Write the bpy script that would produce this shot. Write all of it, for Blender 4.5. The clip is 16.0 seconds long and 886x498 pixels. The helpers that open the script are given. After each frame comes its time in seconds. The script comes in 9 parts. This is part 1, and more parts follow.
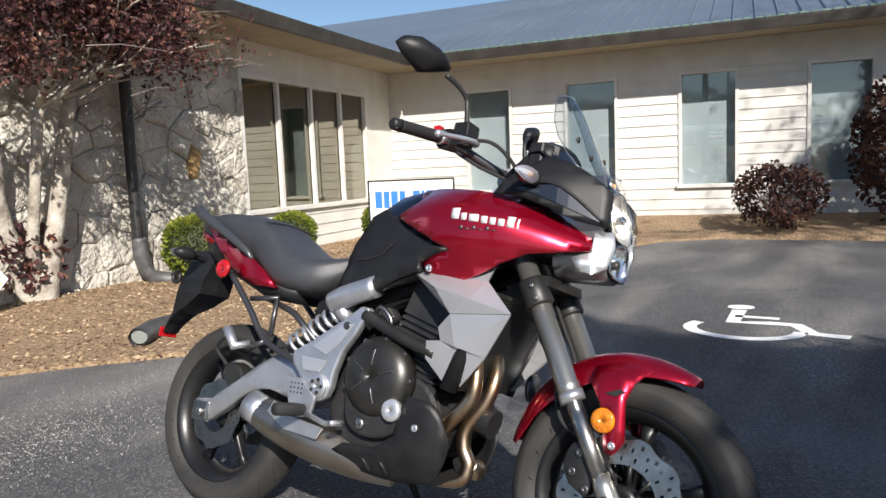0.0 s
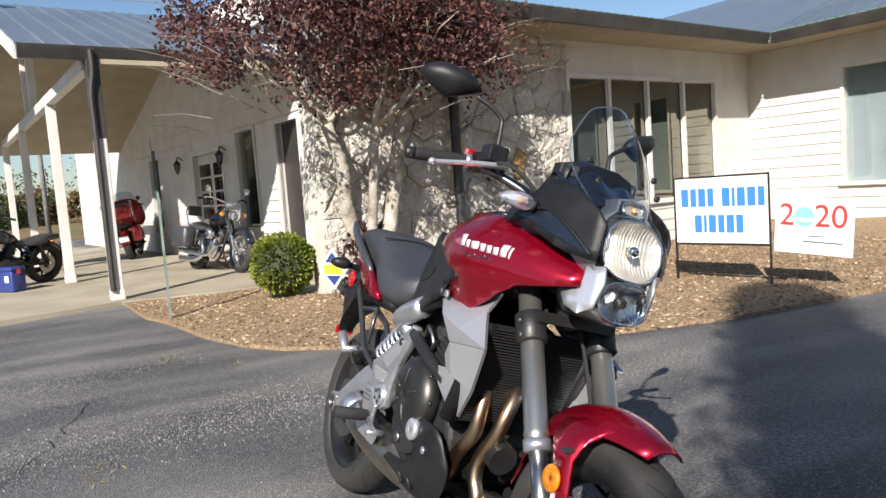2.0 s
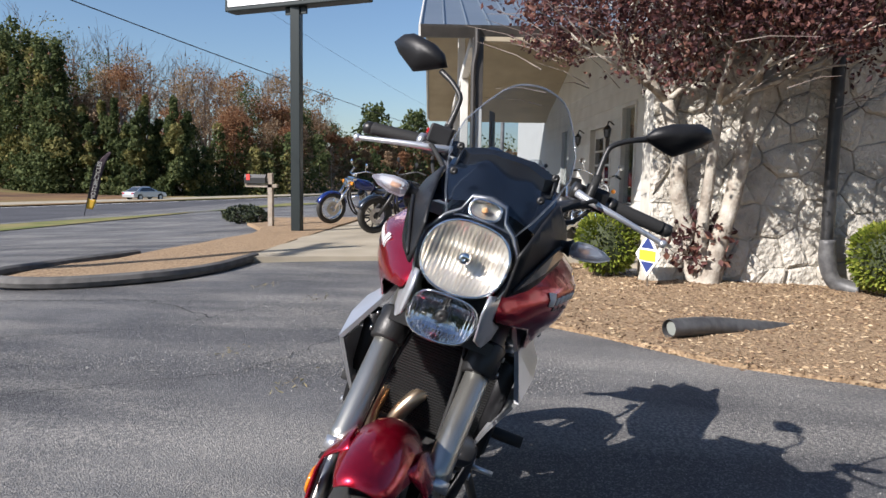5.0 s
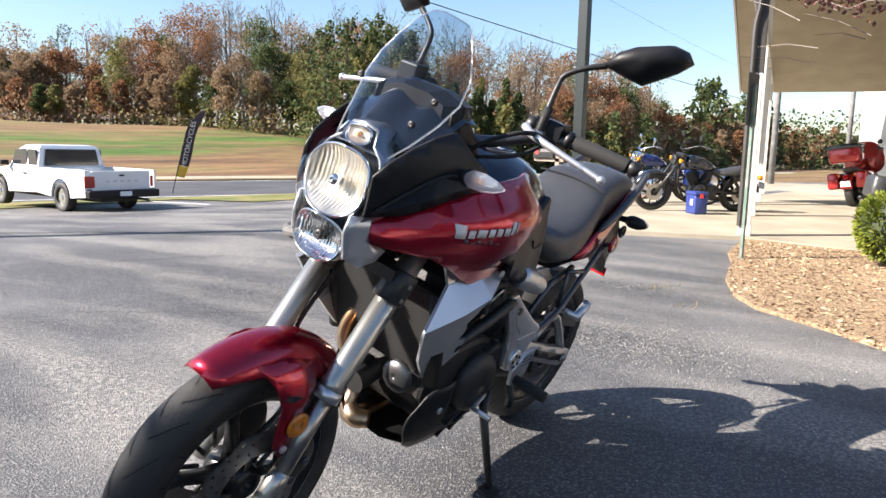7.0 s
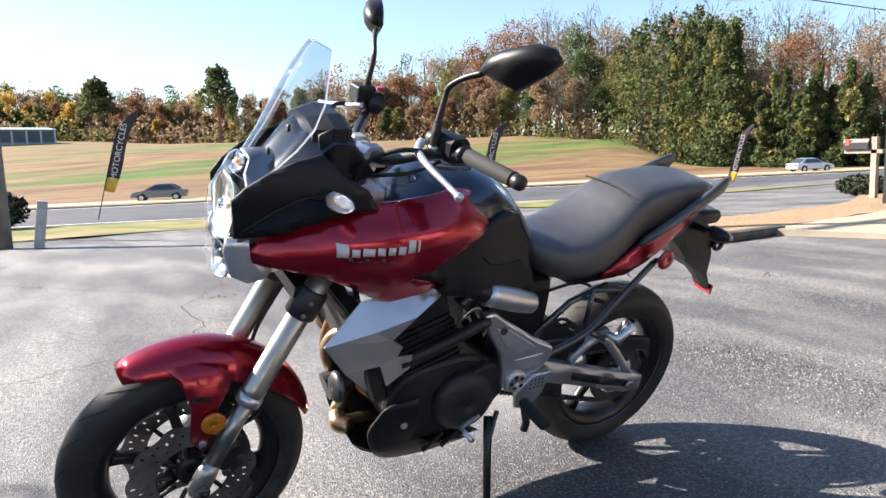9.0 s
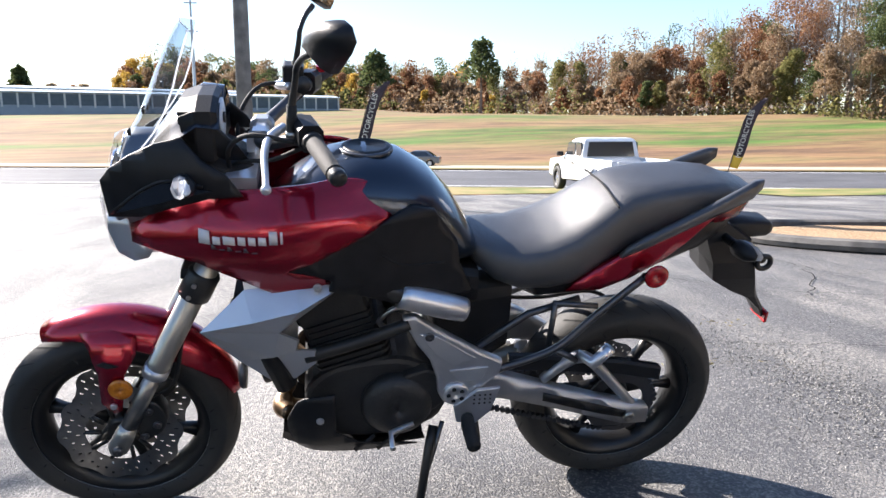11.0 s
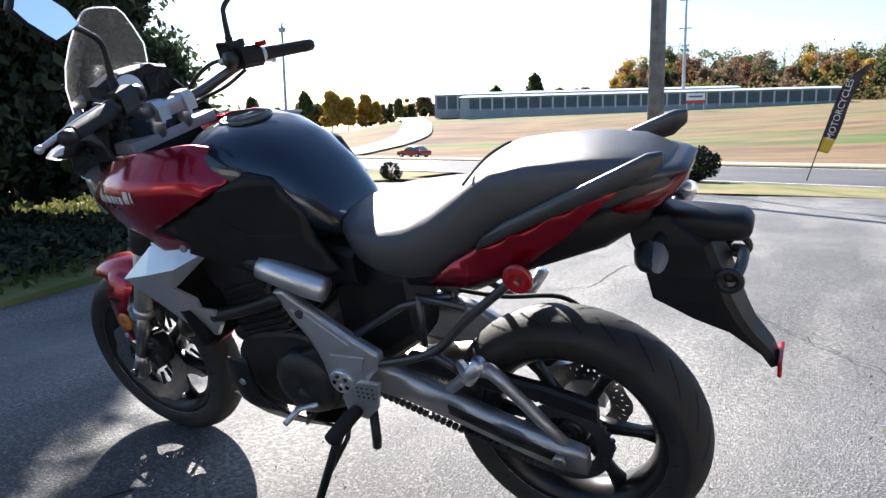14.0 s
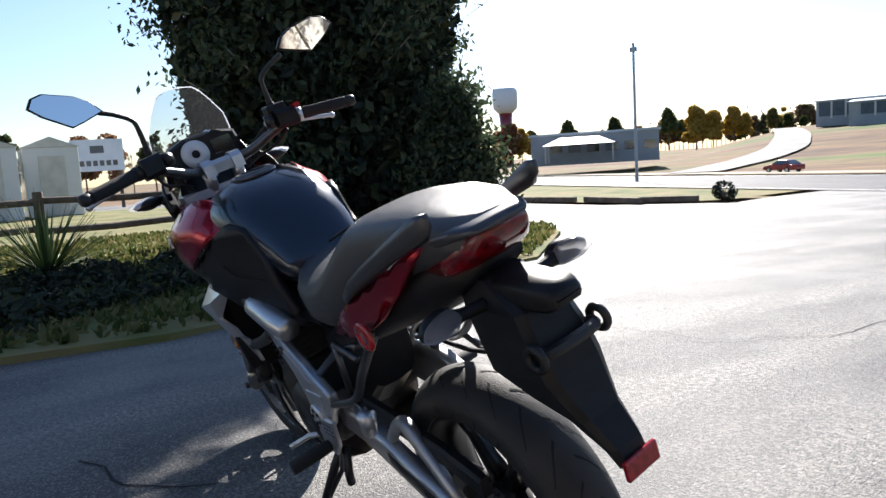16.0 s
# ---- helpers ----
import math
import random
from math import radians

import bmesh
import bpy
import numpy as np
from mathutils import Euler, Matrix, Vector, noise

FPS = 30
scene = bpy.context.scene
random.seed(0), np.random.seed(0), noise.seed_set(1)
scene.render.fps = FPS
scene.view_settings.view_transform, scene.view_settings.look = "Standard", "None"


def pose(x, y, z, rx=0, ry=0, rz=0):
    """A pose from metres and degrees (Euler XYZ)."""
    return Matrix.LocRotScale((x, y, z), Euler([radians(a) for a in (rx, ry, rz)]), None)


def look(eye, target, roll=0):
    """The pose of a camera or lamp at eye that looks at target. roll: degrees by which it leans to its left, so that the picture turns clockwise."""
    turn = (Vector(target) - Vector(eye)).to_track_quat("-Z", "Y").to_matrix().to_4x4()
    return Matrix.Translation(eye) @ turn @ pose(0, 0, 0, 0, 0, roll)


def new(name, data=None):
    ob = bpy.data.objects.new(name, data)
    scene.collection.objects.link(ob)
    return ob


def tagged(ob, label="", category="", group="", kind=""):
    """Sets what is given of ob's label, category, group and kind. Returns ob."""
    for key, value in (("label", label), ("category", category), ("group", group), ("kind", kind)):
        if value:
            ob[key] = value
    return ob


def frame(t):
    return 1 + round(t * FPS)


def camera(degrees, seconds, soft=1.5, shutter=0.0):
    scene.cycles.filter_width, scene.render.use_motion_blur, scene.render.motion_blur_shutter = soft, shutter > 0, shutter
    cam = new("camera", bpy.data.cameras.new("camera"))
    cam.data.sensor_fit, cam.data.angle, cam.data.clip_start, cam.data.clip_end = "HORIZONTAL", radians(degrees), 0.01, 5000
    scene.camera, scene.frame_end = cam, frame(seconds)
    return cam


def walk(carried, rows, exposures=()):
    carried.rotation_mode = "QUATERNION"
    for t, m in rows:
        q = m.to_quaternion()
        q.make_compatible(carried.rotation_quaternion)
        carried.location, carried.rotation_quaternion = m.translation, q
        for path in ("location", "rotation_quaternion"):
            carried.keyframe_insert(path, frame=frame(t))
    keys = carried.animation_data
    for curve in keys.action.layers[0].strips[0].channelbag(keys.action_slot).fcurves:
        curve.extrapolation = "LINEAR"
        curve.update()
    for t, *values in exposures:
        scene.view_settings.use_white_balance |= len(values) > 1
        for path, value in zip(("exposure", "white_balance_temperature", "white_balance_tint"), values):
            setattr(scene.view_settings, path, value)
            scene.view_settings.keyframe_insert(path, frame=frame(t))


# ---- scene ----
cam = camera(63.7, 16.0)
PATH = [
    (0, (1.946, -1.519, 1.082), (0.869, 0.153, 0.867), -2.4),
    (0.5, (2.18, -1.434, 1.105), (0.865, 0.055, 0.873), -4.2),
    (1, (2.264, -1.185, 1.066), (0.766, 0.121, 0.842), -4.0),
    (1.5, (2.38, -0.98, 1.084), (0.755, 0.164, 0.858), -3.9),
    (2, (2.585, -0.778, 1.115), (0.791, 0.087, 0.938), -4.2),
    (2.5, (2.651, -0.553, 1.112), (0.781, 0.134, 0.934), -4.1),
    (3, (2.65, -0.304, 1.117), (0.725, 0.198, 0.916), -2.6),
    (3.5, (2.737, -0.106, 1.119), (0.768, 0.197, 0.941), -2.9),
    (4, (2.813, 0.073, 1.143), (0.818, 0.152, 1.024), -3.7),
    (4.5, (2.733, 0.27, 1.1), (0.741, 0.154, 0.962), -2.2),
    (4.7, (2.702, 0.352, 1.095), (0.719, 0.156, 0.926), -0.8),
    (6.8, (2.404, 1.198, 1.013), (0.722, 0.154, 0.733), 2.2),
    (7, (2.372, 1.29, 1.002), (0.748, 0.156, 0.72), 1.4),
    (7.5, (2.296, 1.533, 1.038), (0.932, 0.099, 0.752), -0.1),
    (8, (2.118, 1.645, 1.004), (0.889, 0.101, 0.68), -0.3),
    (8.5, (1.877, 1.738, 1.018), (0.768, 0.105, 0.695), 0.4),
    (9, (1.689, 1.892, 1.029), (0.71, 0.169, 0.761), -1.9),
    (9.2, (1.625, 1.947, 1.032), (0.724, 0.179, 0.779), -2.3),
    (11.3, (0.725, 2.008, 1.048), (0.512, 0.048, 0.713), -0.7),
    (11.5, (0.62, 2.0, 0.988), (0.496, 0.026, 0.691), -1.4),
    (12, (0.372, 1.917, 0.978), (0.472, -0.056, 0.664), -1.2),
    (12.5, (0.156, 1.904, 0.99), (0.4, -0.059, 0.697), -2.6),
    (13, (-0.092, 1.907, 1.03), (0.437, 0.004, 0.718), -3.0),
    (13.5, (-0.26, 1.759, 0.965), (0.437, -0.094, 0.68), -2.1),
    (14, (-0.431, 1.617, 0.965), (0.496, -0.125, 0.64), -1.0),
    (14.5, (-0.663, 1.525, 0.974), (0.541, -0.043, 0.674), -3.5),
    (15, (-0.845, 1.371, 0.977), (0.517, -0.069, 0.711), -3.4),
    (15.5, (-0.966, 1.13, 0.968), (0.538, -0.16, 0.696), -2.9),
    (16, (-1.114, 0.978, 0.999), (0.543, -0.117, 0.765), -3.5),
]
walk(cam, [(t, look(eye, target, roll)) for t, eye, target, roll in PATH],
     exposures=[(0, 0.74, 6600, 12), (2.2, 0.86, 6600, 12), (4.7, 0.80, 6350, 14), (6.8, 1.66, 6750, 14), (9.2, 1.9, 6850, 14), (12.5, 2.02, 6500, 15), (14, 1.7, 6500, 12), (16, 1.25, 6500, 12)])

# ---------------------------------------------------------------- light
world = bpy.data.worlds.new("sky")
scene.world = world
world.use_nodes = True
wn = world.node_tree.nodes
sky = wn.new("ShaderNodeTexSky")
sky.sky_type = "NISHITA"
sky.sun_disc = False
sky.sun_elevation = radians(34.5)
sky.sun_rotation = radians(133.3)
sky.dust_density = 0.6
sky.ozone_density = 5.0
sky.air_density = 1.15
world.node_tree.links.new(sky.outputs[0], wn["Background"].inputs[0])
wn["Background"].inputs[1].default_value = 0.070
sun = new("sun", bpy.data.lights.new("sun", "SUN"))
sun.data.energy = 5.0
sun.data.angle = radians(0.53)
sun.data.color = (1.0, 0.955, 0.89)
sun.matrix_world = look((10.6, -10, 10), (0, 0, 0))
scene.view_settings.exposure = 0.0


# ---------------------------------------------------------------- materials
def mat(name, col, rough=0.6, metal=0.0, col2=None, scale=8.0, bump=0.0, bscale=60.0, coat=0.0, detail=4.0, spread=(0.35, 0.65), spec=0.5):
    """Base colour mixed with a second one by noise, finer noise on the roughness, and bump."""
    m = bpy.data.materials.new(name)
    m.use_nodes = True
    n, l = m.node_tree.nodes, m.node_tree.links
    b = n["Principled BSDF"]
    b.inputs["Base Color"].default_value = (*col, 1)
    b.inputs["Roughness"].default_value = rough
    b.inputs["Metallic"].default_value = metal
    b.inputs["Coat Weight"].default_value = coat
    b.inputs["Coat Roughness"].default_value = 0.04
    b.inputs["Specular IOR Level"].default_value = spec
    tc = n.new("ShaderNodeTexCoord")
    if col2 is not None:
        t = n.new("ShaderNodeTexNoise")
        t.inputs["Scale"].default_value = scale
        t.inputs["Detail"].default_value = detail
        l.new(tc.outputs["Object"], t.inputs["Vector"])
        r = n.new("ShaderNodeMapRange")
        r.inputs[1].default_value, r.inputs[2].default_value = spread
        l.new(t.outputs[0], r.inputs[0])
        x = n.new("ShaderNodeMix")
        x.data_type = "RGBA"
        x.inputs[6].default_value, x.inputs[7].default_value = (*col, 1), (*col2, 1)
        l.new(r.outputs[0], x.inputs[0])
        l.new(x.outputs[2], b.inputs["Base Color"])
    if bump:
        t = n.new("ShaderNodeTexNoise")
        t.inputs["Scale"].default_value = bscale
        t.inputs["Detail"].default_value = 3
        l.new(tc.outputs["Object"], t.inputs["Vector"])
        u = n.new("ShaderNodeBump")
        u.inputs["Strength"].default_value = bump
        u.inputs["Distance"].default_value = 0.01
        l.new(t.outputs[0], u.inputs["Height"])
        l.new(u.outputs[0], b.inputs["Normal"])
    return m


def ramp_mat(name, stops, scale, rough=0.9, bump=0.5, bscale=80.0, rand=0.0, detail=6.0, coord="Object", spec=0.3, thin=0.0):
    """Colours along a ramp driven by noise; rand shifts it from island to island."""
    m = bpy.data.materials.new(name)
    m.use_nodes = True
    n, l = m.node_tree.nodes, m.node_tree.links
    b = n["Principled BSDF"]
    b.inputs["Roughness"].default_value = rough
    b.inputs["Specular IOR Level"].default_value = spec
    tc = n.new("ShaderNodeTexCoord")
    t = n.new("ShaderNodeTexNoise")
    t.inputs["Scale"].default_value, t.inputs["Detail"].default_value = scale, detail
    l.new(tc.outputs[coord], t.inputs["Vector"])
    src = t.outputs[0]
    if rand:
        g = n.new("ShaderNodeNewGeometry")
        a = n.new("ShaderNodeMath")
        a.operation = "MULTIPLY_ADD"
        l.new(g.outputs["Random Per Island"], a.inputs[0])
        a.inputs[1].default_value = rand
        a2 = n.new("ShaderNodeMath")
        a2.operation = "SUBTRACT"
        l.new(src, a2.inputs[0])
        a2.inputs[1].default_value = rand / 2
        l.new(a2.outputs[0], a.inputs[2])
        src = a.outputs[0]
    r = n.new("ShaderNodeValToRGB")
    while len(r.color_ramp.elements) < len(stops):
        r.color_ramp.elements.new(0.5)
    for e, (p, c) in zip(r.color_ramp.elements, stops):
        e.position, e.color = p, (*c, 1)
    l.new(src, r.inputs[0])
    l.new(r.outputs[0], b.inputs["Base Color"])
    if thin:
        tr, mx = n.new("ShaderNodeBsdfTranslucent"), n.new("ShaderNodeMixShader")
        mx.inputs[0].default_value = thin
        l.new(r.outputs[0], tr.inputs[0])
        l.new(b.outputs[0], mx.inputs[1])
        l.new(tr.outputs[0], mx.inputs[2])
        l.new(mx.outputs[0], n["Material Output"].inputs[0])
    if bump:
        t2 = n.new("ShaderNodeTexNoise")
        t2.inputs["Scale"].default_value, t2.inputs["Detail"].default_value = bscale, 4
        l.new(tc.outputs[coord], t2.inputs["Vector"])
        u = n.new("ShaderNodeBump")
        u.inputs["Strength"].default_value, u.inputs["Distance"].default_value = bump, 0.02
        l.new(t2.outputs[0], u.inputs["Height"])
        l.new(u.outputs[0], b.inputs["Normal"])
    return m


def asphalt_mat():
    m = ramp_mat("asphalt", [(0.30, (0.034, 0.034, 0.036)), (0.5, (0.062, 0.062, 0.065)), (0.62, (0.105, 0.104, 0.104)), (0.75, (0.16, 0.157, 0.15))], 0.55, 0.66, 0.6, 130.0, spec=0.42)
    n, l = m.node_tree.nodes, m.node_tree.links
    n["Bump"].inputs["Distance"].default_value = 0.018
    b = n["Principled BSDF"]
    tc = n["Texture Coordinate"]
    base = b.inputs["Base Color"].links[0].from_socket
    # light stone chips
    v = n.new("ShaderNodeTexVoronoi")
    v.inputs["Scale"].default_value = 150
    l.new(tc.outputs["Object"], v.inputs["Vector"])
    sep = n.new("ShaderNodeSeparateColor")
    l.new(v.outputs["Color"], sep.inputs[0])
    g = n.new("ShaderNodeMapRange")
    g.inputs[1].default_value, g.inputs[2].default_value, g.inputs[3].default_value, g.inputs[4].default_value = 0.62, 1.0, 0.0, 0.55
    l.new(sep.outputs[0], g.inputs[0])
    x = n.new("ShaderNodeMix")
    x.data_type = "RGBA"
    x.inputs[7].default_value = (0.30, 0.29, 0.27, 1)
    l.new(g.outputs[0], x.inputs[0])
    l.new(base, x.inputs[6])
    # worn streaks of pale grit
    mp = n.new("ShaderNodeMapping")
    mp.inputs["Rotation"].default_value = (0, 0, radians(8))
    mp.inputs["Scale"].default_value = (1.7, 0.45, 1)
    l.new(tc.outputs["Object"], mp.inputs[0])
    w = n.new("ShaderNodeTexNoise")
    w.inputs["Scale"].default_value, w.inputs["Detail"].default_value = 0.9, 8
    l.new(mp.outputs[0], w.inputs["Vector"])
    g2 = n.new("ShaderNodeMapRange")
    g2.inputs[1].default_value, g2.inputs[2].default_value, g2.inputs[4].default_value = 0.46, 0.62, 1.0
    l.new(w.outputs[0], g2.inputs[0])
    chips = n.new("ShaderNodeTexNoise")
    chips.inputs["Scale"].default_value, chips.inputs["Detail"].default_value, chips.inputs["Roughness"].default_value = 55, 6, 0.75
    l.new(tc.outputs["Object"], chips.inputs["Vector"])
    g3 = n.new("ShaderNodeMapRange")
    g3.inputs[1].default_value, g3.inputs[2].default_value, g3.inputs[3].default_value = 0.47, 0.60, 0.12
    l.new(chips.outputs[0], g3.inputs[0])
    both = n.new("ShaderNodeMath")
    both.operation = "MULTIPLY"
    l.new(g2.outputs[0], both.inputs[0])
    l.new(g3.outputs[0], both.inputs[1])
    x2 = n.new("ShaderNodeMix")
    x2.data_type = "RGBA"
    x2.inputs[7].default_value = (0.30, 0.285, 0.255, 1)
    l.new(both.outputs[0], x2.inputs[0])
    l.new(x.outputs[2], x2.inputs[6])
    l.new(x2.outputs[2], b.inputs["Base Color"])
    return m


ASPHALT = asphalt_mat()
ROAD = ramp_mat("road_asphalt", [(0.3, (0.05, 0.05, 0.055)), (0.7, (0.09, 0.09, 0.095))], 0.4, 0.75)
CONCRETE = ramp_mat("concrete", [(0.3, (0.25, 0.22, 0.165)), (0.55, (0.325, 0.285, 0.215)), (0.8, (0.39, 0.345, 0.27))], 1.2, 0.85, 0.25, 90)
MULCH = ramp_mat("wood_mulch", [(0.25, (0.09, 0.055, 0.035)), (0.45, (0.25, 0.17, 0.10)), (0.6, (0.34, 0.24, 0.145)), (0.8, (0.46, 0.35, 0.22))], 34, 0.95, 1.0, 60)
CHIP = ramp_mat("mulch_chips", [(0.1, (0.10, 0.06, 0.04)), (0.4, (0.24, 0.16, 0.095)), (0.65, (0.36, 0.26, 0.155)), (0.95, (0.52, 0.41, 0.27))], 3, 0.9, 0.2, 90, rand=0.9)
GRASS = ramp_mat("dry_grass", [(0.25, (0.06, 0.09, 0.02)), (0.42, (0.115, 0.13, 0.038)), (0.56, (0.19, 0.165, 0.066)), (0.75, (0.24, 0.175, 0.085))], 0.9, 0.95, 0.6, 14)
HILL = ramp_mat("hill_grass", [(0.37, (0.06, 0.125, 0.016)), (0.43, (0.13, 0.125, 0.036)), (0.48, (0.185, 0.130, 0.055)), (0.55, (0.20, 0.115, 0.055)), (0.62, (0.11, 0.062, 0.036))], 0.05, 0.95, 0.6, 5)
hn, hl = HILL.node_tree.nodes, HILL.node_tree.links
hn["Noise Texture"].inputs["Detail"].default_value, hn["Noise Texture"].inputs["Roughness"].default_value = 13, 0.68
mp = hn.new("ShaderNodeMapping")
mp.inputs["Rotation"].default_value = (0, 0, radians(15.6))
mp.inputs["Scale"].default_value = (0.22, 1, 1)
hl.new(hn["Texture Coordinate"].outputs["Object"], mp.inputs[0])
hl.new(mp.outputs[0], hn["Noise Texture"].inputs["Vector"])
hn["Noise Texture"].inputs["Roughness"].default_value = 0.72


def hill_band(axis, stops):
    """A soft band across the hill, measured along a level axis."""
    d = hn.new("ShaderNodeVectorMath")
    d.operation = "DOT_PRODUCT"
    d.inputs[1].default_value = axis
    hl.new(hn["Texture Coordinate"].outputs["Object"], d.inputs[0])
    r = hn.new("ShaderNodeMapRange")
    r.inputs[1].default_value, r.inputs[2].default_value = stops[0], stops[-1]
    hl.new(d.outputs["Value"], r.inputs[0])
    c = hn.new("ShaderNodeValToRGB")
    while len(c.color_ramp.elements) < len(stops):
        c.color_ramp.elements.new(0.5)
    for e, p, v in zip(c.color_ramp.elements, stops, (0, 1, 1, 0)):
        e.position, e.color = (p - stops[0]) / (stops[-1] - stops[0]), (v, v, v, 1)
    hl.new(r.outputs[0], c.inputs[0])
    return c.outputs[0]


# a watered green strip half way up the bank, and bare soil along the road
hsock = hn["Noise Texture"].outputs[0]
for axis, stops, along, ends, amount in (((-0.2696, -0.963, 0), (84, 90, 104, 112), (0.963, -0.2696, 0), (-60, -30, 15, 60), -0.13), ((-0.2696, -0.963, 0), (60, 66, 80, 88), (0.963, -0.2696, 0), (-200, -150, 200, 260), 0.05)):
    m1, m2 = hn.new("ShaderNodeMath"), hn.new("ShaderNodeMath")
    m1.operation, m2.operation = "MULTIPLY", "MULTIPLY_ADD"
    hl.new(hill_band(axis, stops), m1.inputs[0])
    hl.new(hill_band(along, ends), m1.inputs[1])
    hl.new(m1.outputs[0], m2.inputs[0])
    m2.inputs[1].default_value = amount
    hl.new(hsock, m2.inputs[2])
    hsock = m2.outputs[0]
hl.new(hsock, hn["Color Ramp"].inputs[0])
fine = hn.new("ShaderNodeTexNoise")
fine.inputs["Scale"].default_value, fine.inputs["Detail"].default_value, fine.inputs["Roughness"].default_value = 0.35, 9, 0.7
hl.new(mp.outputs[0], fine.inputs["Vector"])
fr = hn.new("ShaderNodeMapRange")
fr.inputs[1].default_value, fr.inputs[2].default_value, fr.inputs[3].default_value, fr.inputs[4].default_value = 0.36, 0.64, 0.5, 1.15
hl.new(fine.outputs[0], fr.inputs[0])
fm = hn.new("ShaderNodeMix")
fm.data_type, fm.blend_type = "RGBA", "MULTIPLY"
fm.inputs[0].default_value = 1.0
hl.new(hn["Color Ramp"].outputs[0], fm.inputs[6])
hl.new(fr.outputs[0], fm.inputs[7])
hl.new(fm.outputs[2], hn["Principled BSDF"].inputs["Base Color"])
SIDING = mat("cream_siding", (0.60, 0.585, 0.54), 0.6, col2=(0.52, 0.505, 0.46), scale=2.5, bump=0.08, bscale=40)
TRIM = mat("white_trim", (0.62, 0.605, 0.57), 0.5, col2=(0.52, 0.505, 0.465), scale=3)
SOFFIT = mat("tan_soffit", (0.36, 0.305, 0.215), 0.7, col2=(0.30, 0.255, 0.18), scale=2)
STONE = ramp_mat("field_stone", [(0.1, (0.24, 0.22, 0.19)), (0.4, (0.46, 0.43, 0.37)), (0.7, (0.58, 0.55, 0.48)), (0.95, (0.70, 0.665, 0.59))], 3.0, 0.85, 1.0, 16, rand=0.55)
STONE.node_tree.nodes["Bump"].inputs["Distance"].default_value = 0.06
STONE_Y = ramp_mat("ochre_stone", [(0.3, (0.20, 0.12, 0.05)), (0.7, (0.42, 0.28, 0.12))], 5, 0.85, 0.7, 22)
MORTAR = ramp_mat("mortar", [(0.3, (0.46, 0.43, 0.37)), (0.7, (0.58, 0.55, 0.48))], 6, 0.95, 0.5, 60)
METALROOF = mat("grey_metal_roof", (0.23, 0.27, 0.31), 0.38, 0.6, col2=(0.19, 0.23, 0.27), scale=0.7)
GUTTER = mat("dark_gutter", (0.030, 0.027, 0.024), 0.45, col2=(0.05, 0.045, 0.04), scale=5)
GREENEDGE = mat("green_drip_edge", (0.10, 0.17, 0.14), 0.5)
BLIND = mat("window_blind", (0.42, 0.46, 0.48), 0.7, col2=(0.37, 0.41, 0.43), scale=1.5)
BACKING = mat("grey_green_backing", (0.20, 0.215, 0.195), 0.8, col2=(0.15, 0.165, 0.15), scale=1.5)


def glass(name, tint=(1, 1, 1), rough=0.0, haze=0.0, ior=1.45, gloss=(1, 1, 1)):
    m = bpy.data.materials.new(name)
    m.use_nodes = True
    n, l = m.node_tree.nodes, m.node_tree.links
    n.remove(n["Principled BSDF"])
    t, g, w, p, f, x = (n.new("ShaderNode" + k) for k in ("BsdfTransparent", "BsdfGlossy", "LayerWeight", "Math", "Math", "MixShader"))
    t.inputs[0].default_value = (*tint, 1)
    g.inputs["Color"].default_value = (*gloss, 1)
    g.inputs["Roughness"].default_value = rough
    # gloss grows towards grazing angles, alike on both sides of a pane
    w.inputs[0].default_value = 0.5
    p.operation, f.operation = "POWER", "MULTIPLY_ADD"
    f0 = ((ior - 1) / (ior + 1)) ** 2
    p.inputs[1].default_value, f.inputs[1].default_value, f.inputs[2].default_value = 5.0, 1 - f0, f0
    l.new(w.outputs["Facing"], p.inputs[0])
    l.new(p.outputs[0], f.inputs[0])
    l.new(f.outputs[0], x.inputs[0])
    l.new(t.outputs[0], x.inputs[1])
    l.new(g.outputs[0], x.inputs[2])
    out = x.outputs[0]
    if haze:
        h, y = n.new("ShaderNodeBsdfTranslucent"), n.new("ShaderNodeMixShader")
        h.inputs[0].default_value = (0.9, 0.93, 1.0, 1)
        y.inputs[0].default_value = haze
        l.new(out, y.inputs[1])
        l.new(h.outputs[0], y.inputs[2])
        out = y.outputs[0]
    l.new(out, n["Material Output"].inputs[0])
    return m


PANE = glass("window_glass", (0.78, 0.82, 0.82), ior=1.8)
COATED = glass("coated_window_glass", (0.4, 0.42, 0.40), 0.0, 0.0, 2.7, (1.0, 0.95, 0.80))


# ---------------------------------------------------------------- mesh helpers
def link(name, bm, material, parent=None, smooth=False, m=None):
    me = bpy.data.meshes.new(name)
    bmesh.ops.recalc_face_normals(bm, faces=bm.faces)
    bm.to_mesh(me)
    bm.free()
    if smooth:
        for p in me.polygons:
            p.use_smooth = True
    for k in material if isinstance(material, (list, tuple)) else [material]:
        me.materials.append(k)
    ob = new(name, me)
    if parent is not None:
        ob.parent = parent
    if m is not None:
        ob.matrix_basis = m
    return ob


def part(name, bm, material, parent, label="", smooth=False):
    ob = link(name, bm, material, parent, smooth)
    if label:
        ob["label"] = label
    return ob


def thing(name, m, label, category, group="", kind=""):
    e = new(name)
    e.matrix_basis = m
    e.empty_display_size = 0.2
    return tagged(e, label, category, group, kind)


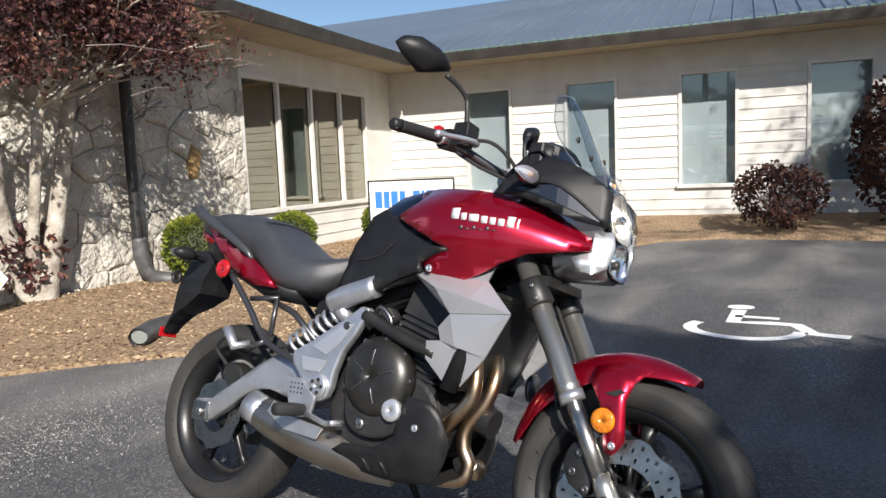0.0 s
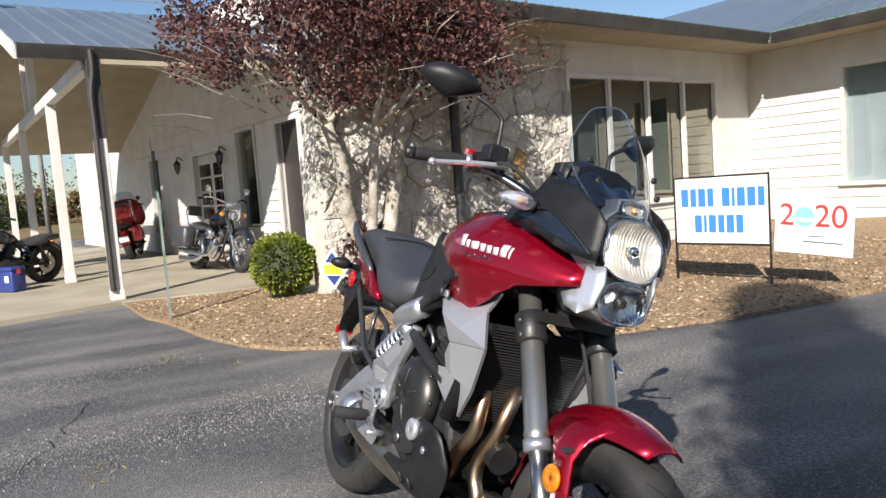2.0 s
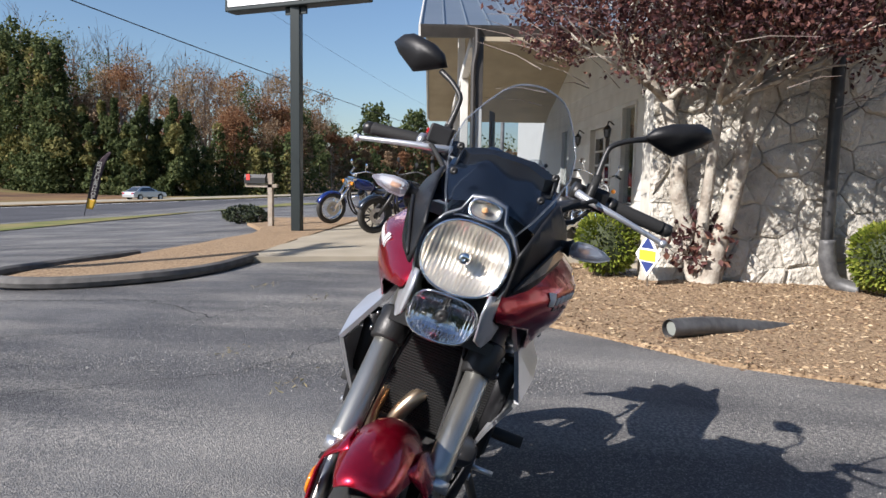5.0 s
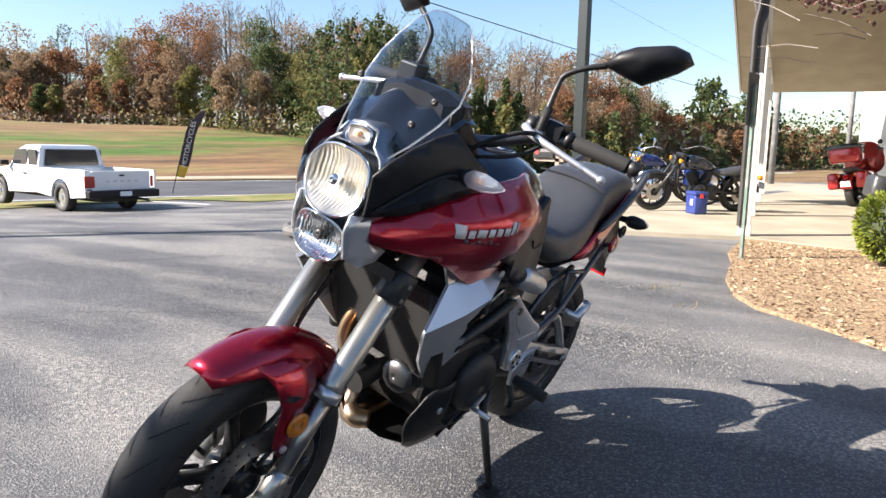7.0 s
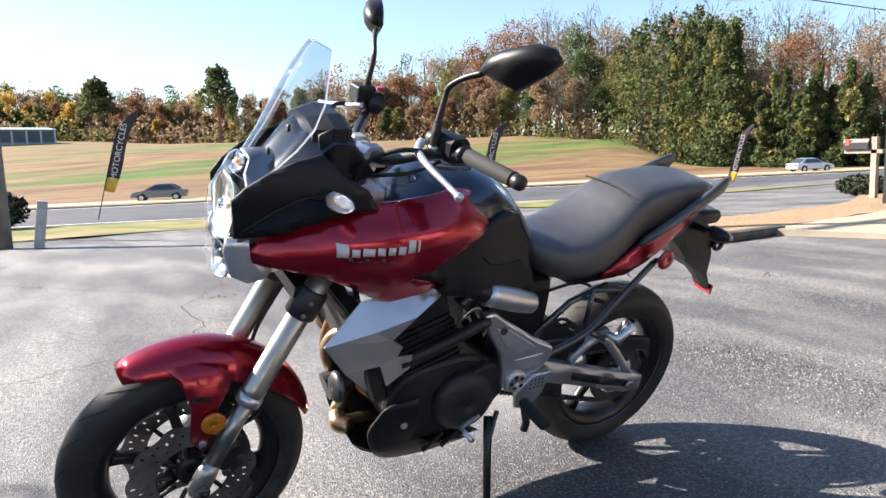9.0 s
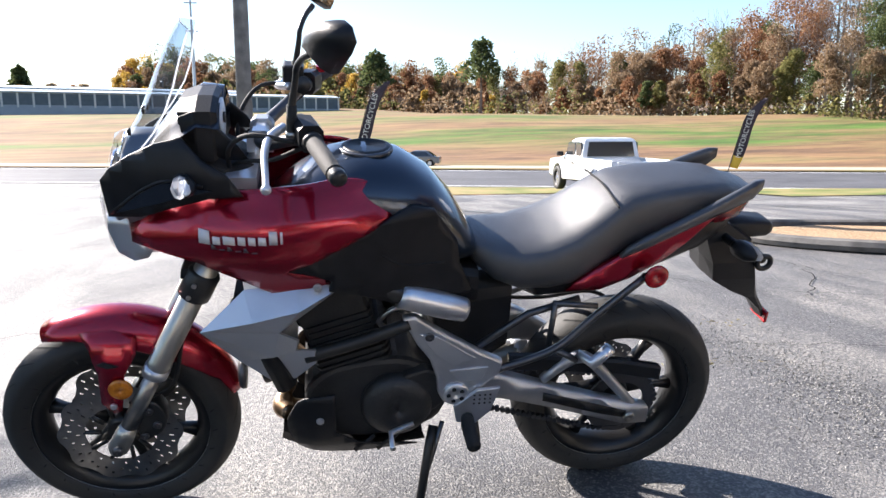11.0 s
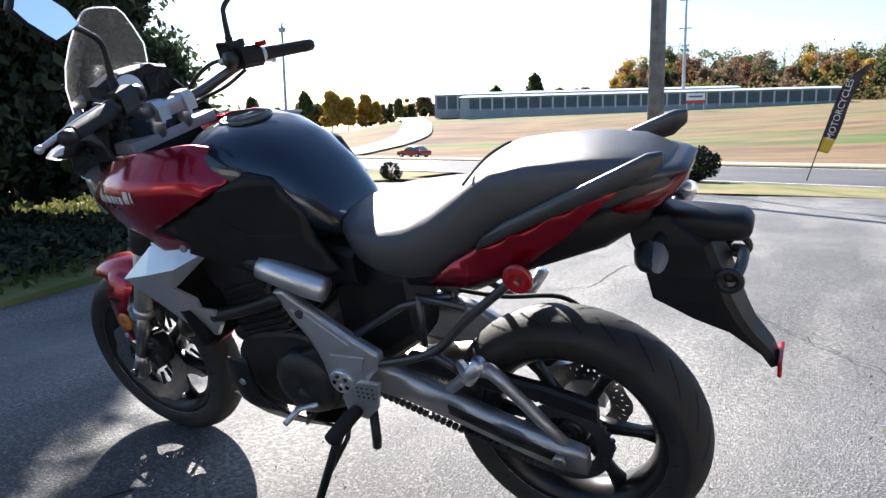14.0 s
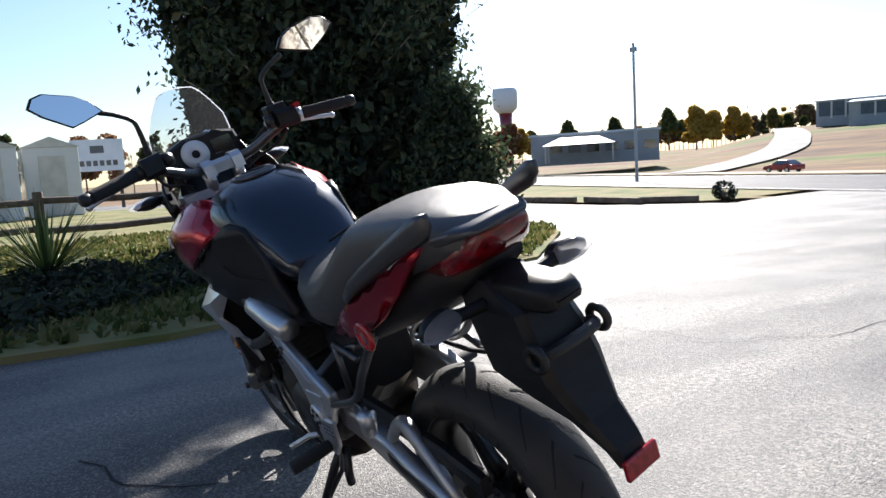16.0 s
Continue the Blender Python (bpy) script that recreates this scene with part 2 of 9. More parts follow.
def box(x0, y0, z0, x1, y1, z1, bm=None, bev=0.0):
    bm = bm or bmesh.new()
    r = bmesh.ops.create_cube(bm, size=1)
    bmesh.ops.scale(bm, vec=(x1 - x0, y1 - y0, z1 - z0), verts=r["verts"])
    bmesh.ops.translate(bm, vec=((x0 + x1) / 2, (y0 + y1) / 2, (z0 + z1) / 2), verts=r["verts"])
    if bev:
        es = list({e for v in r["verts"] for e in v.link_edges})
        bmesh.ops.bevel(bm, geom=es, offset=bev, segments=2, affect="EDGES", profile=0.5)
    return bm


def spline(pts, n=6):
    """Catmull-Rom through points."""
    p = [Vector(q) for q in pts]
    p = [2 * p[0] - p[1]] + p + [2 * p[-1] - p[-2]]
    out = []
    for i in range(1, len(p) - 2):
        a, b, c, d = p[i - 1 : i + 3]
        for k in range(n):
            t = k / n
            out.append(0.5 * ((2 * b) + (c - a) * t + (2 * a - 5 * b + 4 * c - d) * t * t + (3 * b - a - 3 * c + d) * t**3))
    return out + [p[-2]]


def tube(pts, r, seg=10, bm=None, smooth=6, cap=True):
    """A round bar along points; r is a number or one per point."""
    bm = bm or bmesh.new()
    rs = r if isinstance(r, (list, tuple)) else [r] * len(pts)
    if smooth and len(pts) > 2:
        pp = spline(pts, smooth)
        rs = [v[0] for v in spline([(q, 0, 0) for q in rs], smooth)]
    else:
        pp = [Vector(q) for q in pts]
    side = None
    rings = []
    for i, p in enumerate(pp):
        d = (pp[min(i + 1, len(pp) - 1)] - pp[max(i - 1, 0)]).normalized()
        if side is None:
            side = d.orthogonal().normalized()
        side = (side - d * side.dot(d)).normalized()
        up = d.cross(side)
        rings.append([bm.verts.new(p + rs[i] * (math.cos(a) * side + math.sin(a) * up)) for a in (2 * math.pi * k / seg for k in range(seg))])
    for a, b in zip(rings, rings[1:]):
        for k in range(seg):
            bm.faces.new((a[k], a[(k + 1) % seg], b[(k + 1) % seg], b[k]))
    if cap:
        bm.faces.new(rings[0][::-1])
        bm.faces.new(rings[-1])
    return bm


def loft(rings, bm=None, cap=True, closed=True):
    bm = bm or bmesh.new()
    vs = [[bm.verts.new(p) for p in r] for r in rings]
    n = len(vs[0])
    for a, b in zip(vs, vs[1:]):
        for k in range(n if closed else n - 1):
            bm.faces.new((a[k], a[(k + 1) % n], b[(k + 1) % n], b[k]))
    if cap and closed:
        bm.faces.new(vs[0][::-1])
        bm.faces.new(vs[-1])
    return bm


def sm(a, b, x):
    t = min(1.0, max(0.0, (x - a) / (b - a)))
    return t * t * (3 - 2 * t)


# ---------------------------------------------------------------- ground
RD = math.sqrt(1 + 0.28**2)


def across(x, y):
    """Metres beyond the near edge of the road."""
    return (-16.0 - 0.28 * x - y) / RD


def gh0(x, y):
    """Height of the ground before the fall towards the road is drawn out."""
    z = -0.028 * min(12.0, max(0.0, -y - 2))
    s = across(x, y)
    if s > 10:
        k = sm(-4, 7, x - 1.11 * y) * (1 - 0.62 * sm(0, 16, x + 0.577 * y))
        z += 2.6 * sm(10, 44, s) * k + 1.3 * sm(35, 75, s) * sm(-25, 0, x) * k
        z += 0.25 * noise.noise((x * 0.05, y * 0.05, 0)) * sm(14, 30, s)
    return z


EX, EY, EZ = 1.2, 1.0, 1.03


def stretch(x, y):
    """How much farther off the ground lies as it falls to the road and rises beyond."""
    s = across(x, y)
    b = sm(-2, 11, s)
    return 1 + 0.3 * sm(-8, -3, s) * sm(1.5, -3, x) * (1 - b) + 1.45 * b


def warp(x, y, z):
    k = stretch(x, y)
    return (EX + k * (x - EX), EY + k * (y - EY), EZ + k * (z - EZ))


def unwarp(x, y):
    if stretch(x, y) == 1:
        return x, y, 1.0
    lo, hi = 0.3, 1.0
    for i in range(26):
        r = (lo + hi) / 2
        if r * stretch(EX + r * (x - EX), EY + r * (y - EY)) > 1:
            hi = r
        else:
            lo = r
    return EX + r * (x - EX), EY + r * (y - EY), 1 / r


def gh(x, y):
    """Height of the ground."""
    u, v, k = unwarp(x, y)
    return EZ + k * (gh0(u, v) - EZ)


def on(x, y, lift=0.0):
    """The place on the drawn-out ground."""
    return warp(x, y, gh0(x, y) + lift)


def grid(xs, ys, zf, bm=None):
    bm = bm or bmesh.new()
    v = [[bm.verts.new((x, y, zf(x, y))) for x in xs] for y in ys]
    for j in range(len(ys) - 1):
        for i in range(len(xs) - 1):
            bm.faces.new((v[j][i], v[j][i + 1], v[j + 1][i + 1], v[j + 1][i]))
    return bm


def spaced(a, b, n, power=2.2):
    return [(a if t < 0 else b) * abs(t) ** power for t in (2 * i / n - 1 for i in range(n + 1))]


def under(x, y):
    u, v, k = unwarp(x, y)
    c = across(u, v)
    return gh(x, y) - 0.06 - 0.1 * sm(10, 14, abs(y) if y > 0 else 0) - 0.16 * sm(-9, -6, c) * (1 - sm(9, 12, c))


tagged(link("ground", grid(spaced(-900, 900, 220), spaced(-900, 900, 220), under), HILL, smooth=True),
       "gently rising ground with dry autumn grass, green patches and bare soil", "ground", kind="structure")

LOT = [(-30, -13.2), (-8, -12.8), (3.4, -12.8), (4.6, -12.0), (5.4, -17.6), (9.6, -18.8), (9.4, -14.6), (12, -12.9), (40, -13.5), (40, 30), (-30, 30)]


def lot_z(x, y):
    return gh0(x, y)


def drape(points, zf, step, lift, name, material, label, category, skirt=0.0):
    """A thin sheet with that outline, cut in a grid and laid on the ground."""
    bm = bmesh.new()
    bm.faces.new([bm.verts.new((x, y, 0)) for x, y in points])
    xs, ys = [p[0] for p in points], [p[1] for p in points]
    for axis, lo, hi in ((0, min(xs), max(xs)), (1, min(ys), max(ys))):
        c = lo + step
        while c < hi:
            co, no = [0, 0, 0], [0, 0, 0]
            co[axis], no[axis] = c, 1
            bmesh.ops.bisect_plane(bm, geom=bm.verts[:] + bm.edges[:] + bm.faces[:], plane_co=co, plane_no=no)
            c += step
    for v in bm.verts:
        v.co = warp(v.co.x, v.co.y, zf(v.co.x, v.co.y) + lift)
    if skirt:
        r = bmesh.ops.extrude_edge_only(bm, edges=[e for e in bm.edges if e.is_boundary])
        bmesh.ops.translate(bm, vec=(0, 0, -skirt), verts=[v for v in r["geom"] if isinstance(v, bmesh.types.BMVert)])
    return tagged(link(name, bm, material), label, category, kind="structure")


drape(LOT, lot_z, 2.0, 0.0, "parking_lot", ASPHALT, "worn dark grey asphalt parking lot with pale grit and cracks", "parking lot", 0.05)


def along(s0, s1, x0=-200, x1=200, n=150, lift=0.0):
    """A strip parallel to the road between two distances from its near edge."""
    bm = bmesh.new()
    rows = []
    m = max(1, int((s1 - s0) / 1.3))
    for i in range(n + 1):
        u = 2 * i / n - 1
        x = (x0 if u < 0 else x1) * abs(u) ** 1.7
        row = []
        for j in range(m + 1):
            s = s0 + (s1 - s0) * j / m
            row.append(bm.verts.new(warp(x, -16.0 - 0.28 * x - s * RD, -0.336 + lift)))
        rows.append(row)
    for a, b in zip(rows, rows[1:]):
        for j in range(m):
            bm.faces.new((a[j], b[j], b[j + 1], a[j + 1]))
    return bm


tagged(link("road", along(0, 7.4, lift=0.01), ROAD), "two-lane dark asphalt road beyond the lot", "road", kind="structure")
tagged(link("pavement", along(8.0, 9.8, lift=0.06), CONCRETE), "pale concrete strip along the far side of the road", "pavement", kind="structure")
WHITE_PAINT = mat("road_paint", (0.72, 0.72, 0.70), 0.6, col2=(0.5, 0.5, 0.48), scale=14)
for s in (0.25, 7.1):
    tagged(link("road_line", along(s, s + 0.12, lift=0.014), WHITE_PAINT), "white edge line painted on the road", "road line", kind="structure")

# planting bed in front of the stone wall
BED = [(-6.45, -0.58), (-5.1, -0.43), (-4.54, -0.26), (-3.53, -0.07), (-2.9, 0.14), (-2.55, 0.36), (-2.2, 0.83), (-1.65, 1.45), (-1.29, 2.4), (-1.08, 3.3), (-1.02, 5.0),
       (-1.05, 7.4), (-0.8, 8.3), (-0.1, 8.8), (1.8, 8.85), (6, 9.2), (12, 10.2), (11.5, 12.9), (-6.1, 9.6), (-4.7, 1.3), (-6.2, 0.9)]


def bed_z(x, y):
    return 0.03 + 0.05 * math.exp(-((x + 4.75) ** 2 + (y - 1.9) ** 2)) + 0.2 * sm(8.6, 10.3, y) + 0.012 * noise.noise((x * 3, y * 3, 0))


drape(BED, bed_z, 0.25, 0.0, "planting_bed", MULCH, "brown wood-chip mulch bed in front of the building", "mulch bed", 0.08)
BED2 = [(-5.58, -3.33), (-4.6, -3.36), (-3.95, -3.62), (-3.5, -4.2), (-3.4, -4.75), (-3.75, -5.1), (-4.77, -5.1), (-5.92, -4.95), (-7.8, -4.98), (-9.25, -4.9), (-10.6, -5.3), (-12.6, -6.4), (-14.5, -6.6), (-14.5, -4.3), (-9, -3.75)]
drape(BED2, lambda x, y: gh0(x, y) + 0.07 + 0.03 * noise.noise((x, y, 3)), 0.5, 0.0, "verge_bed", MULCH, "bare brown verge with dry mulch beside the concrete apron", "verge", 0.12)
KERB = mat("dark_kerb", (0.07, 0.068, 0.065), 0.9, col2=(0.12, 0.115, 0.11), scale=6, bump=0.4)
kerb_line = spline([(-5.75, -3.28, 0.02), (-4.6, -3.28, 0.02), (-3.88, -3.56, 0.02), (-3.4, -4.2, 0.0), (-3.32, -4.8, 0.0), (-3.72, -5.2, 0.0), (-4.77, -5.2, -0.02), (-6.0, -5.05, -0.03)], 8)
tagged(link("kerb", tube([warp(*p) for p in kerb_line], 0.062, 8, smooth=0), KERB), "low dark asphalt kerb edging the verge", "kerb", kind="structure")
PAD = [(-6.5, -0.6), (-5.55, -3.32), (-26, -5.4), (-26, 2.2), (-6.0, 2.4), (-6.2, 1.3), (-6.3, 0.2)]
drape(PAD, lambda x, y: 0.045, 40, 0.0, "concrete_apron", CONCRETE, "pale concrete apron under the porch", "concrete pad", 0.1)
drape([(-26, -10.5), (-8, -10.7), (-7.6, -12.8), (3.4, -12.75), (4.3, -12.2), (4.9, -17.25), (-26, -8.6)], gh0, 1.5, 0.02, "roadside_verge", GRASS, "mown yellow-green grass strip between lot and road", "grass strip")
drape([(3.85, 1.8), (3.55, 0.0), (4.1, -2.4), (4.6, -4.0), (6.6, -6.2), (10, -8.2), (30, -9.6), (30, 8), (5, 6.2)], lambda x, y: gh0(x, y) + 0.05 + 0.03 * noise.noise((x, y, 7)), 0.6, 0.0, "grass_bank", GRASS, "patchy green and straw-coloured grass under the evergreen", "grass bank", 0.1)
drape([(9.9, -14.9), (12, -13.4), (40, -14.2), (40, -26), (9.9, -18.2)], gh0, 2.0, 0.03, "timber_verge", GRASS, "mown green grass behind the landscape timbers", "grass strip")

# ---------------------------------------------------------------- building
BM = pose(-6.12, 9.38, 0, 0, 0, 10)


def built(name, bm, material, label="", category="", kind="structure"):
    return tagged(link(name, bm, material, m=BM), label, category, kind=kind)


bm = box(-0.3, -8.15, 0, 0, -4.38, 3.15)
stone_wall = built("wall_stone", bm, MORTAR, "rubble wall of pale grey field stone in mortar", "stone wall")
bm = bmesh.new()
box(-0.3, -4.38, 0, 0, -1.02, 0.66, bm), box(-0.3, -4.38, 2.45, 0, -1.02, 3.15, bm), box(-0.3, -1.02, 0, 0, 0.0, 3.15, bm)
wall_east = built("wall_east", bm, SIDING, "cream-painted wall round the four-pane window", "wall")
BW = [(1.55, 2.32), (3.34, 4.13), (5.18, 5.97), (7.02, 7.81), (8.9, 9.7)]
bm = bmesh.new()
xs = [0.0] + [v for w in BW for v in w] + [14.0]
for i in range(0, len(xs), 2):
    box(xs[i], 0.0, 0, xs[i + 1], 0.25, 3.2, bm)
for a, b in BW:
    box(a, 0.0, 0, b, 0.25, 0.72, bm), box(a, 0.0, 2.45, b, 0.25, 3.2, bm)
wall_north = built("wall_north", bm, SIDING, "cream lap-sided wall with tall shaded windows", "wall")
bm = bmesh.new()
PY = -7.15
PW = [(-3.27, -2.5, 0.05, 2.2), (-4.92, -4.14, 0.66, 2.24), (-7.35, -5.72, 0.05, 2.02), (-10.55, -9.8, 0.5, 2.16)]
xs = [-20.0]
for a, b, z0, z1 in sorted(PW):
    xs += [a, b]
xs.append(-0.31)
for i in range(0, len(xs), 2):
    box(xs[i], PY, 0, xs[i + 1], PY + 0.25, 4.4, bm)
for a, b, z0, z1 in PW:
    box(a, PY, z1, b, PY + 0.25, 4.4, bm)
    if z0 > 0.1:
        box(a, PY, 0, b, PY + 0.25, z0, bm)
wall_porch = built("wall_porch", bm, SIDING, "cream lap-sided porch wall with doors and narrow windows", "wall")
built("wall_back", box(-20, 8, 0, 14, 8.2, 3.2, box(-20.2, -7.15, 0, -20, 8.2, 3.2, box(13.9, 0.25, 0, 14.1, 8, 3.2))), SIDING, "plain cream outer walls at the rear", "wall")
# lap siding boards
bm = bmesh.new()


def lap(bm, x0, x1, z0, z1, flip=False, step=0.15):
    z = z0
    while z < z1 - 0.02:
        t = min(z + step, z1)
        vs = [(x0, 0, z), (x1, 0, z), (x1, 0, t), (x0, 0, t)]
        lo, hi = -0.022, -0.006
        f = [(vs[0][0], lo, z), (vs[1][0], lo, z), (vs[2][0], hi, t), (vs[3][0], hi, t), (x0, 0.0, z), (x1, 0.0, z)]
        v = [bm.verts.new(p) for p in f]
        bm.faces.new((v[0], v[1], v[2], v[3]))
        bm.faces.new((v[4], v[5], v[1], v[0]))
        z = t


def lap_boards(x0, x1, z0, z1, parent, m, step=0.15, name="siding_board"):
    z = z0
    while z < z1 - 0.02:
        t = min(z + step, z1)
        b = bmesh.new()
        lap(b, x0, x1, z, t, step=step)
        o = part(name, b, SIDING, parent)
        o.matrix_basis = m
        z = t


# roofs, in the building's own axes
def slab(quads, th=0.08, bm=None):
    bm = bm or bmesh.new()
    for q in quads:
        f = bm.faces.new([bm.verts.new(p) for p in q])
        r = bmesh.ops.extrude_face_region(bm, geom=[f])
        bmesh.ops.translate(bm, vec=(0, 0, -th), verts=[v for v in r["geom"] if isinstance(v, bmesh.types.BMVert)])
    return bm


def ribs(bm, a, b, c, d, n, w=0.025, h=0.03):
    """Raised seams from the edge a-b up to the edge c-d."""
    a, b, c, d = (Vector(p) for p in (a, b, c, d))
    for i in range(n + 1):
        p, q = a.lerp(b, i / n), c.lerp(d, i / n)
        e = (b - a).normalized() * w / 2
        up = Vector((0, 0, h))
        vs = [bm.verts.new(v) for v in (p - e, p + e, q + e, q - e, p - e * 0.5 + up, p + e * 0.5 + up, q + e * 0.5 + up, q - e * 0.5 + up)]
        for k in ((0, 1, 5, 4), (1, 2, 6, 5), (2, 3, 7, 6), (3, 0, 4, 7), (4, 5, 6, 7)):
            bm.faces.new([vs[j] for j in k])


bm = slab([[(0.8, -0.8, 3.05), (15, -0.8, 3.05), (15, 7, 5.62), (-16, 7, 5.62), (-7.0, -0.8, 3.05)]])
slab([[(-16, 7, 5.62), (15, 7, 5.62), (15, 15, 3.0), (-16, 15, 3.0)]], bm=bm)
ribs(bm, (0.8, -0.8, 3.05), (15, -0.8, 3.05), (0.8, 7, 5.62), (15, 7, 5.62), 47)
built("roof_north", bm, METALROOF, "grey standing-seam metal roof over the rear wing", "roof")
bm = slab([[(0.8, -8.0, 3.05), (0.8, 6.5, 3.05), (-2.4, 6.5, 3.25), (-2.4, -8.0, 3.25)], [(-2.4, -7.0, 3.25), (-2.4, 6.5, 3.25), (-20, 6.5, 3.3), (-20, -7.0, 3.3)]])
ribs(bm, (0.8, -8.0, 3.05), (0.8, -0.8, 3.05), (-2.4, -8.0, 3.25), (-2.4, -0.8, 3.25), 24)
built("roof_east", bm, METALROOF, "low grey metal roof over the stone front", "roof")
# porch gable
RX, EX0, EX1, RY = -7.1, -2.33, -13.5, -10.5
ZF = 2.74  # height of the far eave
bm = slab([[(EX0, RY, 3.0), (EX0, -5.0, 3.0), (RX, -5.0, 4.62), (RX, RY, 4.62)], [(RX, RY, 4.62), (RX, -5.0, 4.62), (EX1, -5.0, ZF), (EX1, RY, ZF)]])
ribs(bm, (EX0, RY, 3.0), (EX0, -6.0, 3.0), (RX, RY, 4.62), (RX, -6.0, 4.62), 15)
built("roof_porch", bm, METALROOF, "grey metal gable roof over the porch", "roof")
bm = slab([[(EX0, RY + 0.03, 2.91), (EX0, PY, 2.91), (RX, PY, 4.53), (RX, RY + 0.03, 4.53)], [(RX, RY + 0.03, 4.53), (RX, PY, 4.53), (EX1, PY, ZF - 0.09), (EX1, RY + 0.03, ZF - 0.09)]], 0.05)
built("ceiling", bm, SOFFIT, "tan boarded underside of the porch roof", "ceiling")
bm = slab([[(0.8, -8.15, 2.96), (0.8, 0.0, 2.96), (0.0, 0.0, 2.96), (0.0, -8.15, 2.96)], [(0.8, -0.8, 2.96), (15, -0.8, 2.96), (15, 0, 2.96), (0.8, 0, 2.96)]], 0.04)
built("soffit", bm, SOFFIT, "tan boarded soffit under the eaves", "soffit")


def gutter(pts, name="gutter"):
    bm = bmesh.new()
    for a, b in zip(pts, pts[1:]):
        a, b = Vector(a), Vector(b)
        d = (b - a).normalized()
        o = Vector((d.y, -d.x, 0))
        prof = [(0, -0.13), (0.02, -0.15), (0.085, -0.15), (0.125, -0.03), (0.13, 0.0), (0.115, 0.0), (0.0, -0.005)]
        loft([[p + o * u + Vector((0, 0, v)) for u, v in prof] for p in (a, b)], bm)
    return built(name, bm, GUTTER, "dark brown metal gutter along the eave", "gutter")


gutter([(0.80, -8.1, 3.04), (0.80, -0.93, 3.04)])
gutter([(0.93, -0.80, 3.04), (15, -0.80, 3.04)])
gutter([(EX0, RY, 2.99), (EX0, -8.1, 2.99)])
bm = bmesh.new()
for a, b in (((0.79, -8.1, 3.055), (0.79, -0.8, 3.055)), ((0.8, -0.79, 3.055), (15, -0.79, 3.055))):
    a, b = Vector(a), Vector(b)
    n = int((b - a).length / 0.14)
    for i in range(n):
        p = a.lerp(b, i / n)
        box(p.x - 0.05, p.y - 0.05, p.z, p.x + 0.05, p.y + 0.05, p.z + 0.025, bm)
built("drip_edge", bm, GREENEDGE, "green corrugated edge of the metal roof", "roof edge")
# white rake boards of the porch gable
bm = bmesh.new()
for x, z in ((EX0, 3.0), (EX1, ZF)):
    vs = [(x, RY - 0.03, z - 0.16), (RX, RY - 0.03, 4.46), (RX, RY - 0.03, 4.63), (x, RY - 0.03, z + 0.01)]
    f = bm.faces.new([bm.verts.new(v) for v in vs])
    r = bmesh.ops.extrude_face_region(bm, geom=[f])
    bmesh.ops.translate(bm, vec=(0, 0.04, 0), verts=[v for v in r["geom"] if isinstance(v, bmesh.types.BMVert)])
built("trim", bm, TRIM, "white-painted rake boards of the porch gable", "trim")


def post(x, y, h, dark=0.0):
    t = thing("porch_post", BM @ pose(x, y, 0.045), "square white-painted wooden porch post" + (" with a dark upper end" if dark else ""), "post", "posts of the porch")
    part("post", box(-0.065, -0.065, 0, 0.065, 0.065, h, bev=0.008), TRIM, t)
    part("base_block", box(-0.075, -0.075, 0, 0.075, 0.075, 0.12, bev=0.01), TRIM, t)
    if dark:
        part("dark_upper_end", box(-0.07, -0.07, h - dark, 0.07, 0.07, h, bev=0.006), GUTTER, t, "dark brown upper end and downspout")
        part("downspout", tube([(0.1, -0.02, h + 0.1), (0.1, -0.02, h - 0.15), (0.085, -0.055, h - 0.4), (0.085, -0.055, h - 0.9), (0.085, -0.055, 0.12)], 0.033, 8), GUTTER, t)
    return t


post(-2.3, -9.76, 2.8, 0.9)
post(-5.4, -9.8, 2.69)
post(-9.2, -9.8, 2.69)
post(-12.75, -9.8, 2.69)
bm = box(-2.4, -9.7, 2.80, -2.24, PY, 2.92)
built("porch_beam", bm, SOFFIT, "tan-painted beam carrying the porch eave", "beam")
tie = thing("gable_tie_beam", BM @ pose(-7.1, -9.8, 2.74), "white-painted tie beam and king post across the porch gable", "beam", kind="structure")
part("tie_beam", box(-5.75, -0.06, 0, 4.72, 0.06, 0.15, bev=0.006), TRIM, tie)
part("king_post", box(-0.065, -0.06, 0.154, 0.065, 0.06, 1.72, bev=0.006), TRIM, tie)
part("king_post", box(-0.9, -0.05, 0.154, -0.79, 0.05, 1.45, bev=0.006), TRIM, tie)


# windows
def window(a, b, z0, z1, m, depth, name, label, blind=None, mull=(), frame=0.05, depth_back=0.14, pane=PANE):
    """A framed opening along x in the plane y = 0 of m; -y is outside."""
    t = thing(name, m, label, "window", kind="structure")
    bm = bmesh.new()
    f = frame
    box(a - f, -0.035, z0 - f, a, 0.03, z1 + f, bm), box(b, -0.035, z0 - f, b + f, 0.03, z1 + f, bm)
    box(a, -0.035, z1, b, 0.03, z1 + f, bm)
    part("window_frame", bm, TRIM, t)
    part("window_sill", box(a - f - 0.03, -0.07, z0 - f - 0.01, b + f + 0.03, 0.05, z0 - 0.002, bev=0.008), TRIM, t)
    cuts = [a, *mull, b]
    for c in mull:
        part("mullion", box(c - 0.028, -0.03, z0, c + 0.028, 0.03, z1), TRIM, t)
    for p, q in zip(cuts, cuts[1:]):
        o = part("pane", box(p, 0.04, z0, q, 0.046, z1), pane, t)
        o.visible_shadow = False
    # a pale blind, or in the porch windows a dark sheet for the unlit room
    if blind:
        part("window_backing", box(a, depth_back, z0, b, depth_back + 0.01, z1), blind, t)
    return t


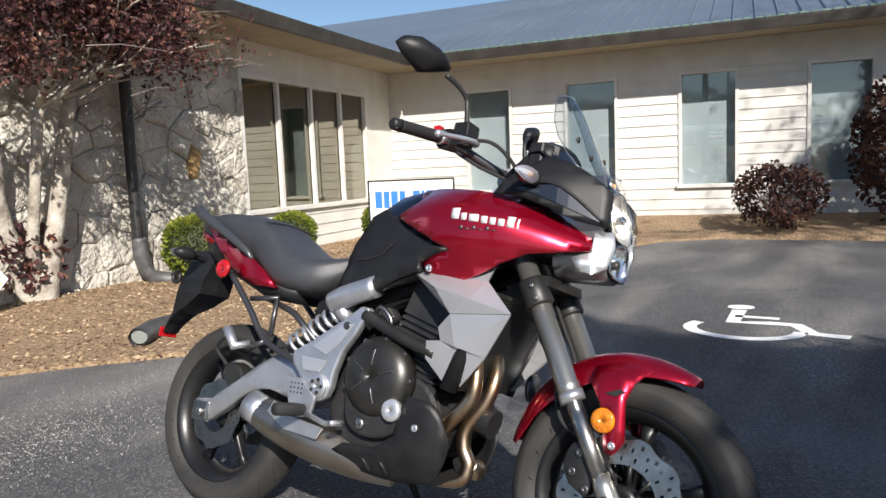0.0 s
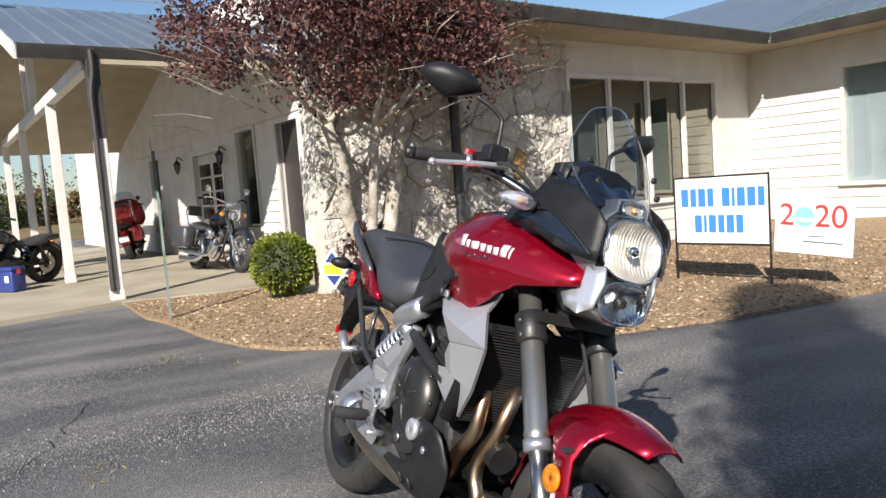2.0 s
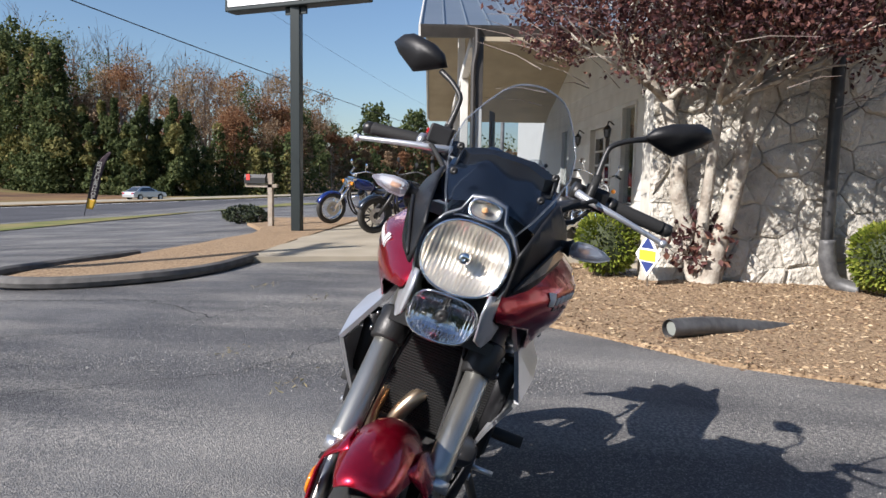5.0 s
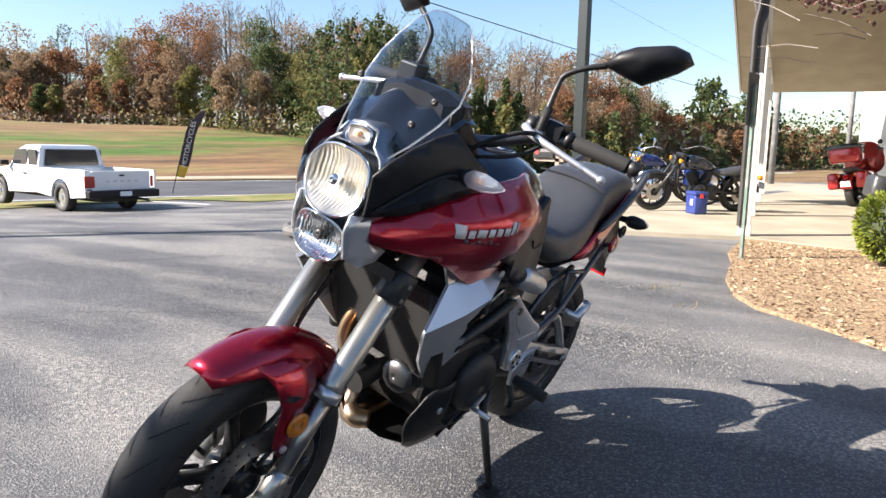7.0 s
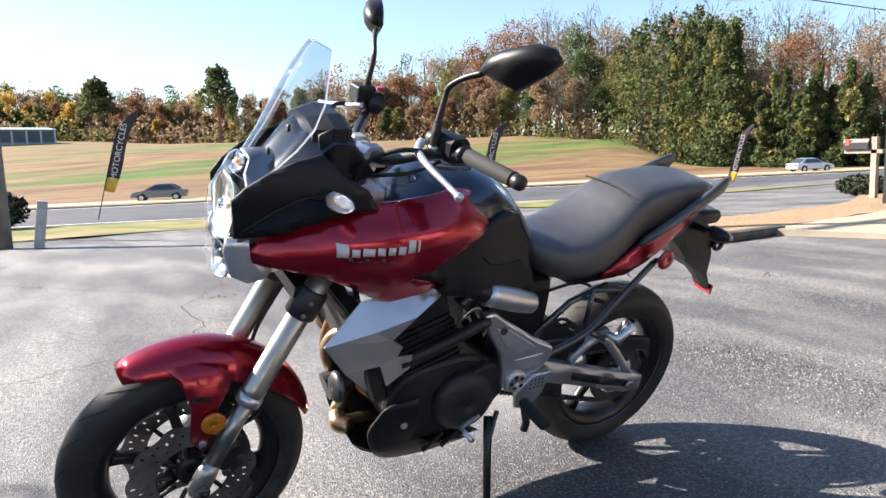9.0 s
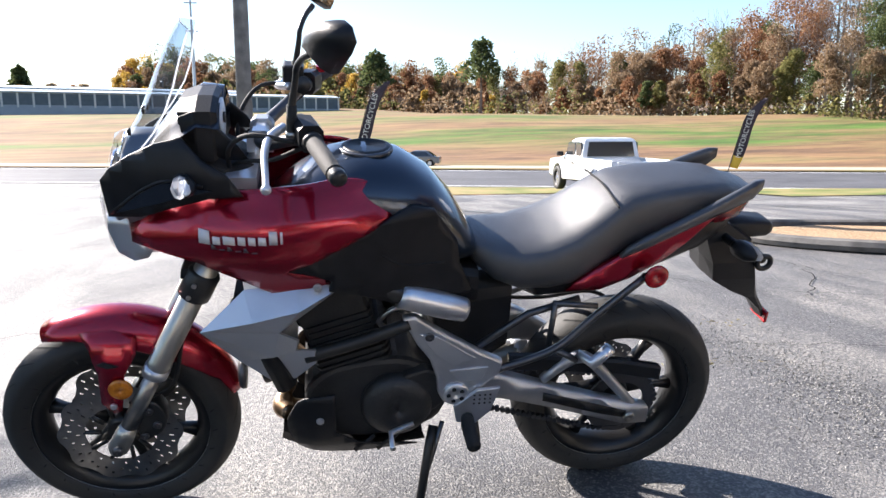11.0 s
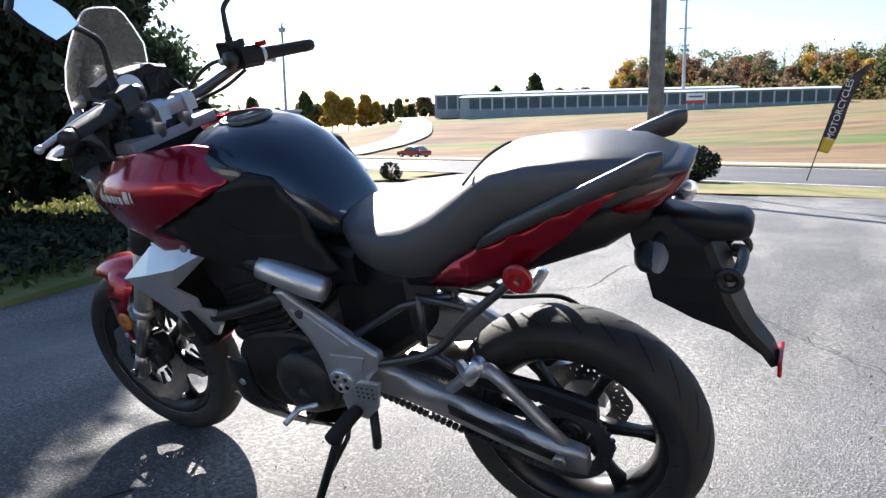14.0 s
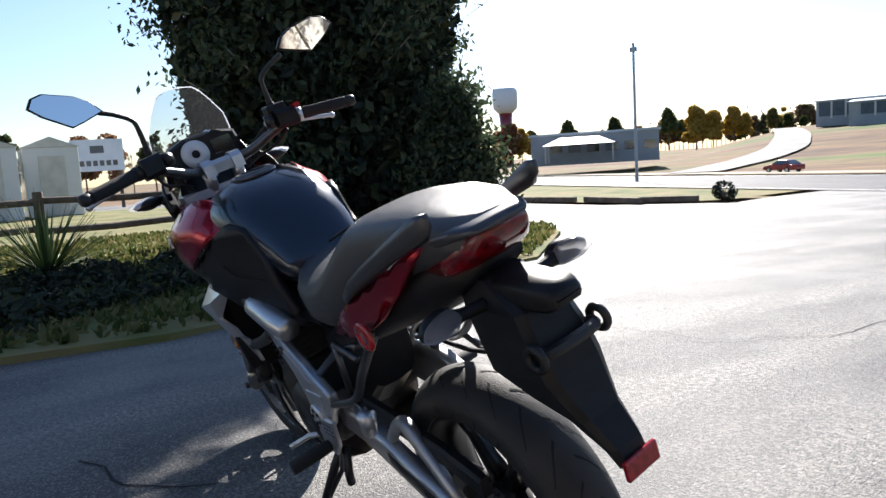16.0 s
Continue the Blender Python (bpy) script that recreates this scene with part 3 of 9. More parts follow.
for i, (a, b) in enumerate(BW):
    window(a, b, 0.72, 2.45, BM, 0.25, "window_%d" % (i + 2), "tall narrow window with a pale drawn blind" if i != 4 else "tall narrow dark window with a pale drawn blind", BLIND)
# the four-pane window looks along the building's x
WM = BM @ Matrix.Translation((0, -4.38, 0)) @ Matrix.Rotation(radians(90), 4, "Z")
window(0.02, 3.34, 0.68, 2.43, WM, 0.3, "window_1", "wide white-framed window of four panes with mirroring glass", None, (0.82, 1.67, 2.53), 0.06, pane=COATED)
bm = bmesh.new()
# added sheet, no real wall: its grey-green lifts the panes to a mid tone
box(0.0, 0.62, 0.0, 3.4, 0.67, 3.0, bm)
room = link("pane_backing", bm, BACKING, m=WM)
tagged(room, "grey-green backing sheet added close behind the window", "inner wall", kind="structure")

# porch doors and windows
PM = BM @ Matrix.Translation((0, PY, 0))
DARKDOOR = mat("dark_door", (0.035, 0.03, 0.028), 0.45)


def door(a, b, z0, z1, name, label, leaves=1, material=DARKDOOR, lights=False):
    t = thing(name, PM, label, "door", kind="structure")
    bm = bmesh.new()
    box(a - 0.07, -0.03, z0, a, 0.05, z1 + 0.07, bm), box(b, -0.03, z0, b + 0.07, 0.05, z1 + 0.07, bm), box(a, -0.03, z1, b, 0.05, z1 + 0.07, bm)
    part("door_frame", bm, TRIM, t)
    w = (b - a) / leaves
    for i in range(leaves):
        x = a + i * w
        d = part("door_leaf", box(x + 0.006, 0.08, z0, x + w - 0.006, 0.12, z1, bev=0.004), material, t)
        for u in range(2):
            for v in range(4):
                if lights:
                    part("pane", box(x + 0.08 + u * (w - 0.16) / 2, 0.072, z0 + 0.75 + v * 0.27, x + 0.08 + (u + 1) * (w - 0.16) / 2 - 0.03, 0.079, z0 + 0.98 + v * 0.27), PANE2, d)
        part("door_handle", tube([(x + w - 0.1, 0.08, z0 + 0.95), (x + w - 0.1, 0.03, z0 + 0.95), (x + w - 0.1, 0.03, z0 + 1.1), (x + w - 0.1, 0.08, z0 + 1.1)], 0.01, 6, smooth=0), CHROME, d)
    return t


CHROME = mat("chrome", (0.78, 0.78, 0.78), 0.08, 1.0)
PANE2 = mat("dark_glass", (0.015, 0.017, 0.02), 0.05, spec=0.8)
door(-3.27, -2.5, 0.05, 2.2, "door_1", "dark glazed shop door under the porch")
door(-7.35, -5.72, 0.05, 2.02, "door_2", "white double door with small glass panes", 2, TRIM, True)
window(-4.92, -4.14, 0.66, 2.24, PM, 0.25, "window_8", "narrow dark window beside the porch door", PANE2, (), 0.05, 0.1)
window(-10.55, -9.8, 0.5, 2.16, PM, 0.25, "window_9", "narrow dark porch window", PANE2, (), 0.05, 0.1)
# ---------------------------------------------------------------- motorcycle
RED = mat("candy_red_paint", (0.36, 0.003, 0.020), 0.27, 0.74, coat=0.75)
BLACKPL = mat("black_plastic", (0.009, 0.009, 0.010), 0.42, col2=(0.014, 0.014, 0.015), scale=20, bump=0.10, bscale=500, spec=0.26)
BLACKGL = mat("gloss_black_paint", (0.010, 0.014, 0.022), 0.25, 0.2, coat=0.8)
TANKPAINT = mat("slate_black_paint", (0.016, 0.026, 0.042), 0.30, 0.75, coat=0.9)
WHEELBLACK = mat("satin_black_wheel", (0.010, 0.010, 0.011), 0.34, 0.2, col2=(0.016, 0.016, 0.016), scale=9)
BLACKMET = mat("black_painted_metal", (0.018, 0.018, 0.018), 0.42, 0.3, col2=(0.03, 0.029, 0.028), scale=12, bump=0.08, bscale=200)
RUBBER = mat("tyre_rubber", (0.016, 0.016, 0.015), 0.68, col2=(0.032, 0.030, 0.027), scale=7, bump=0.15, bscale=300)
RUBBER2 = mat("grip_rubber", (0.012, 0.012, 0.012), 0.8, bump=0.2, bscale=300)
# shade of grooves, slots and holes as a colour; seams use it too
RECESS_DARK = mat("recess_dark", (0.012, 0.012, 0.012), 0.95)
FORK = mat("grey_fork_tube", (0.44, 0.435, 0.40), 0.33, 0.88, col2=(0.38, 0.375, 0.34), scale=9)
SIGNAL = glass("clear_signal_lens", (0.84, 0.83, 0.81), 0.10, 0.42)
FINS = mat("dark_cooling_fins", (0.05, 0.05, 0.05), 0.5, 0.6)
SEATMAT = mat("seat_vinyl", (0.032, 0.033, 0.036), 0.40, col2=(0.040, 0.041, 0.044), scale=30, bump=0.25, bscale=700, spec=0.95)
SILVER = mat("silver_paint", (0.64, 0.65, 0.67), 0.34, 0.72, col2=(0.57, 0.58, 0.60), scale=6, coat=0.3)
ALU = mat("cast_aluminium", (0.66, 0.67, 0.69), 0.34, 0.85, col2=(0.54, 0.55, 0.57), scale=18, bump=0.05, bscale=250)
STEEL = mat("brake_steel", (0.46, 0.45, 0.43), 0.32, 1.0, col2=(0.33, 0.32, 0.30), scale=25)
DARKSTEEL = mat("dark_steel_tube", (0.10, 0.10, 0.105), 0.35, 0.8)
BRONZE = mat("heat_tinted_pipe", (0.34, 0.21, 0.11), 0.33, 1.0, col2=(0.46, 0.36, 0.26), scale=9)
MUFF = mat("brushed_muffler", (0.42, 0.39, 0.34), 0.38, 1.0, col2=(0.32, 0.27, 0.21), scale=7)
ENGINE = mat("engine_black", (0.022, 0.022, 0.023), 0.48, 0.35, col2=(0.035, 0.034, 0.033), scale=14, bump=0.15, bscale=120)
COVER = mat("dark_engine_cover", (0.045, 0.044, 0.042), 0.38, 0.75, col2=(0.06, 0.058, 0.054), scale=20)
ORANGE = mat("amber_reflector", (0.60, 0.20, 0.01), 0.15, coat=0.5, col2=(0.40, 0.11, 0.005), scale=90)
REDLENS = mat("red_reflector", (0.42, 0.008, 0.012), 0.12, coat=0.6, col2=(0.25, 0.004, 0.006), scale=80)
BEZEL = mat("satin_grey_silver", (0.36, 0.365, 0.375), 0.30, 0.8, col2=(0.32, 0.325, 0.335), scale=6, coat=0.3)
TAILRED = mat("dark_red_tail_lens", (0.20, 0.004, 0.008), 0.12, coat=0.6, col2=(0.10, 0.002, 0.004), scale=60)
SWING = mat("satin_swingarm", (0.48, 0.49, 0.51), 0.42, 0.8, col2=(0.40, 0.41, 0.43), scale=14, bump=0.05, bscale=250)
MIRROR = mat("mirror_glass", (0.85, 0.87, 0.90), 0.01, 1.0)
# white haze mixed in for sun glare on the screen and glints along its edge
SCREEN = glass("tinted_screen", (0.60, 0.65, 0.70), 0.02, 0.01, 1.38)
EDGE = glass("screen_edge", (0.85, 0.88, 0.9), 0.1, 0.25)
LENS = glass("headlamp_lens", (0.96, 0.97, 0.98), 0.0)
REFL = mat("lamp_reflector", (0.76, 0.71, 0.62), 0.28, 0.75)
BULB = mat("amber_bulb", (0.70, 0.36, 0.16), 0.3)
WHITEMARK = mat("pale_lettering", (0.60, 0.60, 0.60), 0.45)
GREYRAIL = mat("grey_grab_rail", (0.050, 0.052, 0.057), 0.33, 0.25, spec=0.8)
DIAL = mat("pale_dial", (0.62, 0.66, 0.70), 0.4)
bike = thing("motorcycle", Matrix.Translation((0, -0.0225, 0)) @ Matrix.Rotation(radians(-18), 4, "X"), "red and black standard motorcycle leaning on its side stand", "motorcycle")


def P(name, bm, material, label="", smooth=True, parent=None):
    # the upper front end stands a little over to the left, as on a machine resting with its bars turned
    for v in bm.verts:
        v.co.y += 0.045 * max(0.0, v.co.z - 0.6) * sm(-0.2, 0.9, v.co.x)
    return part(name, bm, material, parent or bike, label, smooth)


def itp(x, pts):
    if x <= pts[0][0]:
        return pts[0][1]
    for (a, u), (b, v) in zip(pts, pts[1:]):
        if x <= b:
            return u + (v - u) * (x - a) / (b - a)
    return pts[-1][1]


def lathe(profile, seg=48, bm=None, c=(0, 0, 0), axis="Y", closed=True):
    """A body turned round an axis; profile of (radius, offset along it)."""
    bm = bm or bmesh.new()
    rings = []
    for k in range(seg):
        a = 2 * math.pi * k / seg
        ring = []
        for r, o in profile:
            u, v = r * math.cos(a), r * math.sin(a)
            p = (u, o, v) if axis == "Y" else ((o, u, v) if axis == "X" else (u, v, o))
            ring.append(bm.verts.new((c[0] + p[0], c[1] + p[1], c[2] + p[2])))
        rings.append(ring)
    n = len(profile)
    for k in range(seg):
        a, b = rings[k], rings[(k + 1) % seg]
        for j in range(n if closed else n - 1):
            j2 = (j + 1) % n
            bm.faces.new((a[j], a[j2], b[j2], b[j]))
    return bm


def disc_y(x, y, z, r, h, bm=None, seg=32, bev=0.004):
    """A round boss standing along y from y to y + h, with a softened rim."""
    bm = bm or bmesh.new()
    s = 1 if h > 0 else -1
    prof = [(r, y), (r, y + h - s * bev), (r - bev, y + h), (0.0005, y + h), (0.0005, y)]
    return lathe(prof, seg, bm, (x, 0, z))


def shell(outline, yf, th=0.004, side=1, step=0.035, bm=None):
    """A bodywork panel: outline in x and z, bent outwards to y = side * yf(x, z), with thickness."""
    own = bmesh.new()
    own.faces.new([own.verts.new((x, 0, z)) for x, z in outline])
    xs, zs = [p[0] for p in outline], [p[1] for p in outline]
    for axis, lo, hi in ((0, min(xs), max(xs)), (2, min(zs), max(zs))):
        n = int((hi - lo) / step)
        for i in range(1, n + 1):
            c = lo + (hi - lo) * i / (n + 1)
            co, no = [0, 0, 0], [0, 0, 0]
            co[axis], no[axis] = c, 1
            bmesh.ops.bisect_plane(own, geom=own.verts[:] + own.edges[:] + own.faces[:], plane_co=co, plane_no=no)
    for v in own.verts:
        v.co.y = side * yf(v.co.x, v.co.z)
    r = bmesh.ops.extrude_face_region(own, geom=own.faces[:])
    bmesh.ops.translate(own, vec=(0, -side * th, 0), verts=[v for v in r["geom"] if isinstance(v, bmesh.types.BMVert)])
    return own


def curve2(pts, n=4):
    return [(p.x, p.y) for p in spline([(a, b, 0) for a, b in pts], n)]


def plate(outline, y0, y1, bev=0.004):
    """A flat plate between two y, edges softened."""
    bm = bmesh.new()
    f = bm.faces.new([bm.verts.new((x, y0, z)) for x, z in outline])
    r = bmesh.ops.extrude_face_region(bm, geom=[f])
    bmesh.ops.translate(bm, vec=(0, y1 - y0, 0), verts=[v for v in r["geom"] if isinstance(v, bmesh.types.BMVert)])
    if bev:
        bmesh.ops.bevel(bm, geom=[e for e in bm.edges if abs(e.calc_face_angle(0)) > 0.5], offset=bev, segments=2, affect="EDGES", profile=0.5)
    return bm


def sring(x, w, z0, z1, n=28, pw=0.75, ph=0.8, y0=0.0):
    """A rounded section across the machine."""
    out = []
    for k in range(n):
        a = 2 * math.pi * k / n
        c, s = math.cos(a), math.sin(a)
        out.append((x, y0 + w * math.copysign(abs(c) ** pw, c), (z0 + z1) / 2 + (z1 - z0) / 2 * math.copysign(abs(s) ** ph, s)))
    return out


def bolt(x, y, z, s, r=0.009, material=None, parent=None):
    return P("bolt", disc_y(x, s * y, z, r, s * 0.006, seg=10, bev=0.001), material or ALU, parent=parent)


# wheels
def tyre_profile(r, w, rim):
    pts = []
    for i in range(17):
        a = math.pi * i / 16
        pts.append((rim + 0.006 + (r - rim - 0.006) * max(0, math.sin(a)) ** 0.72, -w / 2 * (math.cos(a) if 2 <= i <= 14 else 0.82 * math.cos(a))))
    return pts


def groove_strip(c, r, w, a0, da, s, rim):
    """A dark strip for the shade of a slanting cut, near the crown to the shoulder."""
    prof = tyre_profile(r, w, rim)
    bm = bmesh.new()
    rows = []
    for k in range(6):
        u = 0.10 + 0.74 * k / 5
        y = s * u * w / 2
        pr = min(prof, key=lambda p: abs(p[1] - y) - (0.0001 if p[0] > r * 0.8 else 0))
        lo = [p for p in prof if p[1] <= y][-1:] or [prof[0]]
        hi = [p for p in prof if p[1] > y][:1] or [prof[-1]]
        t = (y - lo[0][1]) / max(1e-6, hi[0][1] - lo[0][1])
        rr = lo[0][0] + (hi[0][0] - lo[0][0]) * t + 0.0008
        a = a0 + da * (u**1.5)
        h = 0.0042 * (1 - 0.5 * u) / r
        rows.append([bm.verts.new((c[0] + rr * math.cos(a + e), y, c[2] + rr * math.sin(a + e))) for e in (-h, h)])
    for p, q in zip(rows, rows[1:]):
        bm.faces.new((p[0], p[1], q[1], q[0]))
    return bm


def petal_disc(c, y, r0, r1, th, n_pet=10):
    """A drilled wavy brake disc."""
    bm = bmesh.new()
    seg, rad = 120, 6
    for yy in (y, y + th):
        v = [[bm.verts.new((c[0] + q * math.cos(a), yy, c[2] + q * math.sin(a))) for q in [r0 + (r1 * (1 + 0.035 * math.copysign(abs(math.cos(n_pet * a)) ** 0.6, math.cos(n_pet * a))) - r0) * j / rad for j in range(rad + 1)]] for a in (2 * math.pi * k / seg for k in range(seg))]
        for k in range(seg):
            for j in range(rad):
                if (j == 1 and k % 6 in (0,)) or (j == 3 and k % 6 in (2, )) or (j == 4 and k % 6 == 5):
                    continue
                bm.faces.new((v[k][j], v[(k + 1) % seg][j], v[(k + 1) % seg][j + 1], v[k][j + 1]))
    return bm


def wheel(name, c, r, w, rimw, spokes, label, turn=0.0):
    x, y, z = c
    bm = lathe([(0.222, -rimw / 2), (0.226, -rimw / 2 + 0.004), (0.205, -rimw / 4), (0.198, 0), (0.205, rimw / 4), (0.226, rimw / 2 - 0.004), (0.222, rimw / 2), (0.208, rimw / 2 - 0.004), (0.188, rimw / 4), (0.182, 0), (0.188, -rimw / 4), (0.208, -rimw / 2 + 0.004)], 64, c=c)
    hub = lathe([(0.035, -0.055), (0.042, -0.03), (0.042, 0.03), (0.035, 0.055), (0.012, 0.055), (0.012, -0.055)], 24, c=c)
    sp = []
    for k in range(spokes):
        a = turn + 2 * math.pi * k / spokes
        d, n = Vector((math.cos(a), 0, math.sin(a))), Vector((-math.sin(a), 0, math.cos(a)))
        rings = []
        for q, hw, hy in ((0.035, 0.022, 0.022), (0.09, 0.013, 0.018), (0.15, 0.012, 0.014), (0.19, 0.020, 0.018)):
            m0 = Vector(c) + d * q
            rings.append([m0 + n * u * hw + Vector((0, v * hy, 0)) for u, v in ((-1, -0.6), (-0.6, -1), (0.6, -1), (1, -0.6), (1, 0.6), (0.6, 1), (-0.6, 1), (-1, 0.6))])
        sp.append(rings)
    rim = P(name, bm, WHEELBLACK, label)
    for rings in sp:
        P("spoke", loft(rings), WHEELBLACK, parent=rim)
    P("hub", hub, WHEELBLACK, parent=rim)
    P("tyre", lathe(tyre_profile(r, w, 0.215), 96, c=c), RUBBER, "dusty black tyre with slanting grooves", parent=rim)
    for k in range(22):
        for s in (-1, 1):
            P("recess_dark", groove_strip(c, r, w, 2 * math.pi * (k + 0.25 * s) / 22, 0.42, s, 0.215), RECESS_DARK, smooth=False, parent=rim)
    bm = lathe([(0.222, rimw / 2 + 0.001), (0.2265, rimw / 2 - 0.003), (0.2265, rimw / 2 - 0.006), (0.2205, rimw / 2)], 64, c=c)
    P("rim_edge", bm, ALU, "bright machined rim edge", parent=rim)
    return rim


REAR, FRONT = (0.043, 0.0, 0.306), (1.415, 0.0, 0.299)
rw = wheel("rear_wheel", REAR, 0.305, 0.154, 0.115, 6, "black six-spoke cast wheel")
fw = wheel("front_wheel", FRONT, 0.298, 0.118, 0.088, 6, "black six-spoke cast wheel", 0.3)
for s in (-1, 1):
    P("brake_disc", petal_disc(FRONT, s * 0.062, 0.088, 0.150, s * 0.004), STEEL, "drilled wavy steel brake disc", False, fw)
    for k in range(10):
        a = 2 * math.pi * k / 10
        P("carrier_arm", tube([(FRONT[0] + 0.05 * math.cos(a), s * 0.055, FRONT[2] + 0.05 * math.sin(a)), (FRONT[0] + 0.092 * math.cos(a + 0.1), s * 0.062, FRONT[2] + 0.092 * math.sin(a + 0.1))], 0.006, 6, smooth=0), BLACKMET, parent=fw)
P("brake_disc", petal_disc(REAR, -0.075, 0.06, 0.110, -0.004, 8), STEEL, "drilled wavy steel brake disc", False, rw)
P("sprocket", lathe([(0.105, 0.072), (0.105, 0.080), (0.07, 0.080), (0.07, 0.072)], 44, c=REAR), DARKSTEEL, "dark steel rear sprocket", False, rw)

# fork
FD = Vector((-0.252, 0, 0.489)).normalized()
for s in (-1, 1):
    b = Vector((1.405, s * 0.105, 0.305))
    f = P("fork_leg", tube([b + FD * 0.25, b + FD * 0.275, b + FD * 0.28, b + FD * 0.75], [0.026, 0.03, 0.0275, 0.0275], 20, smooth=0), FORK, "satin grey upside-down fork leg")
    P("fork_slider", tube([b + FD * 0.02, b + FD * 0.26], 0.0205, 20, smooth=0), STEEL, "bright steel inner fork tube", parent=f)
    P("axle_clamp", tube([b - FD * 0.035 , b - FD * 0.02, b + FD * 0.03, b + FD * 0.06], [0.018, 0.026, 0.025, 0.021], 16, smooth=0), FORK, parent=f)
    P("fork_seal", tube([b + FD * 0.235, b + FD * 0.26], 0.0315, 20, smooth=0), ALU, parent=f)
    P("fork_clamp", tube([b + FD * 0.485, b + FD * 0.49, b + FD * 0.555, b + FD * 0.56], [0.034, 0.038, 0.038, 0.034], 16, smooth=0), BLACKMET, parent=f)
    for q in (0.505, 0.54):
        P("clamp_bolt", disc_y((b + FD * q).x + 0.012, s * 0.142, (b + FD * q).z, 0.006, s * 0.005, seg=8, bev=0.001), STEEL, parent=f)
    P("axle_nut", disc_y(1.405, s * 0.135, 0.305, 0.014, s * 0.012, seg=12), DARKSTEEL, parent=f)
    # brake caliper behind the leg
    c = P("brake_caliper", plate(curve2([(1.345, 0.30), (1.30, 0.33), (1.285, 0.375), (1.305, 0.42), (1.345, 0.43), (1.365, 0.39), (1.36, 0.33)], 3), s * 0.055, s * 0.105, 0.006), BLACKMET, "black two-piston brake caliper")
    for x, z in ((1.31, 0.355), (1.325, 0.40), (1.345, 0.32)):
        P("caliper_bolt", disc_y(x, s * 0.105, z, 0.011, s * 0.006, seg=12, bev=0.002), DARKSTEEL, parent=c)
    P("brake_hose", tube([(1.33, s * 0.09, 0.43), (1.26, s * 0.085, 0.47), (1.225, s * 0.08, 0.60), (1.17, s * 0.07, 0.72), (1.13, s * 0.05, 0.82)], 0.0055, 8), RUBBER2, "black rubber brake hose")
P("triple_clamp", loft([[(1.175 + dx, y, 0.80 + dz) for dx, dz in ((-0.03, -0.012), (0.028, -0.010), (0.024, 0.016), (-0.034, 0.014))] for y in (-0.115, -0.08, 0.08, 0.115)]), BLACKMET, "black lower fork clamp", False)
P("top_clamp", loft([[(1.05 + dx, y, 1.035 + dz) for dx, dz in ((-0.035, -0.012), (0.035, -0.012), (0.03, 0.014), (-0.035, 0.014))] for y in (-0.14, -0.07, 0.07, 0.14)]), SILVER, "silver upper fork clamp", False)
P("steering_stem", tube([(1.17, 0, 0.79), (1.05, 0, 1.05)], 0.03, 16, smooth=0), BLACKMET)

# front fender
bm = bmesh.new()
rows = []
for i in range(19):
    t = i / 18
    a = radians(63 + 100 * t)
    r = 0.325 + 0.022 * math.sin(math.pi * t) + 0.016 * (1 - t) ** 2
    w = 0.045 + 0.035 * math.sin(math.pi * min(1, t * 1.15)) ** 0.7
    if t > 0.85:
        w *= 0.85
    row = []
    for k in range(9):
        u = k / 4 - 1
        drop = 0.05 * abs(u) ** 2.6 * (0.4 + math.sin(math.pi * t))
        row.append(bm.verts.new((FRONT[0] + (r - drop) * math.cos(a), u * w, FRONT[2] + (r - drop) * math.sin(a))))
    rows.append(row)
for p, q in zip(rows, rows[1:]):
    for k in range(8):
        bm.faces.new((p[k], p[k + 1], q[k + 1], q[k]))
r = bmesh.ops.extrude_face_region(bm, geom=bm.faces[:])
for v in r["geom"]:
    if isinstance(v, bmesh.types.BMVert):
        d = (v.co - Vector((FRONT[0], v.co.y, FRONT[2]))).normalized()
        v.co -= d * 0.004
fender = P("front_fender", bm, RED, "glossy red front fender")
for s in (-1, 1):
    ol = [(1.335, 0.605), (1.40, 0.622), (1.47, 0.612), (1.44, 0.575), (1.425, 0.53), (1.43, 0.44), (1.405, 0.405), (1.385, 0.41), (1.365, 0.52), (1.335, 0.57)]
    P("fender_stay", shell(ol, lambda x, z: 0.112 - 0.045 * sm(0.54, 0.63, z) - 0.02 * sm(1.42, 1.5, x), 0.006, s), RED, parent=fender)
    P("stay_slot", plate([(1.375, 0.545), (1.41, 0.558), (1.425, 0.552), (1.40, 0.54)], s * 0.106, s * 0.1125, 0), RECESS_DARK, "dark inlay in place of a slot in the stay", False, fender)
    bolt(1.402, 0.112, 0.428, s, 0.009, parent=fender)
    P("side_reflector", disc_y(1.378, s * 0.116, 0.482, 0.029, s * 0.008), ORANGE, "round amber reflector", parent=fender)

# fuel tank
rings = []
for x, w, z0, z1, p in ((0.505, 0.075, 0.80, 0.845, 0.9), (0.53, 0.105, 0.79, 0.885, 0.85), (0.57, 0.125, 0.78, 0.95, 0.8), (0.63, 0.145, 0.78, 1.015, 0.8), (0.70, 0.16, 0.78, 1.056, 0.8), (0.78, 0.168, 0.79, 1.072, 0.8), (0.86, 0.165, 0.80, 1.058, 0.8), (0.93, 0.15, 0.82, 1.015, 0.8), (0.99, 0.12, 0.83, 0.97, 0.8)):
    rings.append(sring(x, w, z0, z1, 32, p, 0.85))
tank = P("fuel_tank", loft(rings), TANKPAINT, "glossy blue-black fuel tank top")
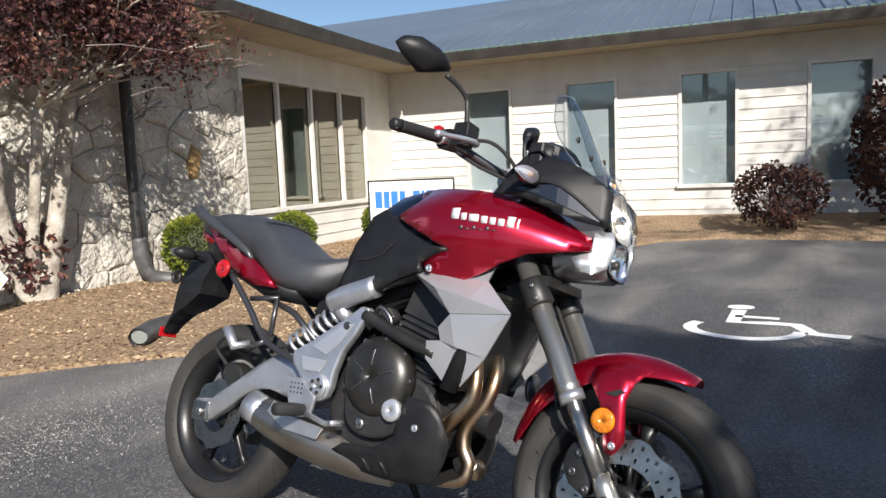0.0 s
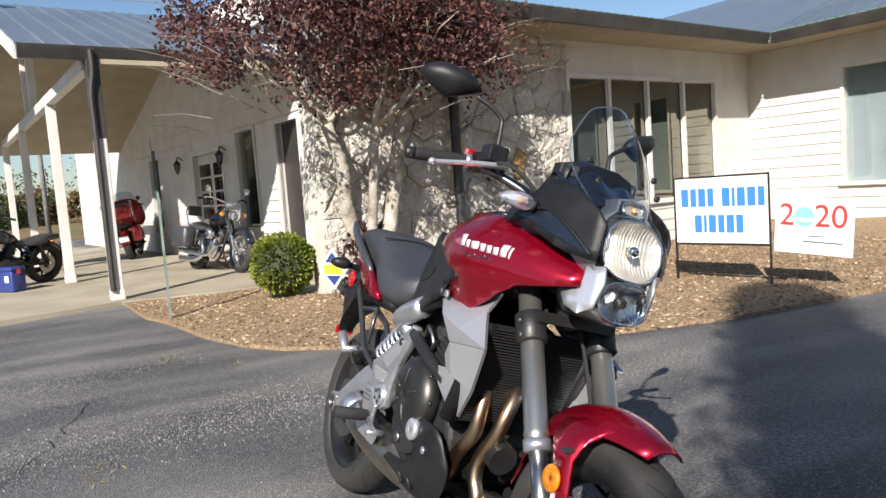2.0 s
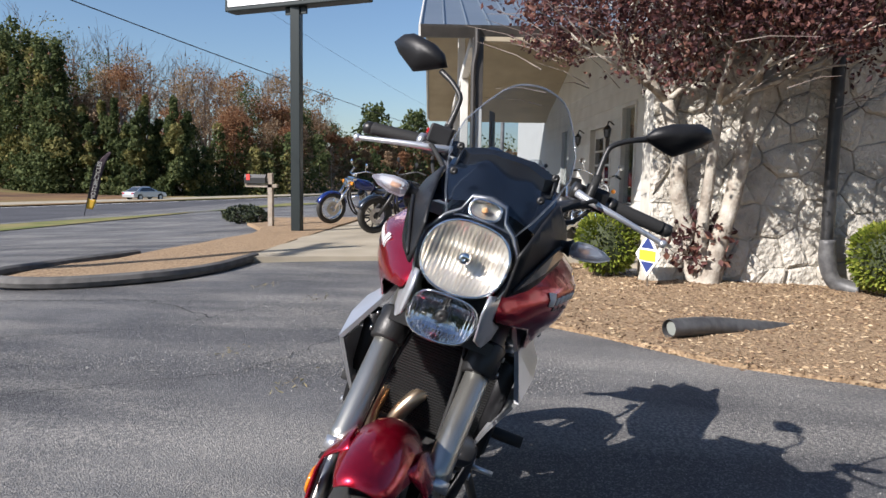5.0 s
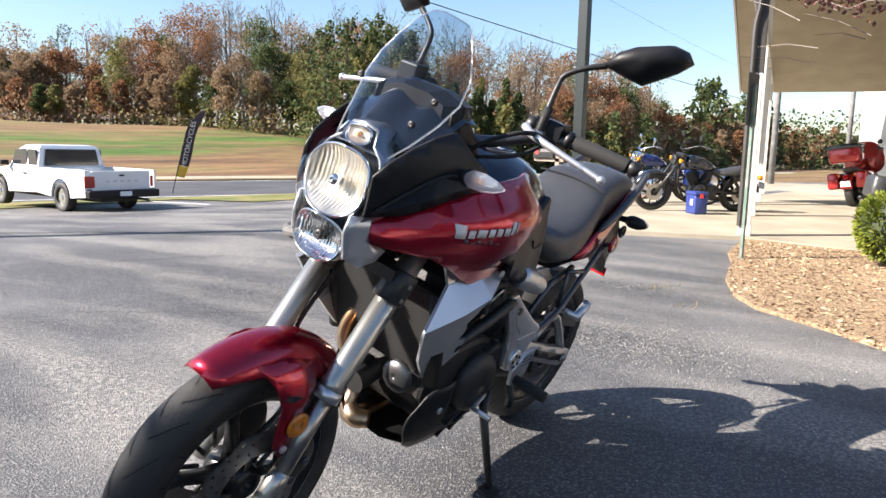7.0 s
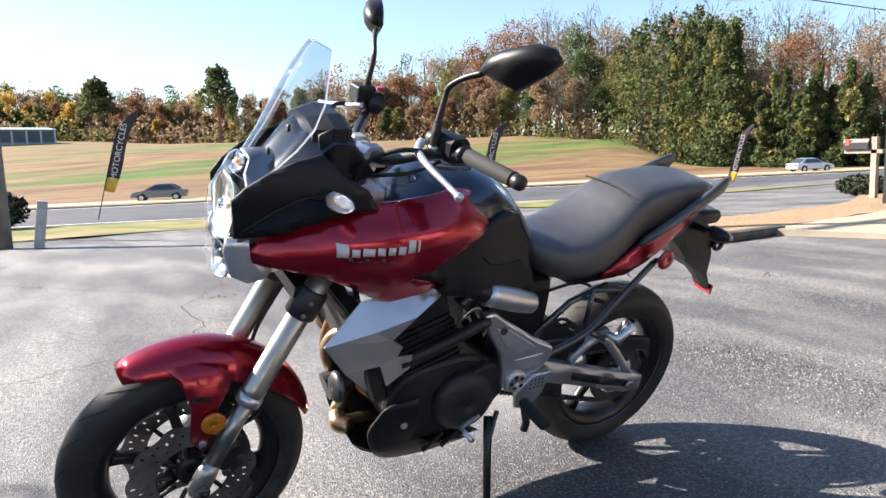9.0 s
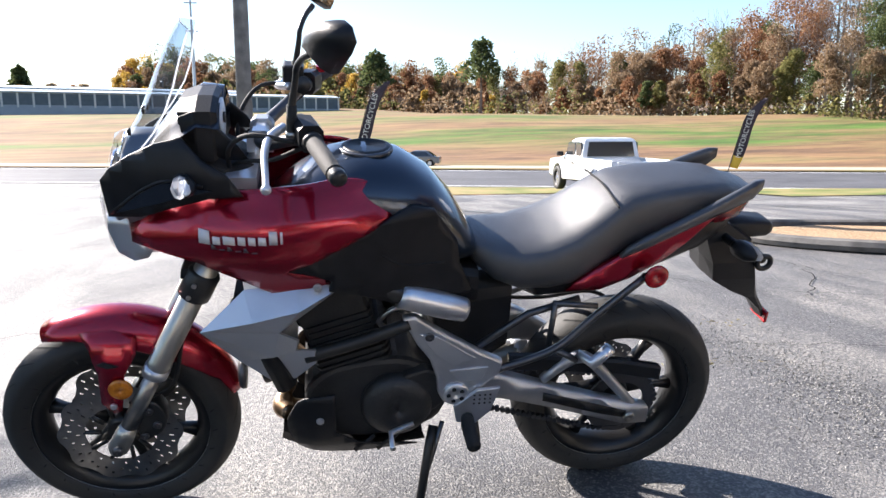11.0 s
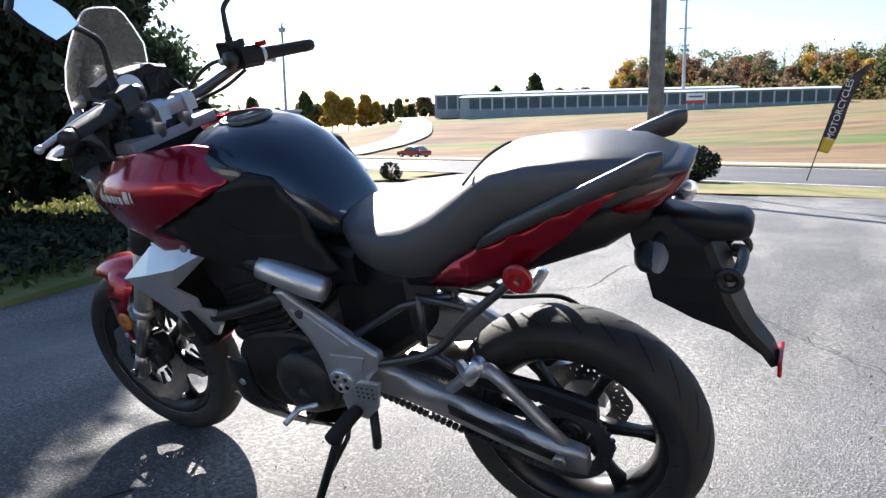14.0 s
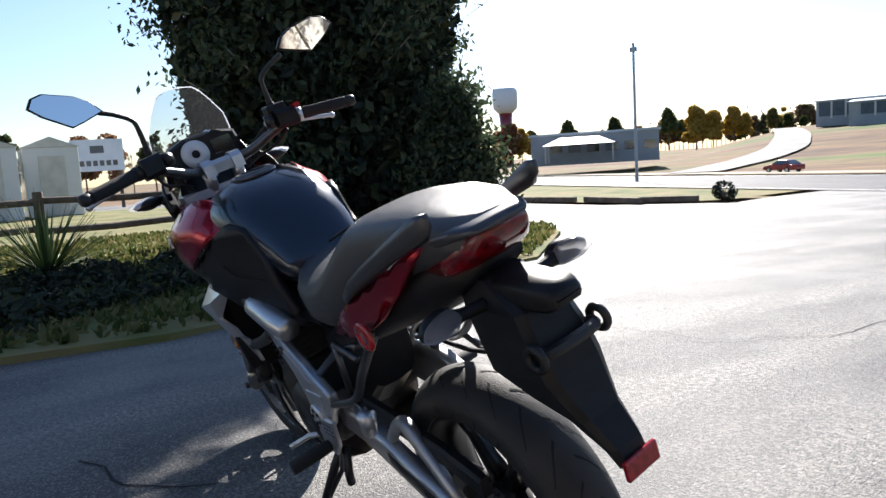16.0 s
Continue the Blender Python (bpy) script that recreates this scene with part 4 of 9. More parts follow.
P("filler_cap", lathe([(0.055, 0.0), (0.055, 0.006), (0.047, 0.010), (0.044, 0.006), (0.0005, 0.008), (0.0005, 0.0)], 32, c=(0.775, 0, 1.063), axis="Z"), BLACKMET, "round locking filler cap", parent=tank)
P("cap_ring", lathe([(0.062, -0.004), (0.062, 0.005), (0.055, 0.007), (0.054, -0.004)], 32, c=(0.775, 0, 1.063), axis="Z"), DARKSTEEL, parent=tank)


# red side panels over the tank and the black knee panels
def yred(x, z):
    w = itp(x, [(0.68, 0.155), (0.8, 0.196), (0.9, 0.224), (1.0, 0.226), (1.1, 0.196), (1.2, 0.152), (1.32, 0.088)])
    top = itp(x, [(0.68, 0.985), (0.83, 1.045), (0.92, 1.042), (1.1, 1.015), (1.32, 0.945)])
    k = sm(top - 0.085, top, z)
    return w - 0.06 * k**1.5 - 0.03 * sm(0.89, 0.77, z) + 0.012 * math.sin((z - 0.86) * 18)


for s in (-1, 1):
    ol = curve2([(0.684, 0.985), (0.742, 1.019), (0.80, 1.040), (0.85, 1.046), (0.92, 1.040), (1.02, 1.03), (1.107, 1.012), (1.19, 0.985), (1.258, 0.957), (1.30, 0.935)], 2) + [(1.295, 0.885), (1.22, 0.872), (1.156, 0.862)] + curve2([(1.09, 0.832), (1.03, 0.80), (0.96, 0.772), (0.915, 0.772), (0.872, 0.783)], 2) + [(0.86, 0.822), (0.90, 0.84), (0.952, 0.858)]
    pan = P("side_fairing", shell(ol, yred, 0.005, s, 0.028), RED, "glossy red side fairing with white lettering")
    bolt(0.895, 0.205, 0.808, s, 0.010, parent=pan)
    # brand mark as plain blocks, one for each sign
    x = 0.960 if s < 0 else 1.140
    for k, (w, h) in enumerate(((0.026, 0.030), (0.018, 0.019), (0.027, 0.019), (0.018, 0.019), (0.017, 0.019), (0.018, 0.019), (0.019, 0.030), (0.007, 0.028))):
        x0, x1 = (x, x + w) if s < 0 else (x - w, x)
        z = 0.937 - 0.10 * (x0 - 0.96)
        P("mark_block", shell([(x0, z), (x1 - 0.002, z), (x1 - 0.002, z + h), (x0, z + h)], lambda a, b: yred(a, b) + 0.0012, 0.001, s, 0.02), WHITEMARK, "white lettering block", parent=pan)
        x = x + (w + 0.004) * (1 if s < 0 else -1)
    x = 0.985 if s < 0 else 1.10
    for k in range(6):
        P("model_mark", shell([(x, 0.912), (x + 0.013, 0.910), (x + 0.013, 0.913), (x, 0.915)] if k % 2 else [(x, 0.912), (x + 0.013, 0.910), (x + 0.012, 0.922), (x + 0.008, 0.922)], lambda a, b: yred(a, b) + 0.0012, 0.001, s, 0.02), DARKSTEEL, "thin grey script mark", parent=pan)
        x += 0.017 * (1 if s < 0 else -1)
    ol = [(0.955, 0.858), (0.684, 0.982), (0.63, 0.965), (0.57, 0.88), (0.56, 0.82), (0.52, 0.735), (0.60, 0.71), (0.70, 0.735), (0.79, 0.775), (0.87, 0.80), (0.862, 0.824), (0.90, 0.842)]

    def yknee(x, z):
        return itp(x, [(0.52, 0.118), (0.62, 0.142), (0.75, 0.182), (0.95, 0.215)]) + 0.012 * sm(0.93, 0.80, z)

    kp = P("side_cover", shell(ol, yknee, 0.02, s), BLACKPL, "matt black side cover under the tank")
    P("cover_seam", tube([(0.60, s * (yknee(0.6, 0.84) + 0.001), 0.83), (0.70, s * (yknee(0.7, 0.84) + 0.001), 0.842), (0.75, s * (yknee(0.75, 0.86) + 0.001), 0.875)], 0.0025, 6), RECESS_DARK, parent=kp)

# seat
rings = []
for x, w, z0, z1, p, q in ((0.535, 0.065, 0.80, 0.852, 0.9, 0.9), (0.50, 0.10, 0.765, 0.858, 0.8, 0.8), (0.46, 0.128, 0.735, 0.850, 0.75, 0.7), (0.40, 0.145, 0.715, 0.845, 0.7, 0.65), (0.33, 0.152, 0.715, 0.862, 0.7, 0.62), (0.27, 0.150, 0.722, 0.892, 0.7, 0.62), (0.22, 0.142, 0.748, 0.925, 0.68, 0.6), (0.17, 0.132, 0.785, 0.958, 0.62, 0.55), (0.13, 0.124, 0.81, 0.978, 0.58, 0.5), (0.06, 0.118, 0.835, 0.988, 0.55, 0.5), (-0.05, 0.110, 0.87, 0.995, 0.55, 0.5), (-0.13, 0.098, 0.895, 0.99, 0.6, 0.55), (-0.19, 0.075, 0.91, 0.972, 0.7, 0.7), (-0.21, 0.045, 0.92, 0.955, 0.9, 0.9)):
    rings.append(sring(x, w, z0, z1, 32, p, q))
seat = P("seat", loft(rings), SEATMAT, "black vinyl two-step seat")
P("seat_seam", tube([(0.175, y, 0.9625 - 0.35 * abs(y) ** 1.6) for y in (-0.125, -0.08, 0, 0.08, 0.125)], 0.003, 6), RECESS_DARK, parent=seat)

# tail
for s in (-1, 1):
    ol = [(0.285, 0.732), (0.20, 0.735), (0.12, 0.762), (0.05, 0.797), (-0.02, 0.85), (-0.085, 0.908), (-0.125, 0.945), (-0.09, 0.937), (0.0, 0.894), (0.09, 0.852), (0.16, 0.822), (0.22, 0.786)]
    P("tail_panel", shell(ol, lambda x, z: itp(x, [(-0.2, 0.10), (0.0, 0.133), (0.2, 0.150), (0.35, 0.14)]), 0.02, s), RED, "slim red tail panel")
    rail = [((x, s * (y - w), z - h), (x, s * (y + w * 0.7), z - h * 0.9), (x, s * (y + w), z - h * 0.3), (x, s * (y + w), z + h * 0.5), (x, s * (y + w * 0.5), z + h), (x, s * (y - w * 0.6), z + h), (x, s * (y - w), z + h * 0.4))
            for x, y, z, w, h in ((0.158, 0.140, 0.822, 0.006, 0.006), (0.142, 0.146, 0.840, 0.010, 0.012), (0.09, 0.150, 0.870, 0.012, 0.015), (0.02, 0.148, 0.904, 0.012, 0.016), (-0.06, 0.141, 0.940, 0.012, 0.018), (-0.13, 0.131, 0.970, 0.011, 0.021), (-0.172, 0.122, 0.987, 0.010, 0.023), (-0.197, 0.117, 1.000, 0.005, 0.012))]
    P("grab_rail", loft(rail), GREYRAIL, "dark grey grab rail with a raised rear end")
    P("tail_reflector", disc_y(0.066, s * 0.172, 0.78, 0.031, s * 0.009), REDLENS, "round red side reflector")
    P("reflector_arm", tube([(0.066, s * 0.172, 0.78), (0.09, s * 0.15, 0.77)], 0.008, 8, smooth=0), BLACKMET)
P("undertail", loft([sring(x, w, z0, z1, 20, 0.6, 0.6) for x, w, z0, z1 in ((0.35, 0.12, 0.69, 0.76), (0.2, 0.135, 0.70, 0.80), (0.05, 0.12, 0.755, 0.87), (-0.08, 0.10, 0.80, 0.91), (-0.16, 0.070, 0.855, 0.90))]), BLACKPL, "black plastic undertail")
rings = [sring(x, w, z0, z1, 20, 0.6, 0.7) for x, w, z0, z1 in ((-0.10, 0.10, 0.915, 0.955), (-0.145, 0.094, 0.925, 0.968), (-0.18, 0.084, 0.936, 0.970), (-0.208, 0.068, 0.945, 0.967), (-0.226, 0.052, 0.950, 0.961))]
tl = P("tail_cowl", loft(rings), GREYRAIL, "black pointed tail cowl")
rings = [sring(x, w, z0, z1, 20, 0.5, 0.5) for x, w, z0, z1 in ((-0.10, 0.088, 0.870, 0.915), (-0.145, 0.087, 0.875, 0.930), (-0.18, 0.080, 0.888, 0.942), (-0.205, 0.066, 0.912, 0.952), (-0.222, 0.051, 0.936, 0.955))]
P("tail_light", loft(rings), TAILRED, "faceted red tail light lens", parent=tl)
# number plate carrier
rings = []
for z, xf, xr, w in ((0.86, -0.11, -0.19, 0.046), (0.81, -0.125, -0.262, 0.060), (0.75, -0.150, -0.285, 0.068), (0.70, -0.160, -0.300, 0.068), (0.655, -0.232, -0.318, 0.056), (0.625, -0.296, -0.333, 0.046), (0.578, -0.350, -0.368, 0.037), (0.548, -0.368, -0.380, 0.033)):
    rings.append([(xf, -w, z), (xr + 0.012, -w * 0.96, z), (xr, -w * 0.7, z), (xr, w * 0.7, z), (xr + 0.012, w * 0.96, z), (xf, w, z), (xf + 0.006, 0, z)])
pc = P("plate_carrier", loft(rings), BLACKPL, "long black number plate carrier", False)
lamp = [[(x, y, z) for y, z in ((-w, a + 0.008), (-w * 0.85, a), (w * 0.85, a), (w, a + 0.008), (w, b - 0.010), (w * 0.8, b), (-w * 0.8, b), (-w, b - 0.010))] for x, w, a, b in ((-0.15, 0.042, 0.808, 0.863), (-0.25, 0.040, 0.810, 0.859), (-0.310, 0.037, 0.813, 0.855), (-0.324, 0.031, 0.819, 0.847), (-0.328, 0.024, 0.825, 0.841))]
P("plate_lamp_arm", loft(lamp), BLACKPL, "black plate lamp housing", True, pc)
P("rear_reflector", box(-0.387, -0.038, 0.530, -0.378, 0.038, 0.566, bev=0.003), REDLENS, "flat red rear reflector", False, pc)
P("plate_bracket", tube([(-0.288, 0.058, 0.752), (-0.306, 0.045, 0.752), (-0.308, -0.045, 0.752), (-0.288, -0.058, 0.752)], [0.010, 0.011, 0.011, 0.010], 8), BLACKMET, "black plate bracket bar", False, pc)
for s in (-1, 1):
    ear = [(-0.296 + 0.019 * math.cos(k * math.pi / 8), s * 0.072, 0.752 + 0.019 * math.sin(k * math.pi / 8)) for k in range(17)]
    P("bracket_ear", tube(ear, 0.0075, 8), BLACKMET, "", True, pc)
for s in (-1, 1):
    b = P("rear_blinker", tube([(-0.175, s * 0.05, 0.822), (-0.175, s * 0.10, 0.826), (-0.175, s * 0.115, 0.828)], [0.012, 0.012, 0.016], 10), BLACKPL, "black rear turn signal stalk")
    P("blinker_lens", tube([(-0.180, s * 0.112, 0.829), (-0.182, s * 0.13, 0.830), (-0.190, s * 0.165, 0.830), (-0.198, s * 0.188, 0.828)], [0.010, 0.021, 0.019, 0.007], 8), SIGNAL, "clear turn signal lens", parent=b)
    P("blinker_shell", tube([(-0.166, s * 0.112, 0.829), (-0.168, s * 0.13, 0.830), (-0.176, s * 0.165, 0.830), (-0.186, s * 0.186, 0.828)], [0.012, 0.023, 0.021, 0.008], 12), BLACKPL, parent=b)
    P("blinker_bulb", tube([(-0.178, s * 0.13, 0.83), (-0.18, s * 0.155, 0.83)], 0.007, 10, smooth=0), BULB, parent=b)

# engine
eng = P("engine_block", plate(curve2([(0.56, 0.40), (0.60, 0.33), (0.72, 0.29), (0.86, 0.30), (0.93, 0.38), (0.93, 0.46), (0.86, 0.52), (0.70, 0.54), (0.60, 0.50)], 3), -0.13, 0.13, 0.015), ENGINE, "black twin-cylinder engine block", False)
bm = bmesh.new()
ax = Vector((0.30, 0, 0.95)).normalized()
for k in range(11):
    c = Vector((0.80, 0, 0.50)) + ax * (0.018 * k)
    pr = Vector((ax.z, 0, -ax.x))
    rr = 0.095 if k < 8 else 0.085
    rings = [[c + pr * u * rr + Vector((0, v * 0.125, 0)) + ax * o for u, v in ((-1, -0.9), (-0.9, -1), (0.9, -1), (1, -0.9), (1, 0.9), (0.9, 1), (-0.9, 1), (-1, 0.9))] for o in (0, 0.007)]
    P("cylinder_fin", loft(rings), ENGINE, "", False, eng)
P("cylinder_core", loft([[Vector((0.80, 0, 0.48)) + ax * o + Vector((ax.z, 0, -ax.x)) * u * 0.082 + Vector((0, v * 0.115, 0)) for u, v in ((-1, -1), (1, -1), (1, 1), (-1, 1))] for o in (0, 0.27)]), ENGINE, "", False, eng)
P("cylinder_head", loft([[Vector((0.80, 0, 0.48)) + ax * o + Vector((ax.z, 0, -ax.x)) * u * w + Vector((0, v * 0.125, 0)) for u, v in ((-1, -0.9), (-0.9, -1), (0.9, -1), (1, -0.9), (1, 0.9), (0.9, 1), (-0.9, 1), (-1, 0.9))] for o, w in ((0.2, 0.09), (0.29, 0.09), (0.31, 0.075))]), ENGINE, "", False, eng)
# right: clutch cover with a silver cap; left: generator cover
cv = P("clutch_cover", lathe([(0.112, -0.13), (0.112, -0.155), (0.104, -0.17), (0.085, -0.185), (0.05, -0.192), (0.0005, -0.193), (0.0005, -0.13)], 48, c=(0.745, 0, 0.505)), COVER, "round dark bronze clutch cover")
for k in range(9):
    a = 2 * math.pi * k / 9
    bolt(0.745 + 0.108 * math.cos(a), 0.158, 0.505 + 0.108 * math.sin(a), -1, 0.008, DARKSTEEL, cv)
for a0 in (0.3, 1.5, 2.6, 3.8, 5.0):
    P("cover_rib", tube([(0.745 + q * math.cos(a0), -0.194 + 2.2 * (q - 0.03) ** 2 * 1.2, 0.505 + q * math.sin(a0)) for q in (0.03, 0.055, 0.075)], 0.003, 6), DARKSTEEL, parent=cv)
P("oil_cap", disc_y(0.822, -0.165, 0.425, 0.030, -0.022), SILVER, "silver oil filler cap", parent=cv)
P("lower_cover", plate(curve2([(0.64, 0.46), (0.66, 0.37), (0.74, 0.34), (0.82, 0.36), (0.86, 0.42), (0.80, 0.46)], 3), -0.165, -0.12, 0.01), ENGINE, "", False, eng)
P("drain_plug", disc_y(0.715, -0.165, 0.375, 0.018, -0.01, seg=6), STEEL, parent=eng)
P("generator_cover", lathe([(0.095, 0.12), (0.095, 0.145), (0.085, 0.162), (0.06, 0.172), (0.0005, 0.174), (0.0005, 0.12)], 40, c=(0.70, 0, 0.405)), ENGINE, "round black generator cover")
P("sprocket_cover", plate(curve2([(0.63, 0.52), (0.58, 0.49), (0.575, 0.42), (0.62, 0.38), (0.68, 0.44), (0.69, 0.50)], 3), 0.12, 0.155, 0.008), ENGINE, "", False, eng)
for s in (-1, 1):
    P("throttle_body", tube([(0.70, s * 0.06, 0.66), (0.66, s * 0.06, 0.70), (0.62, s * 0.06, 0.72)], 0.032, 14), DARKSTEEL, "", True, eng)
    P("hose", tube([(0.72, s * 0.12, 0.62), (0.75, s * 0.135, 0.66), (0.71, s * 0.14, 0.70), (0.68, s * 0.13, 0.67)], 0.007, 8), STEEL, "braided hose", True, eng)
P("airbox", loft([sring(x, 0.10, z0, z1, 16, 0.6, 0.6) for x, z0, z1 in ((0.50, 0.66, 0.78), (0.62, 0.66, 0.80), (0.80, 0.74, 0.82))]), BLACKPL, "black plastic airbox", False)
P("inner_guard", loft([sring(x, 0.07, z0, z1, 16, 0.5, 0.5) for x, z0, z1 in ((0.40, 0.50, 0.72), (0.50, 0.42, 0.72), (0.60, 0.42, 0.66))]), BLACKPL, "black inner guard before the rear wheel", False)

# belly pan
for s in (-1, 1):
    ol = curve2([(0.86, 0.47), (0.94, 0.455), (0.972, 0.405), (0.985, 0.355), (0.965, 0.29), (0.92, 0.25), (0.80, 0.238), (0.70, 0.245)], 3) + ([(0.62, 0.29), (0.66, 0.315), (0.77, 0.32), (0.83, 0.36)] if s < 0 else [(0.64, 0.25), (0.70, 0.27), (0.80, 0.295), (0.86, 0.34)])
    bp = P("belly_pan", shell(ol, lambda x, z: 0.155 + 0.02 * sm(0.25, 0.42, z) - 0.05 * sm(0.9, 1.05, x) - 0.03 * sm(0.30, 0.24, z), 0.006, s, 0.03), BLACKPL, "matt black belly pan with openings")
    bolt(0.90, 0.172, 0.39, s, 0.010, parent=bp)
    for k in range(2):
        P("pan_strut", tube([(0.70 + 0.06 * k, s * 0.15, 0.31), (0.75 + 0.06 * k, s * 0.14, 0.255)], 0.006, 8, smooth=0), BLACKPL, parent=bp)
P("pan_floor", loft([[(x, y, z) for y, z in ((-0.13, z0 + 0.02), (-0.08, z0), (0.08, z0), (0.13, z0 + 0.02))] for x, z0 in ((0.62, 0.25), (0.80, 0.232), (0.93, 0.245), (1.0, 0.285))], cap=False, closed=False), BLACKPL, "", False)

# exhaust
HEADERS = ([(0.93, -0.06, 0.64), (1.0, -0.085, 0.60), (1.022, -0.10, 0.53), (1.012, -0.10, 0.475), (0.955, -0.10, 0.412), (0.89, -0.085, 0.33), (0.80, -0.065, 0.268)],
           [(0.93, 0.05, 0.64), (1.02, 0.0, 0.60), (1.045, -0.035, 0.54), (1.03, -0.045, 0.475), (0.985, -0.05, 0.405), (0.982, -0.05, 0.35), (1.0, -0.045, 0.305), (0.965, -0.05, 0.262), (0.80, -0.055, 0.258)])
for path in HEADERS:
    P("header_pipe", tube(path, 0.0195, 16), BRONZE, "heat-tinted exhaust header pipe")
P("collector", tube([(1.0, -0.04, 0.31), (1.005, -0.01, 0.295), (0.985, 0.025, 0.30)], [0.023, 0.028, 0.022], 14), BRONZE, "heat-tinted exhaust collector")
muf = P("muffler", tube([(0.78, -0.06, 0.255), (0.66, -0.085, 0.27), (0.50, -0.115, 0.30), (0.36, -0.135, 0.335), (0.30, -0.14, 0.355)], [0.045, 0.058, 0.062, 0.055, 0.045], 20), MUFF, "short brushed steel under-engine muffler")
P("muffler_tip", tube([(0.33, -0.14, 0.345), (0.27, -0.145, 0.365)], 0.048, 20, smooth=0), ALU, "polished muffler end cap", parent=muf)
# dark disc on the end cap in place of a shaded opening
P("muffler_hole", tube([(0.272, -0.145, 0.3645), (0.266, -0.145, 0.3665)], 0.034, 18, smooth=0), RECESS_DARK, parent=muf)
P("heat_shield", plate([(0.40, 0.395), (0.47, 0.36), (0.60, 0.345), (0.58, 0.31), (0.45, 0.32), (0.38, 0.36)], -0.185, -0.178, 0.002), ALU, "polished heel guard", False, muf)
P("horn", lathe([(0.040, 0.0), (0.042, 0.008), (0.036, 0.016), (0.012, 0.020), (0.0005, 0.020), (0.0005, 0.0)], 28, c=(1.075, 0.13, 0.525), axis="X"), DARKSTEEL, "round dark horn")
P("oil_filter", tube([(0.98, -0.02, 0.44), (1.05, -0.02, 0.42)], 0.04, 20, smooth=0), BLACKMET, "black oil filter", False)

# radiator
rad = P("radiator", loft([[Vector((1.02, y, 0.63)) + Vector((dx, 0, 0)) + Vector((0.045, 0, 0)) * t + Vector((0, 0, 0.13 * t)) for t, dx in ((-1, -0.02), (-1, 0.02), (1, 0.02), (1, -0.02))] for y in (-0.165, 0.165)]), BLACKMET, "black radiator with grey fins", False)
bm = bmesh.new()
for k in range(34):
    t = -0.92 + 1.84 * k / 33
    c = Vector((1.0215 + 0.045 * t + 0.02, 0, 0.63 + 0.13 * t))
    box(c.x, -0.15, c.z - 0.0012, c.x + 0.004, 0.15, c.z + 0.0012, bm)
tagged(P("radiator_fin", bm, FINS, "dark cooling fins", False, rad), kind="stuff")
for s in (-1, 1):
    P("radiator_tank", tube([(0.98, s * 0.165, 0.50), (1.07, s * 0.165, 0.76)], 0.024, 10, smooth=0), BLACKPL, "", True, rad)

    def facets(faces, th=0.010):
        """Flat facets that share corners, with thickness inwards."""
        bm = bmesh.new()
        made = {}
        for face in faces:
            bm.faces.new([made.setdefault(c, None) or made.update({c: bm.verts.new((c[0], s * c[1], c[2]))}) or made[c] for c in face])
        bmesh.ops.recalc_face_normals(bm, faces=bm.faces)
        r = bmesh.ops.extrude_face_region(bm, geom=bm.faces[:])
        bmesh.ops.translate(bm, vec=(-0.004, -s * th, -0.003), verts=[v for v in r["geom"] if isinstance(v, bmesh.types.BMVert)])
        return bm

    tip, back, c_top, d_top, crease, notch = (1.158, 0.212, 0.702), (0.840, 0.188, 0.797), (1.06, 0.172, 0.786), (0.945, 0.172, 0.806), (0.935, 0.226, 0.756), (0.985, 0.214, 0.692)
    cr2 = (1.04, 0.228, 0.732)
    sh = P("radiator_shroud", facets([(tip, c_top, cr2), (c_top, d_top, crease, cr2), (d_top, back, crease), (tip, cr2, notch), (cr2, crease, notch), (crease, back, notch)]), SILVER, "faceted silver radiator shroud", False)
    bmesh_low = facets([((1.156, 0.2105, 0.7005), (0.985, 0.2125, 0.6905), (1.002, 0.196, 0.610), (1.082, 0.176, 0.590)), ((0.985, 0.2125, 0.6905), (0.945, 0.196, 0.655), (0.952, 0.188, 0.622), (1.002, 0.196, 0.610)), ((1.002, 0.196, 0.610), (0.952, 0.188, 0.622), (0.908, 0.186, 0.618), (0.906, 0.176, 0.572), (0.955, 0.160, 0.520), (1.010, 0.158, 0.512), (1.082, 0.176, 0.590))])
    P("shroud_lower", bmesh_low, SILVER, "", False, sh)
    P("shroud_bracket", facets([((0.948, 0.170, 0.804), (1.058, 0.170, 0.786), (1.066, 0.148, 0.835), (1.045, 0.132, 0.868), (1.0, 0.128, 0.876), (0.955, 0.136, 0.858))]), SILVER, "", False, sh)
    bolt(1.02, 0.146, 0.846, s, 0.009, DARKSTEEL, sh)
    fr = P("frame_tube", tube([(1.04, s * 0.07, 0.86), (0.93, s * 0.13, 0.83), (0.80, s * 0.165, 0.79), (0.66, s * 0.168, 0.745)], 0.022, 14), BLACKMET, "black upper frame tube")
    P("lower_tube", tube([(0.93, s * 0.165, 0.585), (0.80, s * 0.168, 0.625), (0.68, s * 0.168, 0.672)], 0.017, 12), BLACKMET, parent=fr)
    P("frame_joint", tube([(0.705, s * 0.168, 0.755), (0.60, s * 0.166, 0.72), (0.545, s * 0.16, 0.70)], [0.032, 0.033, 0.030], 16), ALU, "bright silver frame joint", parent=fr)
    ol = [(0.70, 0.69), (0.665, 0.695), (0.62, 0.66), (0.50, 0.58), (0.435, 0.545), (0.44, 0.51), (0.48, 0.47), (0.515, 0.43), (0.545, 0.408), (0.585, 0.425), (0.60, 0.455), (0.605, 0.50), (0.625, 0.56), (0.66, 0.61)]
